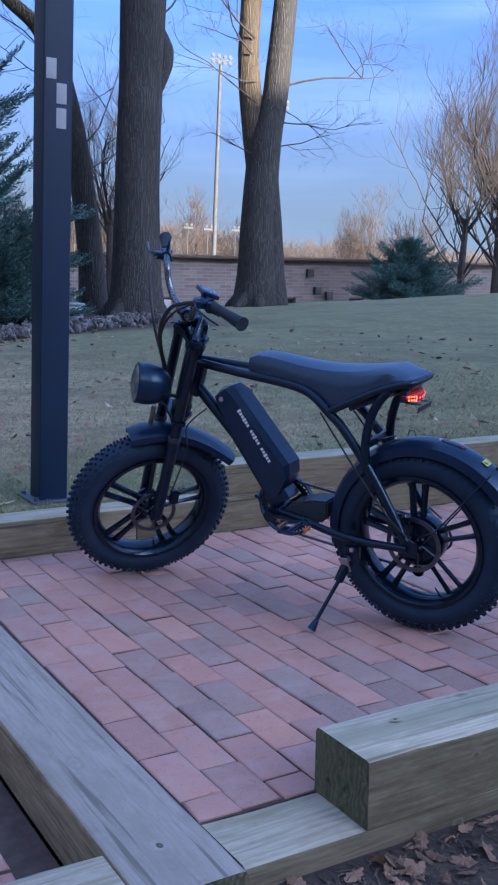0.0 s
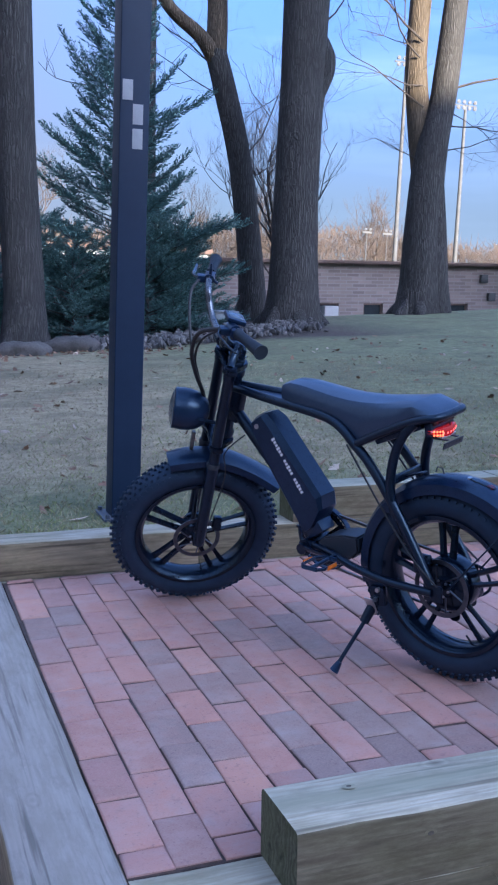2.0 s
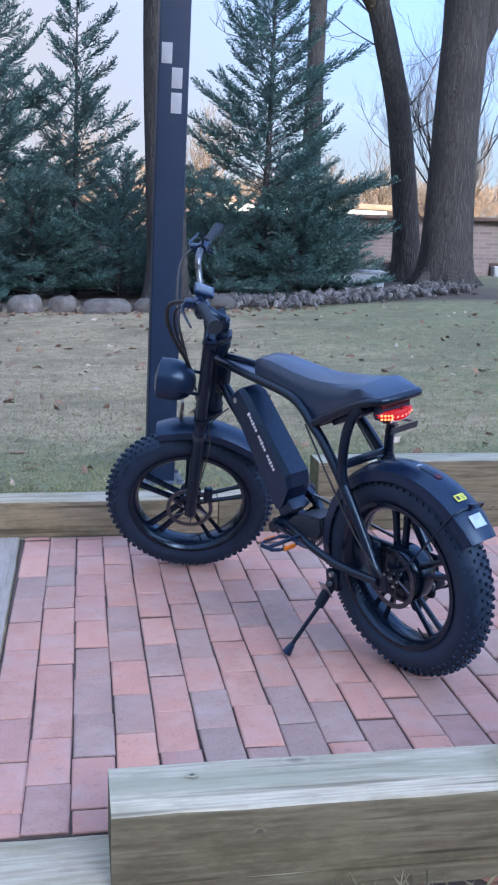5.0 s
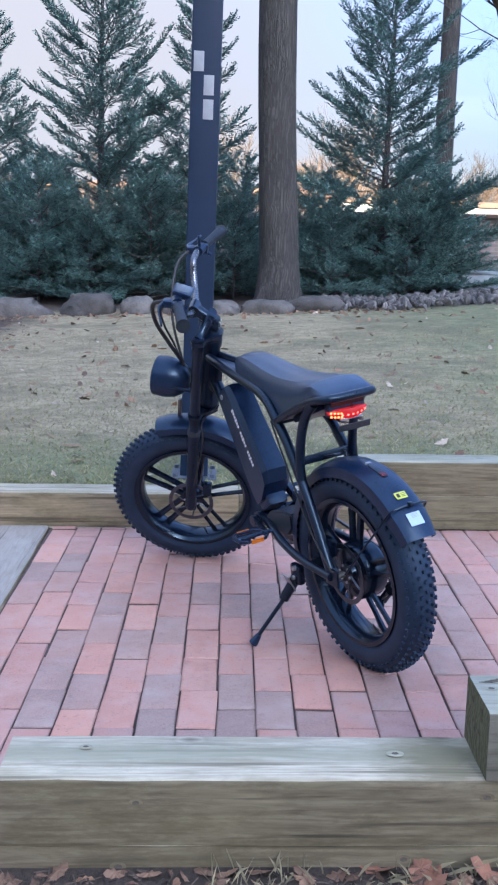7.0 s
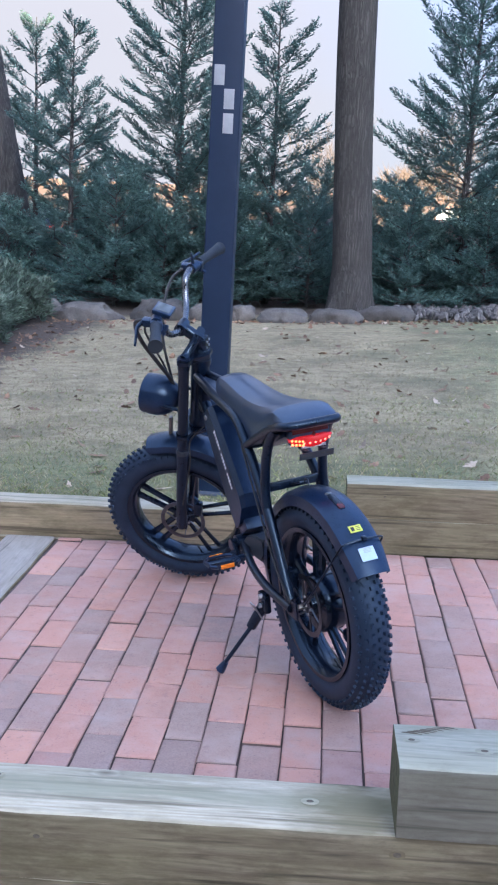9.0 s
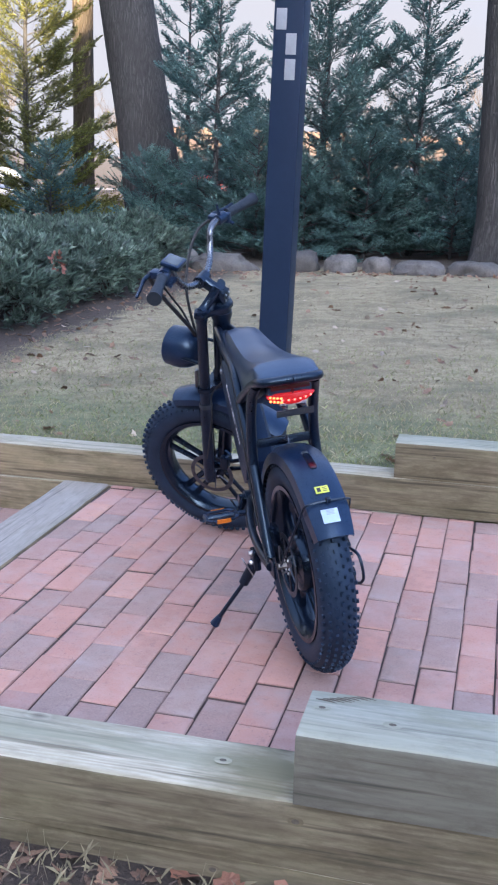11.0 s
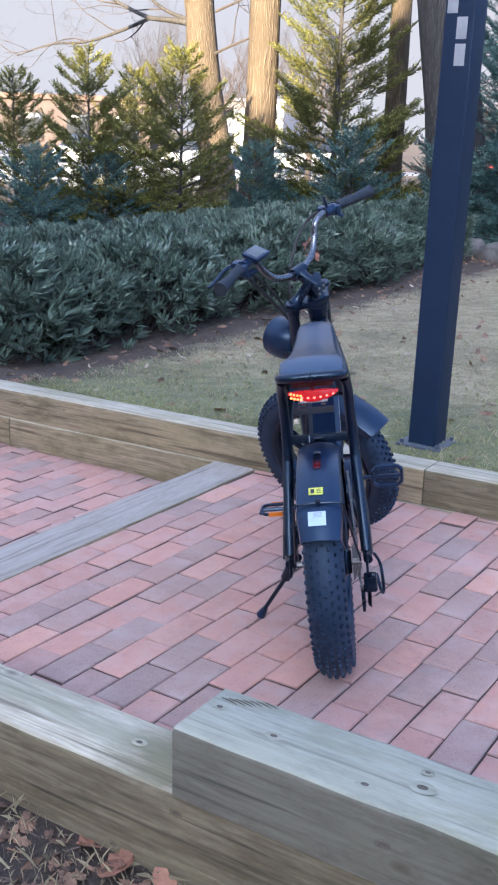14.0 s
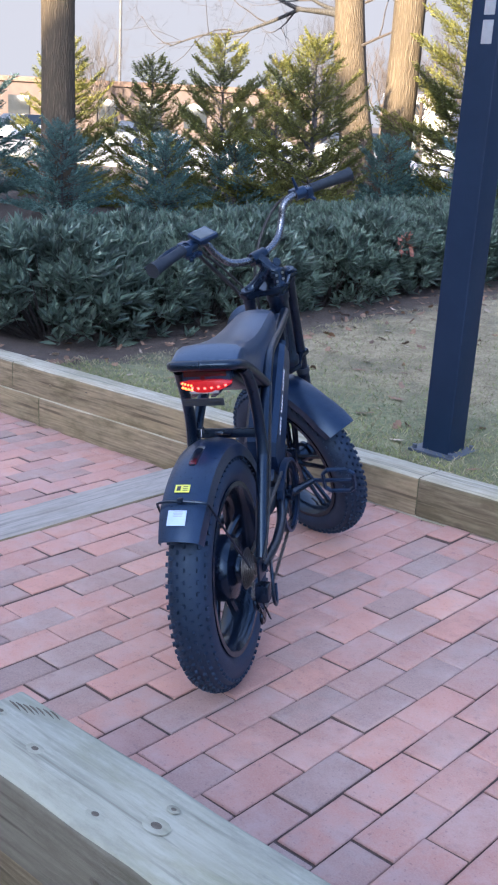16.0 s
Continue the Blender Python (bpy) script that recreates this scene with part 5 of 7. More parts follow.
leaf_litter("oak_leaves", 6, lambda r: (r.gauss(LEAF_SPOT[0], 0.07), LEAF_SPOT[1] + r.gauss(0, 0.035)), 0.1, RUSSET_LEAF, "large russet oak leaves lying before the timber", 8)


def grass(name, count, place, mat_, label, seed, tall=0.021):
    rnd = np.random.default_rng(seed)
    verts, faces = [], []
    for k in range(count):
        x, y = place(rnd)
        z = ground_z(x, y) - 0.004
        a, h = rnd.uniform(0, 6.28), tall * rnd.uniform(0.5, 1.4)
        w = 0.0017
        lx, ly = rnd.normal(0, 0.55, 2) * h
        c, s = math.cos(a) * w, math.sin(a) * w
        i = len(verts)
        verts += [(x - c, y - s, z), (x + c, y + s, z), (x + lx * 0.5 + c * 0.8, y + ly * 0.5 + s * 0.8, z + h * 0.65), (x + lx, y + ly, z + h * 0.9)]
        faces += [(i, i + 1, i + 2), (i, i + 2, i + 3)]
    tagged(raw(name, verts, faces, mat_), label, "grass", kind="stuff")


grass("lawn_grass", 46000, lambda r: (r.uniform(-0.9, 6.5), 3.93 + 6.5 * r.random() ** 1.6), GRASS, "short straw-coloured winter grass", 1)
grass("green_grass", 26000, lambda r: (r.uniform(-0.8, 7.0), 3.92 + 0.12 * r.random() + 3.0 * r.random() ** 2.6), GRASS_GREEN, "short green winter grass along the timber", 2)
grass("edge_grass", 800, lambda r: (1.6 + abs(r.normal(0, 1.2)), 1.46 - abs(r.normal(0, 0.16))), GRASS, "thin dry grass tufts in front of the timbers", 3, 0.04)


def mulch():
    """Small splinters of wood and bark strewn over the bare soil."""
    rnd = random.Random(14)
    verts, faces = [], []
    for k in range(5200):
        x, y = (rnd.uniform(0.6, 4.6), 1.46 - abs(rnd.gauss(0, 0.28))) if k < 3400 else (-1.05 + rnd.gauss(0, 0.3), rnd.uniform(4.0, 12.5))
        ln, w, a = rnd.uniform(0.008, 0.04), rnd.uniform(0.002, 0.007), rnd.uniform(0, 6.28)
        z = ground_z(x, y) + rnd.uniform(0.001, 0.008)
        d, e = Vector((math.cos(a), math.sin(a), rnd.gauss(0, 0.25))) * ln / 2, Vector((-math.sin(a), math.cos(a), 0)) * w / 2
        c, i = Vector((x, y, z)), len(verts)
        verts += [c - d - e, c + d - e * 0.6, c + d + e * 0.7, c - d + e, c + Vector((0, 0, w * 0.7))]
        faces += [(i, i + 1, i + 4), (i + 1, i + 2, i + 4), (i + 2, i + 3, i + 4), (i + 3, i, i + 4)]
    tagged(raw("mulch", verts, faces, CHIP), "dark brown wood chip mulch on bare soil", "mulch", kind="stuff")


mulch()


# ---- distance ----
def bare_tree_mesh(seed, height, mat_, name, label, group):
    rnd = random.Random(seed)
    t = thing(name, label, "tree", group=group)
    bm = bmesh.new()
    tube(bm, [(0, 0, -0.2), (0.05, 0, height * 0.2), (0, 0.05, height * 0.42)], [height * 0.022, height * 0.017, height * 0.012], 7)
    part("trunk", bm, mat_, t)
    bm = bmesh.new()
    for k in range(17 if mat_ is TWIG else 11):
        z = height * rnd.uniform(0.14, 0.42)
        a = k * 2.399
        twigs(bm, rnd, Vector((0, 0, z)), Vector((math.cos(a), math.sin(a), rnd.uniform(0.7, 1.6))), height * rnd.uniform(0.28, 0.42), height * (0.0055 if mat_ is TWIG else 0.007), 5, 4, 0.5, 0.35, 0.5 if mat_ is TWIG else 0.56)
    part("crown", bm, mat_, t, "bare branching crown")
    return t


for seed, hgt, mm, lab, places in (
        (31, 7.5, TWIG, "bare multi-stemmed tree beside low building", [(21.7, 22.6, 0, 1.12), (20.1, 22.3, 140, 0.85), (24.0, 25.0, 60, 1.1), (-43.8, 40.0, 200, 0.85), (8.75, 21.0, 75, 0.72), (-15.5, 33.0, 15, 0.8), (-26.0, 38.0, 120, 0.9)]),
        (32, 12.5, TWIG_FAR, "distant bare tree with brown twigs", [(30 + 11 * k, 96 + 13 * math.sin(k * 1.7), 50 * k, 0.72 + 0.16 * math.sin(k * 2.3)) for k in range(8)]),
        (33, 10.5, TWIG_FAR, "distant bare tree with reddish twigs", [(24 + 8.5 * k, 84 + 9 * math.cos(k * 2.1), 77 * k, 0.68 + 0.14 * math.sin(k * 1.3)) for k in range(12)]),
        (34, 8.5, TWIG_FAR, "distant leafless tree behind the car park", [(-62 + 9 * k, 78 + 7 * math.cos(k * 1.1), 61 * k, 0.9 + 0.2 * math.sin(k)) for k in range(9)])):
    place_all(bare_tree_mesh(seed, hgt, mm, "bare_tree", lab, "bare winter trees"), places)


def brushwood():
    """The brown thicket beyond the field, as countless twigs."""
    rnd = np.random.default_rng(9)
    verts, faces = [], []
    for k in range(52000):
        x, y = rnd.uniform(8, 170), rnd.uniform(112, 130)
        h = 6.6 + 2.0 * noise.noise((x * 0.06, 0, 0)) + 1.6 * noise.noise((x * 0.3, 2, 0))
        z = rnd.random() ** 0.8 * h
        d = rnd.normal(0, 1, 3) * [0.7, 0.3, 0.6] + [0, 0, 0.35]
        w = 0.06
        i = len(verts)
        p = np.array([x, y, z])
        verts += [p - [w, 0, 0], p + [w, 0, 0], p + d * 1.3]
        faces.append((i, i + 1, i + 2))
    tagged(raw("far_thicket", verts, faces, TWIG_FAR), "brown leafless thicket beyond the playing field", "woods", kind="stuff")


brushwood()
light_pole(46.3, 86.0, 0, 21.3, 0.24, 4, "tall galvanised stadium light pole")
light_pole(54.0, 88.0, 0, 18.5, 0.24, 4, "tall galvanised stadium light pole")
light_pole(30.85, 61.0, 0, 4.6, 0.045, 2, "short twin lamp by the field")
light_pole(32.6, 61.5, 0, 4.6, 0.045, 2, "short twin lamp by the field")
light_pole(35.0, 62.0, 0, 4.7, 0.045, 2, "short twin lamp by the field")
light_pole(-47.65, 45.0, -0.4, 17.0, 0.1, 1, "slender car park lamp post")


def far_shrub():
    t = cedar(15, 1.55, 1.5, "dark rounded evergreen shrub by the low building", None, 3.2)
    t.matrix_basis = pose(17.7, 21.8, 0.62)
    t.scale = (1.0, 1.0, 1.05)


far_shrub()


def far_building(x, y, sx, sy, h, wall_mat, rows, cols, label, turn=0):
    b = thing("distant_building", label, "building", pose(x, y, -0.5, rz=turn))
    bm = bmesh.new()
    box(bm, (sx, sy, h), (0, 0, h / 2), 0.02)
    part("wall", bm, wall_mat, b)
    bm = bmesh.new()
    box(bm, (sx + 0.5, sy + 0.5, 0.3), (0, 0, h + 0.15), 0.03)
    part("roof", bm, ROOF_BROWN if wall_mat is not WHITE_PAINT else UTILITY, b)
    for r in range(rows):
        for c in range(cols):
            bm = bmesh.new()
            box(bm, (sx / cols * 0.5, 0.12, h / rows * 0.42), (-sx / 2 + sx * (c + 0.5) / cols, -sy / 2 - 0.03, h * (r + 0.55) / rows), 0.02)
            part("window", bm, WINDOW_DARK, b)


far_building(-51.8, 88.0, 6.6, 8, 4.5, WHITE_PAINT, 2, 3, "white two-storey building across the car park", 12)
far_building(-4.0, 50.0, 22, 8, 2.9, BROWN_BRICK, 1, 8, "low brick shop building across the car park", -3)
far_building(-46.0, 46.0, 22, 8, 3.2, BROWN_BRICK, 1, 8, "low brick building across the car park", 30)
# a grey-white building, toned down in colour to look shaded
far_building(13.0, 62.0, 12, 8, 3.0, UTILITY, 1, 4, "building behind the trees, coloured grey as if shaded", 0)


def car(x, y, turn, paint, label):
    """A parked saloon far off: body shell, glazed cabin, four wheels."""
    c = thing("parked_car", label, "car", pose(x, y, ground_z(x, y), rz=turn), "cars in the distant car park")
    bm = bmesh.new()
    prof = [(-2.15, 0.35), (-2.2, 0.75), (-1.6, 0.92), (1.0, 0.95), (2.0, 0.78), (2.2, 0.6), (2.2, 0.35)]
    rings = [[bm.verts.new((px, s * 0.85, pz)) for px, pz in prof] for s in (-1, 1)]
    bm.faces.new(rings[0])
    bm.faces.new(rings[1][::-1])
    for k in range(len(prof)):
        bm.faces.new((rings[0][k], rings[0][(k + 1) % len(prof)], rings[1][(k + 1) % len(prof)], rings[1][k]))
    bmesh.ops.bevel(bm, geom=bm.edges[:], offset=0.06, segments=2, affect="EDGES")
    part("body", bm, paint, c)
    bm = bmesh.new()
    prof = [(-1.75, 0.9), (-1.1, 1.4), (0.35, 1.43), (1.15, 0.92)]
    rings = [[bm.verts.new((px, s * (0.78 if pz < 1 else 0.6), pz)) for px, pz in prof] for s in (-1, 1)]
    bm.faces.new(rings[0])
    bm.faces.new(rings[1][::-1])
    for k in range(4):
        bm.faces.new((rings[0][k], rings[0][(k + 1) % 4], rings[1][(k + 1) % 4], rings[1][k]))
    part("cabin", bm, WINDOW_DARK, c, "dark glazed cabin")
    for px in (-1.35, 1.35):
        for s in (-1, 1):
            bm = bmesh.new()
            lathe(bm, [(0.0, -0.1), (0.2, -0.1), (0.32, -0.08), (0.32, 0.08), (0.2, 0.1), (0.0, 0.1)], 16, "Y", at=(px, s * 0.78, 0.32))
            part("wheel", bm, RUBBER, c)


for x, y, turn, paint, lab in ((-19.6, 40.5, 80, CAR_WHITE, "white saloon parked far off"), (-24.3, 39.0, 85, CAR_SILVER, "silver saloon parked far off"), (-29.7, 37.8, 95, CAR_WHITE, "white saloon parked far off"), (-10.0, 41.3, 70, RED_PAINT, "red saloon parked far off"),
                               (-35.8, 36.5, 90, CAR_SILVER, "silver saloon parked far off"), (-5.6, 41.9, 95, CAR_SILVER, "silver saloon parked far off"), (-1.2, 42.5, 92, CAR_WHITE, "white saloon parked far off"), (-41.9, 33.8, 100, CAR_WHITE, "white saloon parked far off")):
    car(x, y, turn, paint, lab)


def car_park():
    bm = bmesh.new()
    box(bm, (60, 26, 0.1), (-22, 36, -0.36), 0.02, Matrix.Identity(4))
    # asphalt in a pale colour that stands in for glaring sun
    ob = part("car_park_road", bm, plain("sunlit_pale_asphalt", (0.24, 0.235, 0.225), (0.36, 0.355, 0.34), 0.5, 0.9, relief=0.2))
    tagged(ob, "distant car park asphalt, coloured pale as if sunlit", "road", kind="structure")


car_park()


# unseen houses added behind the camera to keep the garden in shade
def shade_house_behind(roofline, y0, y1, label):
    """A shade-casting house front, never in view, with the given roofline, from foot to ridge."""
    bm = bmesh.new()
    outline = [(roofline[0][0], -1)] + roofline + [(roofline[-1][0], -1)]
    sheets = [[bm.verts.new((x, y, z)) for x, z in outline] for y in (y0, y1)]
    bm.faces.new(sheets[0])
    bm.faces.new(sheets[1][::-1])
    for k in range(len(outline)):
        j = (k + 1) % len(outline)
        bm.faces.new((sheets[0][k], sheets[0][j], sheets[1][j], sheets[1][k]))
    tagged(part("house_wall", bm, FAR_BRICK), label, "wall", kind="structure")


# raised steps in the rooflines are set to shade particular trunks
shade_house_behind([(9.0, 22.2), (18.45, 22.2), (18.5, 27.0), (22.2, 27.0), (22.25, 22.2), (60.0, 22.2)], -60.0, -46.0, "plain unseen house wall added behind the viewpoint for shade")
shade_house_behind([(-70.0, 16.3), (-1.5, 16.6), (-0.1, 17.3), (1.7, 17.5), (2.3, 17.6), (2.85, 18.1), (2.87, 19.9), (3.62, 19.9), (3.64, 18.2), (4.6, 18.4), (6.1, 18.5), (6.6, 18.95), (8.9, 19.3)], -60.0, -46.0, "plain low unseen wall added behind the viewpoint for shade")


# ---- the bicycle ----
BIKE_AT = (2.083, 2.3175, 0.0185)
HEADING, LEAN_LEFT, NOSE_DOWN, STEER_LEFT, RAKE = 117.5, 8.5, 1.35, 54.0, 23.5
RW, HX = 0.300, 0.044
BIKE_M = Matrix.Translation(BIKE_AT) @ Matrix.Rotation(radians(HEADING), 4, "Z") @ Matrix.Rotation(radians(NOSE_DOWN), 4, "Y") @ Matrix.Rotation(radians(-LEAN_LEFT), 4, "X")
WHEEL_TURN = Matrix.Translation((0.775, 0, 0.93)) @ Matrix.Rotation(radians(-RAKE), 4, "Y") @ Matrix.Rotation(radians(STEER_LEFT), 4, "Z")
FORK_X, FORK_Z, FORK_RAKE = 0.8205, 0.931, 19.5
STEER = Matrix.Translation((FORK_X, 0, FORK_Z)) @ Matrix.Rotation(radians(-FORK_RAKE), 4, "Y") @ Matrix.Rotation(radians(STEER_LEFT), 4, "Z")
HUB_F = Matrix.Translation((0.035, 0, -0.708))


def tyre_mesh():
    """A fat tyre with rows of square knobs, about its own y axis."""
    bm = bmesh.new()
    prof = []
    for k in range(17):
        a = radians(-128 + 256 * k / 16)
        prof.append((0.2435 + 0.048 * math.cos(a), 0.049 * math.sin(a)))
    prof += [(0.206, 0.034), (0.204, 0.0), (0.206, -0.034)]
    lathe(bm, prof, 72, "Y", closed=True)
    for k in range(70):
        a = 2 * math.pi * k / 70
        for lat, wide, shift in ((0.0, 0.012, 0.0), (0.0165, 0.012, 0.5), (-0.0165, 0.012, 0.5), (0.032, 0.012, 0.0), (-0.032, 0.012, 0.0), (0.0445, 0.011, 0.5), (-0.0445, 0.011, 0.5)):
            b = a + shift * 2 * math.pi / 70
            s = math.asin(max(-1, min(1, lat / 0.049)))
            r = 0.2435 + 0.048 * math.cos(s) + 0.0034
            m = Matrix.Rotation(-b, 4, "Y") @ Matrix.Translation((r, lat, 0)) @ Matrix.Rotation(s, 4, "Z")
            box(bm, (0.009, wide * 0.62, 0.0088), (0, 0, 0), 0, None)
            for v in bm.verts[-8:]:
                v.co = m @ v.co
    return finish("tyre", bm, RUBBER, 35)


def spoke_pairs(bm, hub_r, rim_r):
    """One pair of cast spokes."""
    for a in (0.3,):
        for s in (-1, 1):
            pts = []
            for t in (0.0, 0.3, 0.7, 1.0):
                r = hub_r * 0.9 + (rim_r - hub_r * 0.9) * t
                off = s * (0.014 + 0.009 * t)
                pts.append((r * math.cos(a) - off * math.sin(a), 0.02 * (1 - t) * 0.6, r * math.sin(a) + off * math.cos(a)))
            tube(bm, pts, [0.0085, 0.0075, 0.0075, 0.009], 6, squash=1.5)


TYRE_MESH = tyre_mesh()


def wheel(name, parent, m, motor):
    bm = bmesh.new()
    lathe(bm, [(0.207, 0.040), (0.213, 0.040), (0.213, 0.044), (0.201, 0.044), (0.193, 0.036), (0.185, 0.02), (0.183, 0.0), (0.185, -0.02), (0.193, -0.036), (0.201, -0.044), (0.213, -0.044), (0.213, -0.04), (0.207, -0.04), (0.198, 0.0)], 72, "Y", closed=True)
    w = part(name, bm, BLACK_CAST, parent, "black cast rim with double spokes", m)
    ty = new("tyre", TYRE_MESH)
    ty.parent = w
    tagged(ty, "knobbly fat black tyre")
    bm = bmesh.new()
    spoke_pairs(bm, 0.075 if motor else 0.035, 0.187)
    first = part("double_spoke", bm, BLACK_CAST, w)
    for k in range(1, 5):
        sp = new("double_spoke", first.data)
        sp.parent, sp.matrix_basis = w, Matrix.Rotation(2 * math.pi * k / 5, 4, "Y")
    bm = bmesh.new()
    if motor:
        lathe(bm, [(0.0, 0.052), (0.03, 0.052), (0.034, 0.04), (0.074, 0.034), (0.082, 0.024), (0.082, -0.024), (0.074, -0.036), (0.036, -0.046), (0.03, -0.06), (0.0, -0.06)], 40, "Y")
    else:
        lathe(bm, [(0.0, 0.06), (0.018, 0.06), (0.02, 0.042), (0.04, 0.036), (0.04, 0.02), (0.028, 0.012), (0.028, -0.03), (0.038, -0.036), (0.038, -0.046), (0.015, -0.05), (0.0, -0.06)], 32, "Y")
    part("hub", bm, BLACK_CAST, w, "black hub motor" if motor else "")
    bm = bmesh.new()
    R = 0.082 if not motor else 0.088
    lathe(bm, [(R, 0.0555), (R, 0.0575), (R - 0.014, 0.0575), (R - 0.014, 0.0555)], 60, "Y", closed=True)
    for k in range(6):
        a = 2 * math.pi * k / 6
        tube(bm, [(0.028 * math.cos(a), 0.0565, 0.028 * math.sin(a)), ((R - 0.016) * math.cos(a + 0.35), 0.0565, (R - 0.016) * math.sin(a + 0.35))], 0.0028, 5)
    for k in range(30):
        a = 2 * math.pi * k / 30
        tube(bm, [((R - 0.005 - 0.005 * (k % 2)) * math.cos(a), 0.0548, (R - 0.005 - 0.005 * (k % 2)) * math.sin(a)), ((R - 0.005 - 0.005 * (k % 2)) * math.cos(a), 0.0582, (R - 0.005 - 0.005 * (k % 2)) * math.sin(a))], 0.0022, 6)
    part("brake_rotor", bm, ROTOR, w, "drilled steel brake disc")
    for k in range(6):
        a = 2 * math.pi * k / 6 + 0.2
        bm = bmesh.new()
        lathe(bm, [(0.0, 0.0605), (0.0036, 0.0605), (0.0042, 0.057)], 8, "Y", at=(0.024 * math.cos(a), 0, 0.024 * math.sin(a)))
        part("rotor_bolt", bm, ALLOY, w)
    bm = bmesh.new()
    lathe(bm, [(0.0, 0.085), (0.009, 0.085), (0.009, 0.06)], 6, "Y")
    part("axle_nut", bm, CHAIN, w)
    bm = bmesh.new()
    lathe(bm, [(0.0, -0.085), (0.009, -0.085), (0.009, -0.06)], 6, "Y")
    part("axle_nut", bm, CHAIN, w)
    bm = bmesh.new()
    q = Vector((0.184 * math.cos(-1.9), 0.0, 0.184 * math.sin(-1.9)))
    tube(bm, [q, q * 0.86 + Vector((0, 0.012, 0))], 0.003, 6)
    part("valve", bm, CABLE, w)
    return w


def fender(bm, r, half, a0, a1, n=28, drop=0.018, thick=0.003, taper=0.0, flare=0.0):
    """A mudguard: an arched strip about the y axis with turned-down edges, angles from forward over the top."""
    prof = [(-half, -drop), (-half * 0.93, -0.004), (-half * 0.6, 0.008), (0, 0.013), (half * 0.6, 0.008), (half * 0.93, -0.004), (half, -drop)]
    shells = []
    for off in (0.0, -thick):
        rings = []
        for k in range(n + 1):
            a = a0 + (a1 - a0) * k / n
            end = max(0.0, 1 - min(k, n - k) / 3) * taper
            out = max(0.0, (k / n - 0.6) / 0.4) ** 2
            end -= out * flare * 9
            rr = r + out * flare
            rings.append([bm.verts.new(((rr + h + off) * math.cos(a), w * (1 - end), (rr + h + off) * math.sin(a))) for w, h in prof])
        for a, b in zip(rings, rings[1:]):
            for j in range(len(prof) - 1):
                bm.faces.new((a[j], a[j + 1], b[j + 1], b[j]))
        shells.append(rings)
    o, i = shells
    for k in (0, n):
        for j in range(len(prof) - 1):
            bm.faces.new((o[k][j], o[k][j + 1], i[k][j + 1], i[k][j]))
    for j in (0, -1):
        for k in range(n):
            bm.faces.new((o[k][j], o[k + 1][j], i[k + 1][j], i[k][j]))


def mirror_y(points):
    return [(x, -y, z) for x, y, z in points]


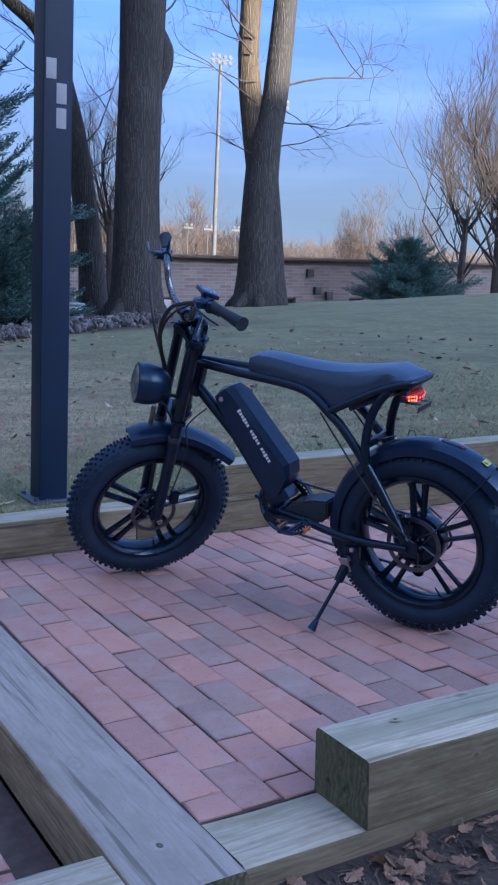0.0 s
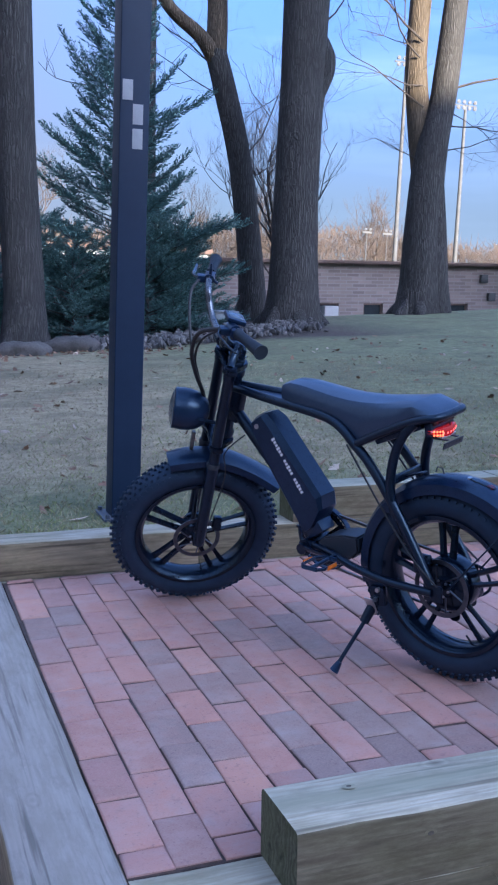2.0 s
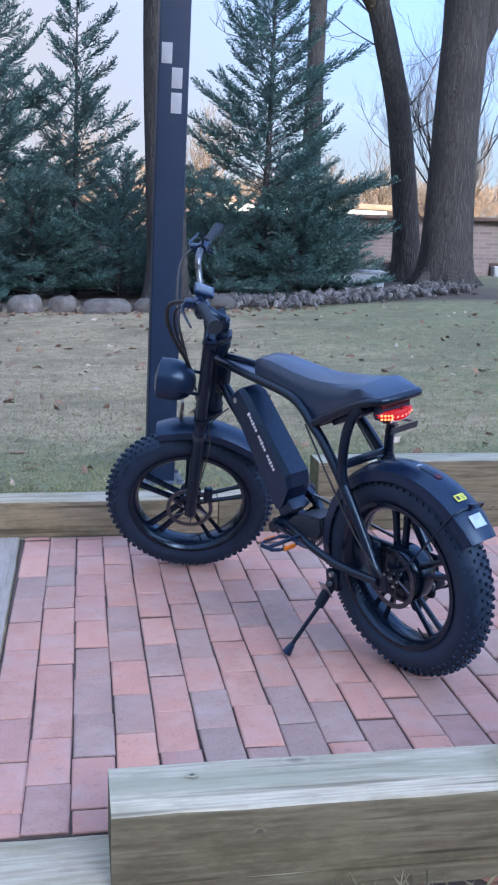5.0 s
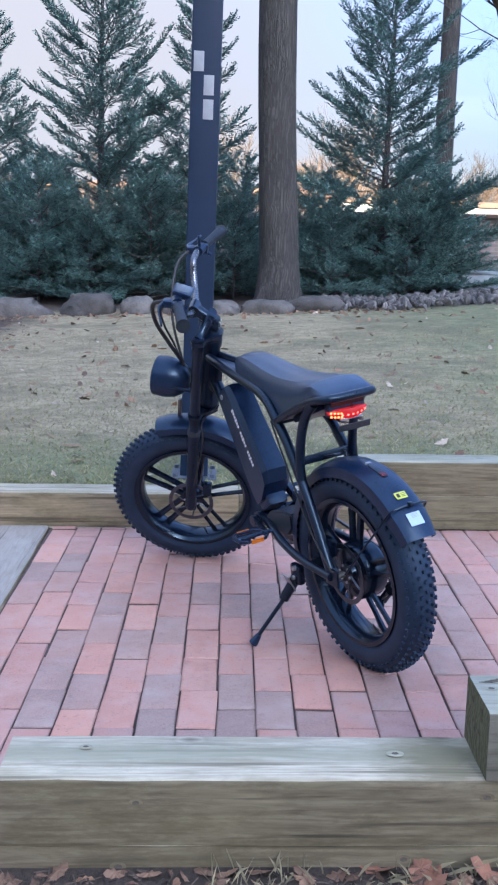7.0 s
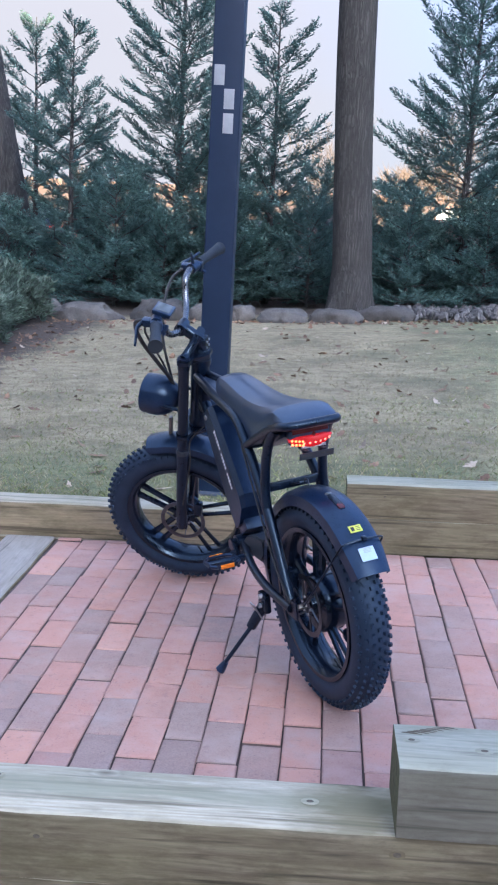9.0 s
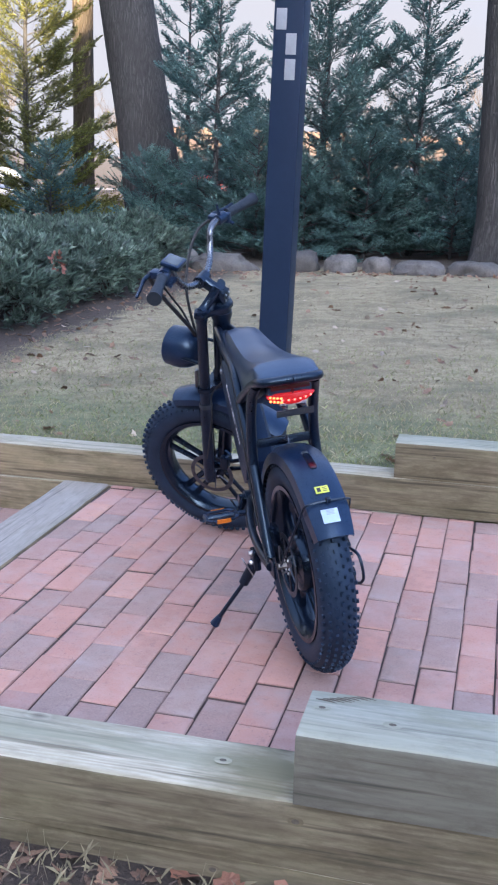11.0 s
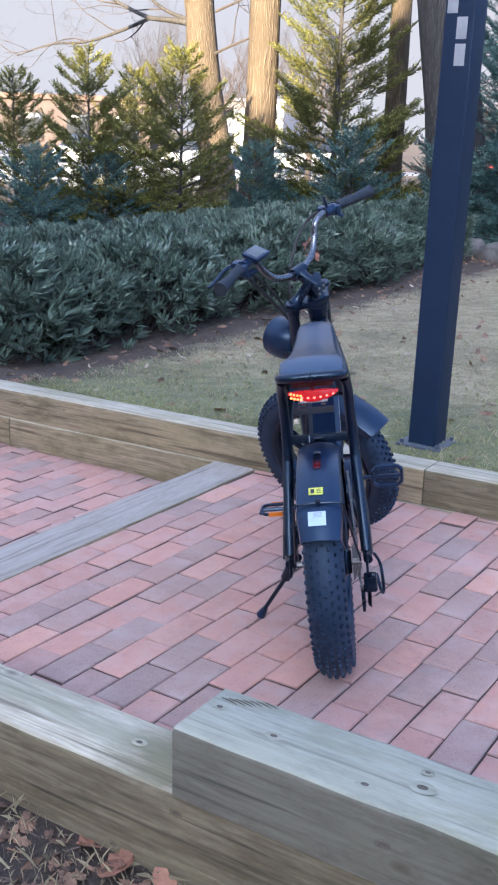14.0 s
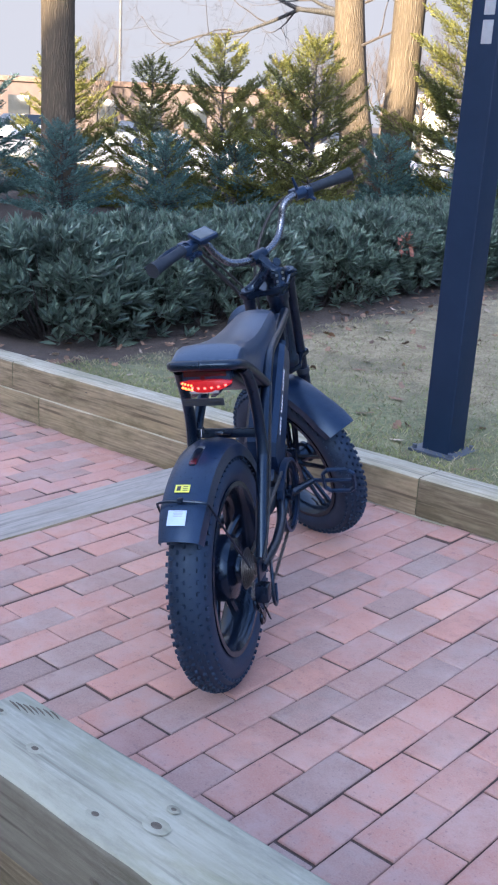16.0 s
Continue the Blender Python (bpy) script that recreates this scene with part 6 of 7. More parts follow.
def bicycle():
    bike = thing("electric_bicycle", "matt black fat-tyre electric bicycle on its kickstand", "bicycle", BIKE_M)

    # frame
    for s in (1, -1):
        top = [(0.835, s * 0.02, 0.818), (0.64, s * 0.045, 0.796), (0.47, s * 0.062, 0.777), (0.4, s * 0.07, 0.764), (0.352, s * 0.076, 0.742), (0.305, s * 0.081, 0.7), (0.25, s * 0.086, 0.648), (0.15, s * 0.093, 0.507), (0.05, s * 0.101, 0.325)]
        bm = bmesh.new()
        tube(bm, bezier(top, 6), 0.0145, 12)
        part("frame_tube", bm, BLACK_PAINT, bike, "curved black top tube and stay")
        rail = [(0.297, s * 0.084, 0.705), (0.23, s * 0.085, 0.737), (0.13, s * 0.085, 0.78), (0.07, s * 0.083, 0.799), (0.042, s * 0.074, 0.803), (0.03, s * 0.05, 0.805), (0.026, 0, 0.806)]
        bm = bmesh.new()
        tube(bm, bezier(rail, 6), 0.012, 10)
        part("seat_rail", bm, BLACK_PAINT, bike)
        arch = [(0.098, s * 0.08, 0.784), (0.128, s * 0.085, 0.754), (0.157, s * 0.087, 0.704), (0.175, s * 0.088, 0.645), (0.181, s * 0.09, 0.59), (0.174, s * 0.091, 0.54), (0.16, s * 0.092, 0.505)]
        bm = bmesh.new()
        tube(bm, bezier(arch, 6), 0.014, 10)
        part("rear_arch", bm, BLACK_PAINT, bike, "curved black tube under the seat")
        chain = [(0.52, s * 0.035, 0.335), (0.42, s * 0.066, 0.332), (0.33, s * 0.085, 0.316), (0.2, s * 0.098, 0.303), (HX, s * 0.103, 0.303)]
        bm = bmesh.new()
        tube(bm, bezier(chain, 6), 0.0125, 10)
        part("chainstay", bm, BLACK_PAINT, bike)
        bm = bmesh.new()
        box(bm, (0.06, 0.007, 0.05), (HX, s * 0.1, 0.302), 0.003)
        part("dropout", bm, BLACK_PAINT, bike)
    bm = bmesh.new()
    box(bm, (0.014, 0.166, 0.024), (0.188, 0, 0.604), 0.004)
    box(bm, (0.07, 0.024, 0.005), (0.155, 0, 0.611), 0.002, Matrix.Rotation(radians(18), 4, "Y"))
    part("cross_tube", bm, BLACK_PAINT, bike, "flat black cross bar over the mudguard")
    bm = bmesh.new()
    tube(bm, [(0.3, -0.08, 0.7), (0.3, 0.08, 0.7)], 0.009, 8)
    part("cross_tube", bm, BLACK_PAINT, bike)
    bm = bmesh.new()
    box(bm, (0.19, 0.062, 0.006), (0.735, 0, 0.803), 0.002, Matrix.Rotation(radians(-6), 4, "Y"))
    part("top_plate", bm, VINYL, bike, "flat plate between the top tubes")
    bm = bmesh.new()
    tube(bm, [(0.85, 0, 0.735), (0.7, 0, 0.57), (0.59, 0, 0.4), (0.55, 0, 0.32)], 0.019, 14)
    part("down_tube", bm, BLACK_PAINT, bike)
    bm = bmesh.new()
    lathe(bm, [(0.0, -0.05), (0.026, -0.05), (0.026, 0.05), (0.0, 0.05)], 20, "Y", at=(0.55, 0, 0.325))
    part("bottom_bracket", bm, BLACK_PAINT, bike)
    bm = bmesh.new()
    head = Matrix.Translation((FORK_X, 0, FORK_Z)) @ Matrix.Rotation(radians(-FORK_RAKE), 4, "Y")
    lathe(bm, [(0.0, -0.305), (0.034, -0.305), (0.036, -0.285), (0.03, -0.275), (0.03, -0.085), (0.035, -0.075), (0.035, -0.055), (0.0, -0.055)], 28, "Z")
    bmesh.ops.transform(bm, matrix=head, verts=bm.verts[:])
    part("head_tube", bm, BLACK_PAINT, bike)
    bm = bmesh.new()
    box(bm, (0.05, 0.034, 0.12), (0.845, 0, 0.755), 0.01, Matrix.Rotation(radians(-19), 4, "Y"))
    part("gusset", bm, BLACK_PAINT, bike)

    # battery
    ax = Vector((0.235, 0, 0.36)).normalized()
    angle = math.atan2(ax.x, ax.z)
    bmat = Matrix.Translation((0.617, 0, 0.558)) @ Matrix.Rotation(angle, 4, "Y")
    bm = bmesh.new()
    sections = [(0.207, 0.004, -0.004, -0.02, 0.03), (0.198, 0.026, -0.026, -0.04, 0.044), (0.165, 0.034, -0.034, -0.056, 0.047), (0.04, 0.039, -0.047, -0.068, 0.047),
                (-0.12, 0.044, -0.065, -0.083, 0.047), (-0.157, 0.046, -0.052, -0.06, 0.046), (-0.189, 0.046, 0.012, -0.002, 0.044)]
    rings = [[bm.verts.new(q) for q in ((front, -yh, z), (front, yh, z), (edge, yh, z), (rear, yh - 0.013, z), (rear, 0.013 - yh, z), (edge, -yh, z))] for z, front, edge, rear, yh in sections]
    for a, b in zip(rings, rings[1:]):
        for k in range(6):
            bm.faces.new((a[k], a[(k + 1) % 6], b[(k + 1) % 6], b[k]))
    bm.faces.new(rings[0])
    bm.faces.new(rings[-1][::-1])
    bmesh.ops.bevel(bm, geom=[e for e in bm.edges if len(e.link_faces) == 2 and e.calc_face_angle() > 0.35], offset=0.0035, segments=2, affect="EDGES", clamp_overlap=True)
    bat = part("battery", bm, PLASTIC, bike, "black battery case with white mark along side", bmat, smooth=24)
    for s in (1, -1):
        bm = bmesh.new()
        bars(bm, 18, 0.0112, 0.0155, (6, 12))
        mm = Matrix.Translation((-0.03, s * 0.0473, 0.112)) @ Matrix.Rotation(radians(90), 4, "Y") @ Matrix.Rotation(radians(-90 * s), 4, "X")
        part("brand_bar", bm, LETTER_WHITE, bat, "white mark of small bars", mm)
    bm = bmesh.new()
    lathe(bm, [(0.0, 0.046), (0.008, 0.046), (0.009, 0.041)], 16, "Y", at=(0.008, 0.003, 0.178))
    part("lock", bm, ALLOY, bat)
    bm = bmesh.new()
    box(bm, (0.07, 0.07, 0.045), (0.525, 0, 0.385), 0.01, Matrix.Rotation(radians(34), 4, "Y"))
    part("battery_dock", bm, PLASTIC, bike)
    bm = bmesh.new()
    side = [(0.342, 0.394), (0.4, 0.392), (0.475, 0.372), (0.505, 0.345), (0.455, 0.318), (0.372, 0.316), (0.34, 0.345)]
    a, b = ([bm.verts.new((x, y, z)) for x, z in side] for y in (-0.046, 0.046))
    bm.faces.new(a[::-1])
    bm.faces.new(b)
    for k in range(len(side)):
        bm.faces.new((a[k], a[(k + 1) % len(side)], b[(k + 1) % len(side)], b[k]))
    bmesh.ops.bevel(bm, geom=bm.edges[:], offset=0.006, segments=2, affect="EDGES", clamp_overlap=True)
    part("controller_case", bm, MOTOR_GREY, bike, "blue-grey moulded controller case")

    # seat
    bm = bmesh.new()
    stations = [(0.616, 0.026, 0.828, 0.80, 0.012), (0.607, 0.043, 0.851, 0.792, 0.014), (0.57, 0.054, 0.862, 0.786, 0.017), (0.525, 0.057, 0.86, 0.782, 0.02), (0.48, 0.06, 0.854, 0.776, 0.025), (0.40, 0.066, 0.842, 0.757, 0.03), (0.34, 0.07, 0.836, 0.728, 0.031),
                (0.29, 0.074, 0.834, 0.702, 0.029), (0.235, 0.078, 0.835, 0.728, 0.026), (0.155, 0.082, 0.84, 0.766, 0.019), (0.108, 0.083, 0.844, 0.785, 0.013), (0.1, 0.083, 0.843, 0.788, 0.012), (0.058, 0.081, 0.826, 0.802, 0.008), (0.047, 0.077, 0.818, 0.804, 0.005), (0.042, 0.071, 0.811, 0.804, 0.003)]
    rings = []
    for x, w, zt, zb, fall in stations:
        rings.append([bm.verts.new(q) for q in ((x, w, zb), (x, w * 1.02, zb + (zt - fall - zb) * 0.55), (x, w * 0.965, zt - fall), (x, w * 0.8, zt - 0.35 * fall), (x, w * 0.4, zt - 0.06 * fall), (x, 0, zt),
                                               (x, -w * 0.4, zt - 0.06 * fall), (x, -w * 0.8, zt - 0.35 * fall), (x, -w * 0.965, zt - fall), (x, -w * 1.02, zb + (zt - fall - zb) * 0.55), (x, -w, zb))])
    for a, b in zip(rings, rings[1:]):
        for j in range(11):
            bm.faces.new((a[j], a[(j + 1) % 11], b[(j + 1) % 11], b[j]))
    bm.faces.new(rings[0])
    bm.faces.new(rings[-1][::-1])
    part("seat", bm, VINYL, bike, "long dished black vinyl seat with sloping rear face", smooth=34)
    bm = bmesh.new()
    box(bm, (0.17, 0.12, 0.02), (0.17, 0, 0.742), 0.006, Matrix.Rotation(radians(22), 4, "Y"))
    part("seat_pan", bm, PLASTIC, bike)

    # tail light and bracket
    bm = bmesh.new()
    box(bm, (0.026, 0.12, 0.042), (0.004, 0, 0.78), 0.01)
    tl = part("tail_light", bm, PLASTIC, bike, "lit red tail light under the seat", Matrix.Translation((0.065, 0, -0.015)))
    bm = bmesh.new()
    for y0 in (0.0,):
        rings = []
        for k in range(17):
            y = -0.064 + 0.128 * k / 16
            u = abs(y) / 0.064
            hh, xx = 0.003 + 0.0125 * (1 - u ** 2.6), -0.032 + 0.022 * u * u
            zc = 0.7685 + 0.006 * u * u
            rings.append([bm.verts.new(q) for q in ((xx + 0.014, y, zc - hh), (xx + 0.003, y, zc - hh * 0.85), (xx, y, zc), (xx + 0.003, y, zc + hh * 0.85), (xx + 0.014, y, zc + hh))])
        for a, b in zip(rings, rings[1:]):
            for j in range(4):
                bm.faces.new((a[j], a[j + 1], b[j + 1], b[j]))
    part("lens", bm, TAIL_RED, tl, "glowing red lens")
    spots = [(-0.05 + 0.0155 * k, 0.0, DIODE) for k in range(6)] + [(0.03 + 0.0085 * k, dz, DIODE_AMBER) for k in range(4) for dz in (-0.0055, 0.0045)]
    for y, dz, lit in spots:
        bm = bmesh.new()
        bmesh.ops.create_icosphere(bm, subdivisions=1, radius=0.0036, matrix=Matrix.Translation((-0.0305 + 0.022 * (y / 0.064) ** 2, y, 0.766 + dz + 0.006 * (y / 0.064) ** 2)) @ Matrix.Diagonal((0.8, 1.2, 1, 1)))
        part("diode", bm, lit, tl, "bright red diode" if lit is DIODE else "bright amber diode")
    bm = bmesh.new()
    lathe(bm, [(0.0, 0.0), (0.007, 0.0)], 4, "X", at=(-0.0312, 0, 0.79))
    box(bm, (0.004, 0.105, 0.014), (-0.011, 0, 0.797), 0.0015)
    part("upper_strip", bm, RED_DARK, tl)
    bm = bmesh.new()
    box(bm, (0.003, 0.1, 0.019), (0.026, 0, 0.72), 0.001, Matrix.Rotation(radians(-18), 4, "Y"))
    for y in (-0.025, 0.025):
        box(bm, (0.05, 0.012, 0.003), (0.05, y, 0.733), 0.001)
    br = part("plate_bracket", bm, PLATE_GREY, bike, "grey slotted plate bracket")
    for y in (-0.035, -0.018, 0.022, 0.037):
        bm = bmesh.new()
        box(bm, (0.0016, 0.012, 0.005), (0.0242, y, 0.721), 0.0005, Matrix.Rotation(radians(-18), 4, "Y"))
        part("slot", bm, INK, br)
    bm = bmesh.new()
    box(bm, (0.003, 0.072, 0.007), (0.04, 0, 0.7405), 0.001)
    part("label_strip", bm, PLATE_PALE, br, "pale strip under the tail light")
    bm = bmesh.new()
    box(bm, (0.03, 0.07, 0.02), (0.075, 0, 0.745), 0.005)
    part("light_mount", bm, PLASTIC, bike)

    # wheels and guards
    rear_m = Matrix.Translation((HX, 0, RW))
    guard_m = Matrix.Translation((0.02, 0, RW))
    wheel("rear_wheel", bike, rear_m, True)
    bm = bmesh.new()
    fender(bm, 0.314, 0.056, radians(-8), radians(147), 36, 0.03, 0.003, 0.12)
    gd = part("rear_fender", bm, PLASTIC, bike, "black plastic rear mudguard with stickers", guard_m)
    for a, mt, w, h, nm, lab in ((124.7, YELLOW, 0.034, 0.02, "yellow_sticker", "yellow warning sticker"), (137.7, PALE_BLUE, 0.042, 0.034, "blue_sticker", "pale blue sticker")):
        m = Matrix.Rotation(-radians(a), 4, "Y") @ Matrix.Translation((0.3278, 0.004, 0)) @ Matrix.Rotation(radians(90), 4, "Y")
        bm = bmesh.new()
        box(bm, (h * 1.05, w, 0.0012), (0, 0, 0), 0.0004)
        st = part(nm, bm, mt, gd, lab, m)
        bm = bmesh.new()
        if nm == "yellow_sticker":
            box(bm, (0.012, 0.009, 0.0008), (0.0, 0.008, 0.001))
            for k in range(3):
                box(bm, (0.0015, 0.011, 0.0008), (-0.005 + 0.005 * k, -0.007, 0.001))
            part("ink_mark", bm, INK, st)
        else:
            for k in range(4):
                box(bm, (0.0014, 0.022 - 0.003 * (k % 2), 0.0006), (0.004 + 0.0035 * k, -0.002, 0.001))
            part("ink_mark", bm, WHITE_VINYL, st)
    bm = bmesh.new()
    loop = []
    for k in range(13):
        a = math.pi * k / 12
        y, h = 0.0585 * math.cos(a), 0.014 * math.sin(a)
        ang = radians(131)
        loop.append(((0.318 + h) * math.cos(ang), y, (0.318 + h) * math.sin(ang)))
    tube(bm, [(-0.02, 0.085, 0.02)] + loop + [(-0.02, -0.085, 0.02)], 0.0028, 6)
    box(bm, (0.014, 0.012, 0.012), (0.335 * math.cos(radians(131)), 0, 0.335 * math.sin(radians(131))), 0.003)
    part("fender_stay", bm, BLACK_PAINT, bike, "thin black wire stay", guard_m)
    for nm, a0, a1, wide, lift, mt, lab in (("fender_insert", 98.5, 112.0, 0.0095, 0.0012, BLACK_CAST, "glossy black insert"), ("reflector", 108.0, 111.5, 0.0085, 0.0022, RED_DARK, "small dark red reflector"), ("fender_bolt", 97.0, 98.6, 0.008, 0.0025, ALLOY, "bright fixing bolt")):
        bm = bmesh.new()
        rings = []
        for k in range(7):
            ang = radians(a0 + (a1 - a0) * k / 6)
            w = wide * (0.55 if k in (0, 6) else 1.0)
            rings.append([bm.verts.new((r * math.cos(ang), y, r * math.sin(ang))) for r, y in ((0.324, -w * 1.15), (0.327 + lift, -w), (0.3275 + lift, 0), (0.327 + lift, w), (0.324, w * 1.15))])
        for p0, p1 in zip(rings, rings[1:]):
            for j in range(4):
                bm.faces.new((p0[j], p0[j + 1], p1[j + 1], p1[j]))
        for end in (rings[0], rings[-1]):
            bm.faces.new(end)
        part(nm, bm, mt, gd, lab)
    bm = bmesh.new()
    tube(bm, [(0.045, 0.02, 0.632), (0.05, 0.02, 0.648), (0.066, 0.02, 0.65), (0.072, 0.02, 0.635)], 0.002, 6)
    part("fender_clip", bm, ROTOR, bike, "small bright clip")

    # front end, turned to the left
    fm = WHEEL_TURN @ HUB_F
    wheel("front_wheel", bike, fm, False)
    bm = bmesh.new()
    fender(bm, 0.318, 0.054, radians(58), radians(133), 26, 0.024, 0.003, 0.15, 0.024)
    part("front_fender", bm, PLASTIC, bike, "black plastic front mudguard", fm @ Matrix.Rotation(radians(-4), 4, "Y"))
    for s in (1, -1):
        bm = bmesh.new()
        lathe(bm, [(0.0, -0.02), (0.0205, -0.02), (0.0205, -0.06), (0.0178, -0.065), (0.0178, -0.38), (0.0, -0.38)], 18, "Z", at=(0.035, s * 0.083, 0))
        part("fork_stanchion", bm, BLACK_PAINT, bike, m=STEER)
        bm = bmesh.new()
        lathe(bm, [(0.0, -0.385), (0.0195, -0.385), (0.0205, -0.4), (0.02, -0.5), (0.0185, -0.682), (0.014, -0.702), (0.0, -0.705)], 18, "Z", at=(0.035, s * 0.083, 0))
        box(bm, (0.04, 0.014, 0.05), (0.035, s * 0.075, -0.685), 0.005)
        leg = part("fork_leg", bm, BLACK_PAINT, bike, m=STEER)
        bm = bmesh.new()
        lathe(bm, [(0.0, -0.37), (0.0215, -0.371), (0.0228, -0.376), (0.0225, -0.388), (0.0, -0.389)], 18, "Z", at=(0.035, s * 0.083, 0))
        part("fork_seal", bm, MOTOR_GREY, leg, "grey seal ring")
        bm = bmesh.new()
        tube(bm, bezier([(0.035, s * 0.083, -0.026), (0.03, s * 0.062, -0.018), (0.017, s * 0.038, 0.006), (0.004, s * 0.02, 0.035)], 5), 0.0155, 10, squash=0.75)
        part("crown_arm", bm, BLACK_CAST, bike, "curved black arm of the fork crown", STEER)
    bm = bmesh.new()
    for u in (-0.035, -0.315):
        prof = [(-0.035, 0.022), (-0.035, -0.022), (0.01, -0.07), (0.015, -0.105), (0.05, -0.108), (0.06, -0.08), (0.045, -0.03), (0.045, 0.03), (0.06, 0.08), (0.05, 0.108), (0.015, 0.105), (0.01, 0.07)]
        a = [bm.verts.new((x, y, u - 0.009)) for x, y in prof]
        b = [bm.verts.new((x, y, u + 0.009)) for x, y in prof]
        bm.faces.new(a[::-1])
        bm.faces.new(b)
        for k in range(len(prof)):
            bm.faces.new((a[k], a[(k + 1) % len(prof)], b[(k + 1) % len(prof)], b[k]))
    bmesh.ops.bevel(bm, geom=bm.edges[:], offset=0.003, segments=2, affect="EDGES", clamp_overlap=True)
    part("fork_crown", bm, BLACK_CAST, bike, "black triple clamp", STEER)
    bm = bmesh.new()
    lathe(bm, [(0.0, -0.055), (0.032, -0.055), (0.028, -0.02), (0.024, -0.015), (0.024, 0.02), (0.02, 0.026), (0.0, 0.026)], 24, "Z")
    part("headset", bm, BLACK_CAST, bike, m=STEER)
    bm = bmesh.new()
    box(bm, (0.045, 0.05, 0.042), (0, 0, 0.0), 0.008)
    tube(bm, [(-0.012, 0, 0.002), (0.0, 0, 0.008), (0.03, 0, 0.026), (0.062, 0, 0.045)], [0.019, 0.023, 0.0195, 0.02], 16)
    tube(bm, [(0.064, -0.028, 0.046), (0.064, 0.028, 0.046)], 0.0205, 16)
    st = part("stem", bm, BLACK_CAST, bike, m=STEER)
    bm = bmesh.new()
    for y in (-0.012, 0.012):
        for z in (-0.01, 0.01):
            lathe(bm, [(0.0, -0.0265), (0.004, -0.0265), (0.004, -0.02)], 8, "X", at=(0, y, z))
    part("stem_bolt", bm, ALLOY, st)

    half = [(0.064, 0.0, 0.046), (0.068, 0.05, 0.049), (0.078, 0.1, 0.066), (0.09, 0.135, 0.105), (0.096, 0.155, 0.142), (0.094, 0.185, 0.16), (0.082, 0.235, 0.166), (0.038, 0.395, 0.172)]
    bm = bmesh.new()
    tube(bm, bezier(mirror_y(half)[::-1], 5) + bezier(half, 5)[1:], 0.0112, 12)
    bar = part("handlebar", bm, BAR_BLACK, bike, "high-rise glossy dark grey handlebar", STEER)
    for s in (1, -1):
        a, b = Vector((0.076, s * 0.258, 0.167)), Vector((0.036, s * 0.396, 0.172))
        bm = bmesh.new()
        pts, rr = [], []
        for k in range(25):
            pts.append(a.lerp(b, k / 24))
            rr.append(0.0148 + (0.001 if k % 2 else 0.0) + (0.002 if k in (0, 24) else 0) + 0.0055 * max(0.0, (k - 8) / 16) ** 1.5)
        tube(bm, pts, rr, 14)
        part("grip", bm, GRIP_RUBBER, bar, "ribbed dark grey grip")
        bm = bmesh.new()
        tube(bm, [(0.09, s * 0.205, 0.163), (0.081, s * 0.238, 0.166)], 0.018, 14)
        box(bm, (0.04, 0.032, 0.024), (0.108, s * 0.224, 0.16), 0.007)
        part("lever_clamp", bm, PLASTIC, bar)
        bm = bmesh.new()
        tube(bm, bezier([(0.122, s * 0.222, 0.16), (0.132, s * 0.262, 0.157), (0.118, s * 0.32, 0.153), (0.104, s * 0.375, 0.155)], 5), [0.0075 - 0.0002 * k for k in range(16)], 8, squash=0.6)
        part("brake_lever", bm, BLACK_CAST, bar, "black brake lever")
        bm = bmesh.new()
        box(bm, (0.036, 0.026, 0.034), (0.078, s * 0.246, 0.16), 0.007)
        tube(bm, [(0.07, s * 0.246, 0.15), (0.05, s * 0.25, 0.138)], 0.006, 8)
        part("switch_pod", bm, PLASTIC, bar)
    bm = bmesh.new()
    tube(bm, [(0.086, -0.212, 0.18), (0.088, -0.208, 0.202), (0.09, -0.203, 0.22)], [0.006, 0.005, 0.003], 8)
    part("thumb_lever", bm, PLASTIC, bar)
    bm = bmesh.new()
    dm = Matrix.Rotation(radians(-12), 4, "Y")
    box(bm, (0.06, 0.068, 0.014), (0, 0, 0), 0.005)
    box(bm, (0.03, 0.02, 0.02), (0.0, 0.0, -0.014), 0.004)
    disp = part("display", bm, PLASTIC, bike, "handlebar display with grey screen", STEER @ Matrix.Translation((0.074, 0.178, 0.184)) @ dm)
    bm = bmesh.new()
    box(bm, (0.046, 0.052, 0.0012), (0.0, 0.0, 0.0074), 0.0004)
    part("screen", bm, SCREEN, disp, "pale grey screen")
    bm = bmesh.new()
    for k in range(8):
        box(bm, (0.02, 0.004, 0.012), (0.06, 0.21 + 0.006 * k, 0.146), 0.0015)
    part("bell_ribs", bm, PLASTIC, bar)

    # head lamp
    bm = bmesh.new()
    prof = [(0.0, -0.08), (0.018, -0.078), (0.035, -0.071), (0.05, -0.058), (0.062, -0.038), (0.069, -0.012), (0.0705, 0.012), (0.068, 0.03), (0.069, 0.034), (0.068, 0.041), (0.061, 0.043)]
    lathe(bm, [(r, h) for r, h in prof], 40, "X")
    hl = part("headlight", bm, PLASTIC, bike, "round black headlight", STEER @ Matrix.Translation((0.143, 0.012, -0.213)) @ Matrix.Rotation(radians(-8), 4, "Z"))
    bm = bmesh.new()
    lathe(bm, [(0.062, 0.042), (0.045, 0.049), (0.022, 0.0535), (0.0, 0.055)], 40, "X")
    part("lens", bm, LENS_CLEAR, hl, "clear headlight lens")
    for s in (1, -1):
        bm = bmesh.new()
        tube(bm, [(0.04, s * 0.078, -0.225), (0.12, s * 0.074, -0.215), (0.145, s * 0.066, -0.213)], 0.006, 6)
        part("lamp_arm", bm, BLACK_PAINT, bike, m=STEER)
    bm = bmesh.new()
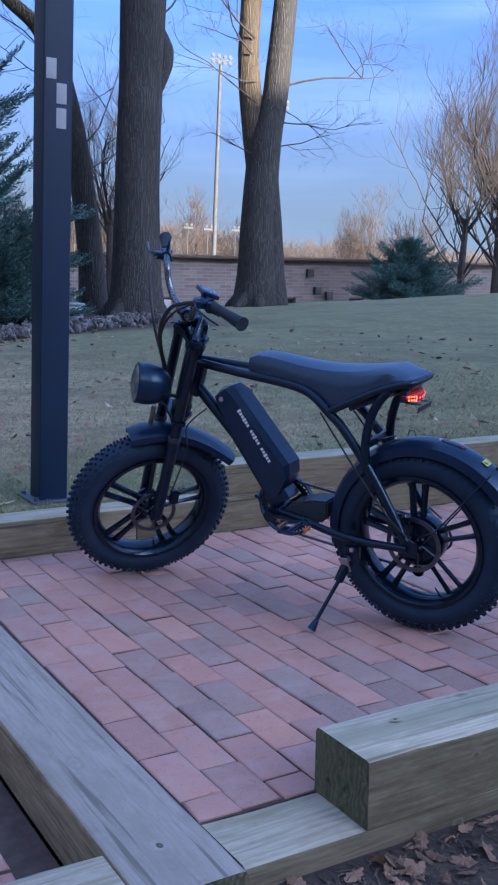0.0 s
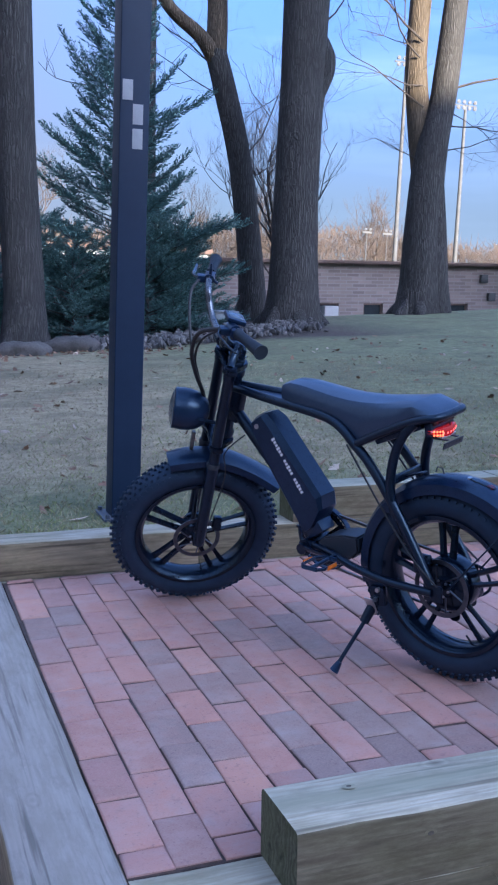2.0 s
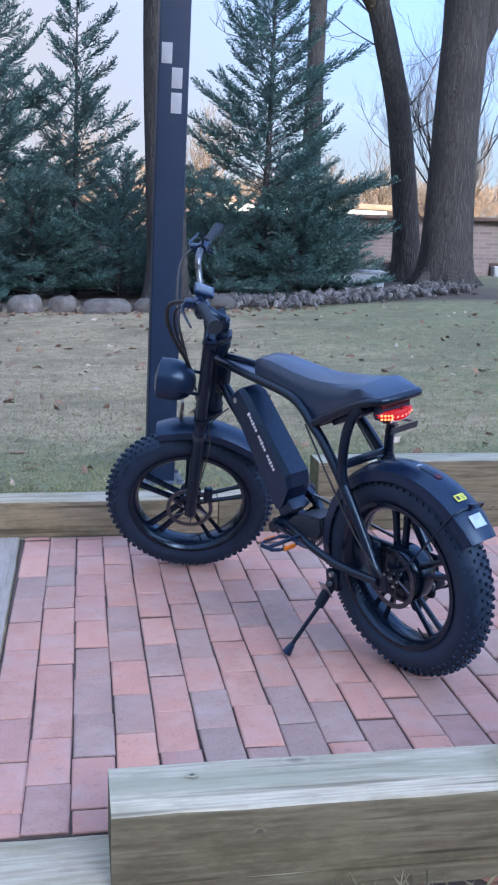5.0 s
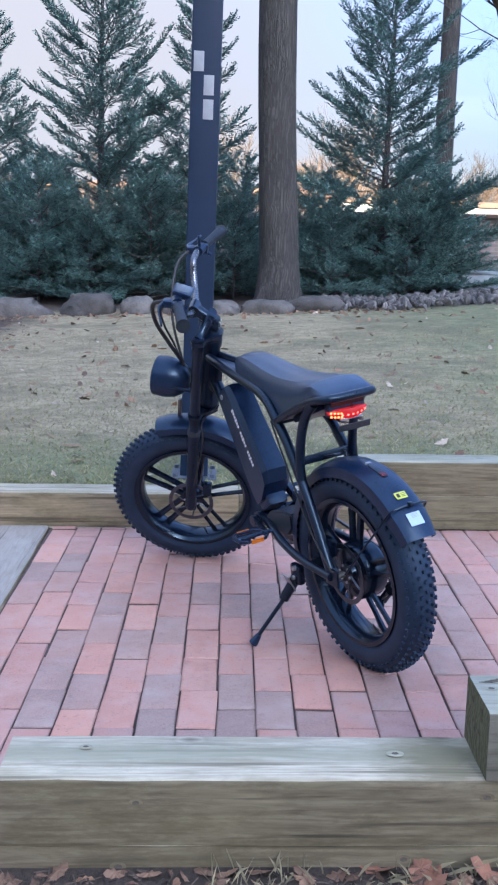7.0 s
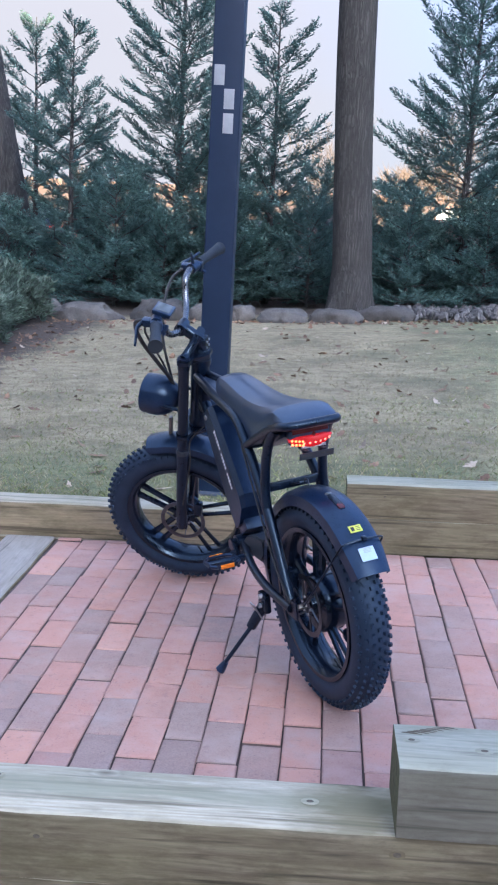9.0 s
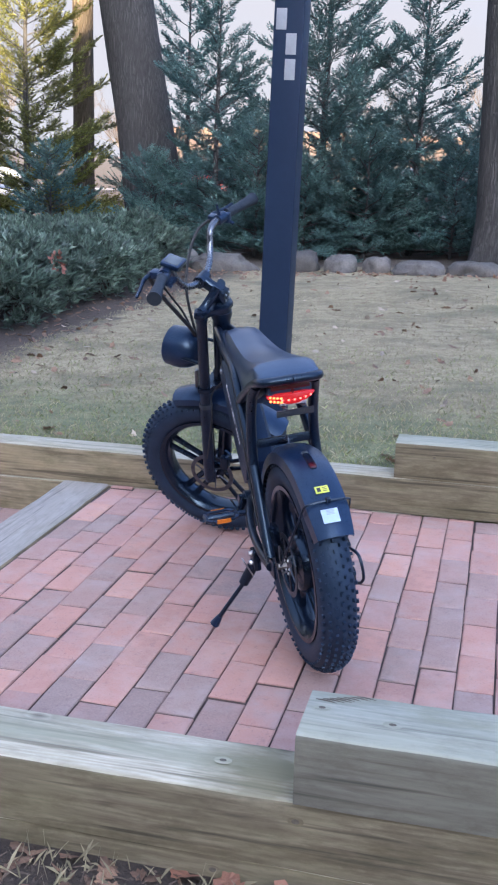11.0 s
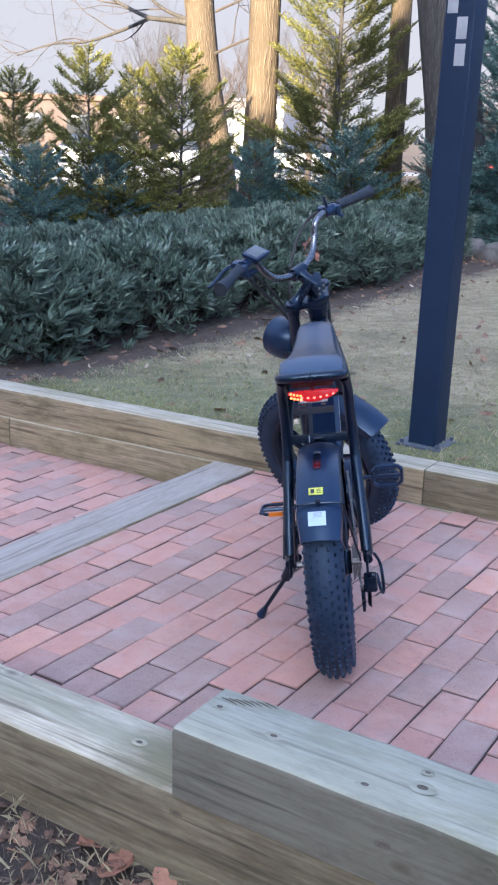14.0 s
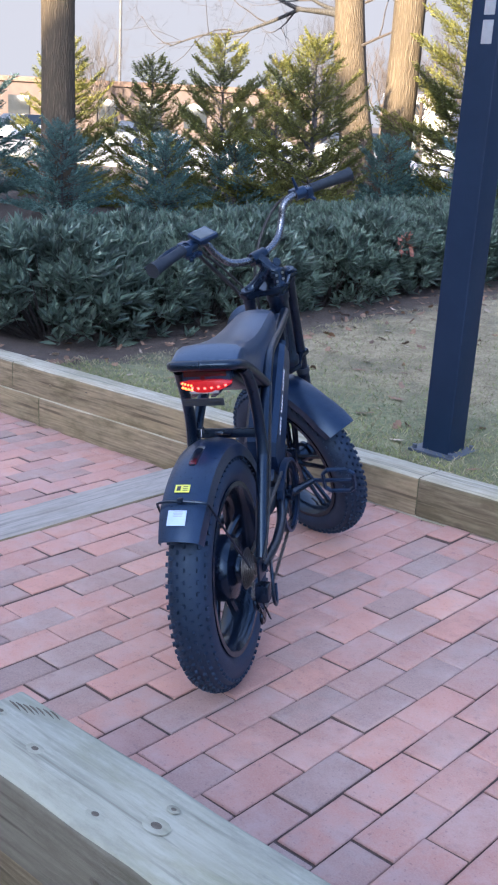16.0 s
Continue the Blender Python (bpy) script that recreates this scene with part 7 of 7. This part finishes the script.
    box(bm, (0.012, 0.02, 0.08), (0.1, 0, -0.34), 0.004)
    part("lamp_bracket", bm, CHAIN, bike, "thin bright lamp bracket", STEER)
    bm = bmesh.new()
    box(bm, (0.03, 0.03, 0.05), (0.02, 0.075, -0.62), 0.008)
    part("brake_caliper", bm, BLACK_CAST, bike, m=STEER @ Matrix.Translation((-0.04, -0.01, 0.0)))

    # cables
    for pts, r in (([(0.118, -0.215, 0.16), (0.15, -0.17, 0.13), (0.155, -0.1, 0.06), (0.14, -0.04, -0.03), (0.1, 0.0, -0.14), (0.07, 0.01, -0.24)], 0.0045),
                   ([(0.112, 0.2, 0.155), (0.17, 0.16, 0.12), (0.172, 0.1, 0.03), (0.135, 0.045, -0.07), (0.095, 0.015, -0.15), (0.07, 0.01, -0.24)], 0.0065),
                   ([(0.1, 0.18, 0.15), (0.15, 0.13, 0.09), (0.15, 0.06, 0.0), (0.12, 0.02, -0.09), (0.06, 0.02, -0.24)], 0.0035)):
        bm = bmesh.new()
        line = bezier(pts, 10)
        tube(bm, line, [r * (1.0 + 0.12 * (k % 2)) for k in range(len(line))], 8)
        part("cable", bm, CABLE, bike, "black wrapped control cable", STEER)
    bm = bmesh.new()
    tube(bm, bezier([(0.80, 0.02, 0.66), (0.86, 0.06, 0.6), (0.86, 0.07, 0.52), (0.93, 0.09, 0.36)], 8), 0.0025, 6)
    part("cable", bm, CABLE, bike)
    for s in (1, -1):
        bm = bmesh.new()
        tube(bm, bezier([(0.33, s * 0.088, 0.70), (0.2, s * 0.102, 0.52), (0.1, s * 0.112, 0.4), (0.02, s * 0.115, 0.33)], 8), 0.003, 6)
        part("cable", bm, CABLE, bike)

    # drive
    for s, px in ((1, 0.402), (-1, 0.70)):
        bm = bmesh.new()
        tube(bm, [(0.55, s * 0.055, 0.325), (px, s * 0.1, 0.33 + 0.008 * s)], [0.014, 0.010], 10, squash=0.6)
        lathe(bm, [(0.0, s * 0.07), (0.018, s * 0.07), (0.018, s * 0.045), (0.0, s * 0.045)], 16, "Y", at=(0.55, 0, 0.325))
        part("crank_arm", bm, BLACK_CAST, bike)
        bm = bmesh.new()
        c = Vector((px, s * (0.158 if s > 0 else 0.18), 0.33 + 0.008 * s))
        tube(bm, [c + Vector((0, -s * 0.075, 0)), c + Vector((0, s * 0.045, 0))], 0.0065, 8)
        cage = [(-0.026, -0.046), (-0.042, -0.03), (-0.042, 0.03), (-0.026, 0.046), (0.026, 0.046), (0.042, 0.03), (0.042, -0.03), (0.026, -0.046)]
        for (x0, y0), (x1, y1) in zip(cage, cage[1:] + cage[:1]):
            tube(bm, [c + Vector((x0, y0, 0)), c + Vector((x1, y1, 0))], 0.0048, 6, squash=1.5)
        for end in (-0.046, 0.046):
            box(bm, (0.05, 0.006, 0.014), c + Vector((0, end, 0)), 0.002)
        if s < 0:
            bmesh.ops.transform(bm, matrix=Matrix.Translation(c) @ Matrix.Rotation(radians(65), 4, "Y") @ Matrix.Translation(-c), verts=bm.verts[:])
        pd = part("pedal", bm, PLASTIC, bike, "black platform pedal with amber reflector" if s > 0 else "black folding platform pedal")
        for dx in (-0.0405, 0.0405) if s > 0 else ():
            bm = bmesh.new()
            box(bm, (0.004, 0.042, 0.013), c + Vector((dx * 1.15, 0, 0)), 0.001)
            part("reflector", bm, AMBER, pd, "amber pedal reflector")
    bm = bmesh.new()
    lathe(bm, [(0.092, -0.052), (0.094, -0.056), (0.092, -0.06), (0.078, -0.06), (0.078, -0.052)], 44, "Y", closed=True, at=(0.55, 0, 0.325))
    for k in range(44):
        a = 2 * math.pi * k / 44
        box(bm, (0.007, 0.003, 0.006), (0.55 + 0.095 * math.cos(a), -0.056, 0.325 + 0.095 * math.sin(a)), 0, Matrix.Rotation(-a, 4, "Y"))
    for k in range(5):
        a = 2 * math.pi * k / 5
        tube(bm, [(0.55, -0.056, 0.325), (0.55 + 0.082 * math.cos(a), -0.056, 0.325 + 0.082 * math.sin(a))], 0.008, 6, squash=0.4)
    part("chainring", bm, BLACK_CAST, bike)
    bm = bmesh.new()
    lathe(bm, [(0.104, -0.05), (0.108, -0.05), (0.108, -0.068), (0.1, -0.07), (0.1, -0.068), (0.104, -0.064)], 44, "Y", closed=True, at=(0.55, 0, 0.325))
    part("chain_guard", bm, PLASTIC, bike, "black ring chain guard")
    bm = bmesh.new()
    for k in range(7):
        r = 0.024 + 0.0045 * k
        lathe(bm, [(r - 0.008, -0.086 + 0.0035 * k), (r, -0.086 + 0.0035 * k), (r, -0.0845 + 0.0035 * k), (r - 0.008, -0.0845 + 0.0035 * k)], 28, "Y", closed=True, at=(HX, 0, RW))
    part("cassette", bm, CHAIN, bike, "stack of steel sprockets")
    upper = [(0.55 - 0.01, -0.056, 0.325 + 0.094), (HX + 0.01, -0.077, RW + 0.036)]
    lower = [(0.55 - 0.005, -0.056, 0.325 - 0.094), (HX + 0.05, -0.082, RW - 0.145)]
    wrap = [(HX, -0.077, RW - 0.036), (HX - 0.03, -0.082, RW - 0.06), (HX, -0.084, RW - 0.1), (HX + 0.05, -0.082, RW - 0.145)]
    for a, b in (upper, lower, *zip(wrap, wrap[1:])):
        bm = bmesh.new()
        a, b = Vector(a), Vector(b)
        n = max(2, int((b - a).length / 0.0127))
        for k in range(n):
            q = a.lerp(b, (k + 0.5) / n)
            d = (b - a).normalized()
            box(bm, (0.014, 0.005 if k % 2 else 0.0072, 0.008), q, 0, Matrix.Rotation(-math.atan2(d.z, d.x), 4, "Y"))
        part("chain_run", bm, CHAIN, bike, "dark oily chain")
    bm = bmesh.new()
    box(bm, (0.04, 0.035, 0.045), (HX - 0.015, -0.105, RW - 0.055), 0.008)
    for a, b in (((HX - 0.02, -0.092, RW - 0.07), (HX + 0.05, -0.09, RW - 0.15)),):
        for s in (-0.008, 0.008):
            tube(bm, [Vector(a) + Vector((0, s, 0)), Vector(b) + Vector((0, s, 0))], 0.009, 8, squash=0.3)
    for q in ((HX - 0.01, -0.084, RW - 0.085), (HX + 0.045, -0.082, RW - 0.145)):
        lathe(bm, [(0.0, -0.004), (0.019, -0.004), (0.021, 0.0), (0.019, 0.004), (0.0, 0.004)], 14, "Y", at=q)
    part("derailleur", bm, BLACK_CAST, bike, "black rear derailleur")
    bm = bmesh.new()
    tube(bm, bezier([(HX + 0.02, -0.12, RW + 0.01), (HX - 0.03, -0.134, RW), (HX - 0.045, -0.138, RW - 0.06), (HX, -0.132, RW - 0.09), (HX + 0.04, -0.122, RW - 0.055)], 6), 0.0045, 8)
    part("derailleur_guard", bm, BLACK_PAINT, bike, "bent wire derailleur guard")
    bm = bmesh.new()
    box(bm, (0.05, 0.03, 0.055), (HX + 0.045, 0.078, RW + 0.075), 0.009)
    tube(bm, [(HX + 0.05, 0.09, RW + 0.1), (HX + 0.08, 0.1, RW + 0.13), (HX + 0.11, 0.105, RW + 0.2)], 0.003, 6)
    part("rear_caliper", bm, BLACK_CAST, bike)

    # kickstand
    bm = bmesh.new()
    box(bm, (0.05, 0.022, 0.06), (0.228, 0.104, 0.256), 0.008)
    ks = part("kickstand", bm, BLACK_CAST, bike, "black side stand with plastic foot")
    bm = bmesh.new()
    box(bm, (0.03, 0.004, 0.058), (0.243, 0.126, 0.228), 0.0015, Matrix.Rotation(radians(-24), 4, "X"))
    part("stand_plate", bm, ALLOY, ks, "bare metal pivot plate")
    bm = bmesh.new()
    tube(bm, [(0.235, 0.1, 0.25), (0.262, 0.14, 0.175)], [0.017, 0.015], 10)
    tube(bm, [(0.26, 0.138, 0.178), (0.308, 0.222, 0.055)], 0.0065, 10)
    part("stand_leg", bm, BLACK_PAINT, ks)
    bm = bmesh.new()
    tube(bm, [(0.303, 0.214, 0.066), (0.311, 0.227, 0.046), (0.314, 0.231, 0.04)], [0.0085, 0.0135, 0.0145], 10)
    part("stand_foot", bm, PLASTIC, ks)
    bm = bmesh.new()
    for bx, bz in ((0.222, 0.278), (0.232, 0.246)):
        lathe(bm, [(0.0, 0.124), (0.007, 0.123), (0.008, 0.112)], 8, "Y", at=(bx, 0, bz))
    part("stand_bolt", bm, ALLOY, ks)


bicycle()


# ---- paving bricks ----
def brick_meshes(clay):
    out = []
    for s in range(8):
        rnd = random.Random(40 + s)
        w, l, h = 0.0497, 0.1066, 0.05
        rings = []
        bm = bmesh.new()
        chip = [0.0024 * rnd.random() ** 3 for k in range(4)]
        for z, inset in ((-h, 0.0), (-0.0055, 0.0), (-0.0026, 0.0012), (-0.0009, 0.0038), (0.0, 0.0088)):
            rings.append([bm.verts.new((sx * (w - inset - (chip[q] if z > -0.01 else 0)) + rnd.uniform(-1, 1) * 0.0008, sy * (l - inset - (chip[q] if z > -0.01 else 0)) + rnd.uniform(-1, 1) * 0.0009, z + (rnd.uniform(-1, 1) * 0.0006 if z > -0.01 else 0))) for q, (sx, sy) in enumerate(((-1, -1), (1, -1), (1, 1), (-1, 1)))])
        # the lowest side faces take the painted joint shade
        for j, (a, b) in enumerate(zip(rings, rings[1:])):
            for k in range(4):
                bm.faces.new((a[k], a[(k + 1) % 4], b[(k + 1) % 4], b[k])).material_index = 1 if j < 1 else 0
        bm.faces.new(rings[-1])
        out.append(finish("brick", bm, [clay, JOINT_SHADE_SOIL], 50))
    return out


PITCH, LENGTH, SKEW = 0.1019, 0.2177, 0.008
# darker and paler bricks of the upper paving, by column and course
PLUM = {(0, 5), (1, 5), (2, 0), (2, 1), (2, 2), (3, 0), (3, 2), (3, 3), (4, 2), (5, -1), (5, 0), (5, 2), (6, -1), (6, 4), (7, -1), (7, 0), (7, 3), (8, 0), (8, 3), (8, 4), (9, -1), (9, 2), (9, 4), (9, 6), (10, 6), (11, 0),
        (11, 2), (11, 4), (12, 4), (13, -1), (13, 1), (13, 2), (15, 2), (15, 4), (16, 0), (18, 0)}
ORANGE = {(0, 6), (3, -1), (3, 6), (4, 3), (6, 5), (7, 5), (10, -1), (12, 5)}


def paving(name, label, x_from, x_to, y_from, y_to, top, phase, seed):
    rnd = random.Random(seed)
    bm = bmesh.new()
    box(bm, (x_to - x_from, y_to - y_from, 0.1), ((x_from + x_to) / 2, (y_from + y_to) / 2, top - 0.0082 - 0.05))
    bed = part(name, bm, SAND, m=PAVE.copy(), smooth=0)
    tagged(bed, label, "paving", kind="structure")
    clays = {"red": brick_meshes(BRICK), "plum": brick_meshes(BRICK_GREY), "orange": brick_meshes(BRICK_ORANGE)}
    columns = int((x_to - x_from) / PITCH + 0.01)
    rows = []
    for c in range(columns):
        y = y_from - LENGTH + ((phase + (c % 2) * LENGTH / 2 - y_from) % LENGTH)
        while y < y_to - 0.02:
            a, b = max(y, y_from + 0.002), min(y + LENGTH, y_to - 0.002)
            if b - a > 0.025:
                course = round((y - phase - (c % 2) * LENGTH / 2) / LENGTH)
                seen = x_to > 1 and c < 14
                clay = "plum" if ((c, course) in PLUM if seen else rnd.random() < 0.24) else "orange" if ((c, course) in ORANGE if seen else rnd.random() < 0.06) else "red"
                rows.append((c, x_from + (c + 0.5) * PITCH, a, b, clay))
            y += LENGTH
    rows.sort(key=lambda q: q[1] * (1 if x_to > 1 else -1))
    rest = {clay: bmesh.new() for clay in clays}
    for k, (c, x, a, b, clay) in enumerate(rows):
        scale = (b - a) / LENGTH
        m = Matrix.Translation((x + SKEW * ((a + b) / 2 - 2.2) + rnd.gauss(0, 0.0009), (a + b) / 2 + rnd.gauss(0, 0.0016), top + rnd.gauss(0.0004, 0.0017))) @ Euler((rnd.gauss(0, 0.006), rnd.gauss(0, 0.009), rnd.gauss(-SKEW, 0.007))).to_matrix().to_4x4() @ Matrix.Diagonal((1, scale, 1, 1))
        me = clays[clay][rnd.randrange(8)]
        if k < 330:
            ob = new("brick", me)
            ob.parent, ob.matrix_basis = bed, m
        else:
            i = len(rest[clay].verts)
            rest[clay].from_mesh(me)
            rest[clay].verts.ensure_lookup_table()
            for v in rest[clay].verts[i:]:
                v.co = m @ v.co
    for clay, mat_ in (("red", BRICK), ("plum", BRICK_GREY), ("orange", BRICK_ORANGE)):
        if len(rest[clay].verts):
            tagged(part("bricks", rest[clay], [mat_, JOINT_SHADE_SOIL], bed, smooth=50), kind="stuff")
        else:
            rest[clay].free()


paving("upper_paving", "red and plum clay pavers laid in running bond", STRIP_R + 0.003, 4.5, NEAR_B + 0.003, FAR_F - 0.008, 0.0, 1.967, 71)
paving("lower_paving", "red clay pavers one step below the bicycle", -2.05, STRIP_L - 0.003, NEAR_B + 0.003, FAR_F - 0.01, -STEP, 2.24, 72)
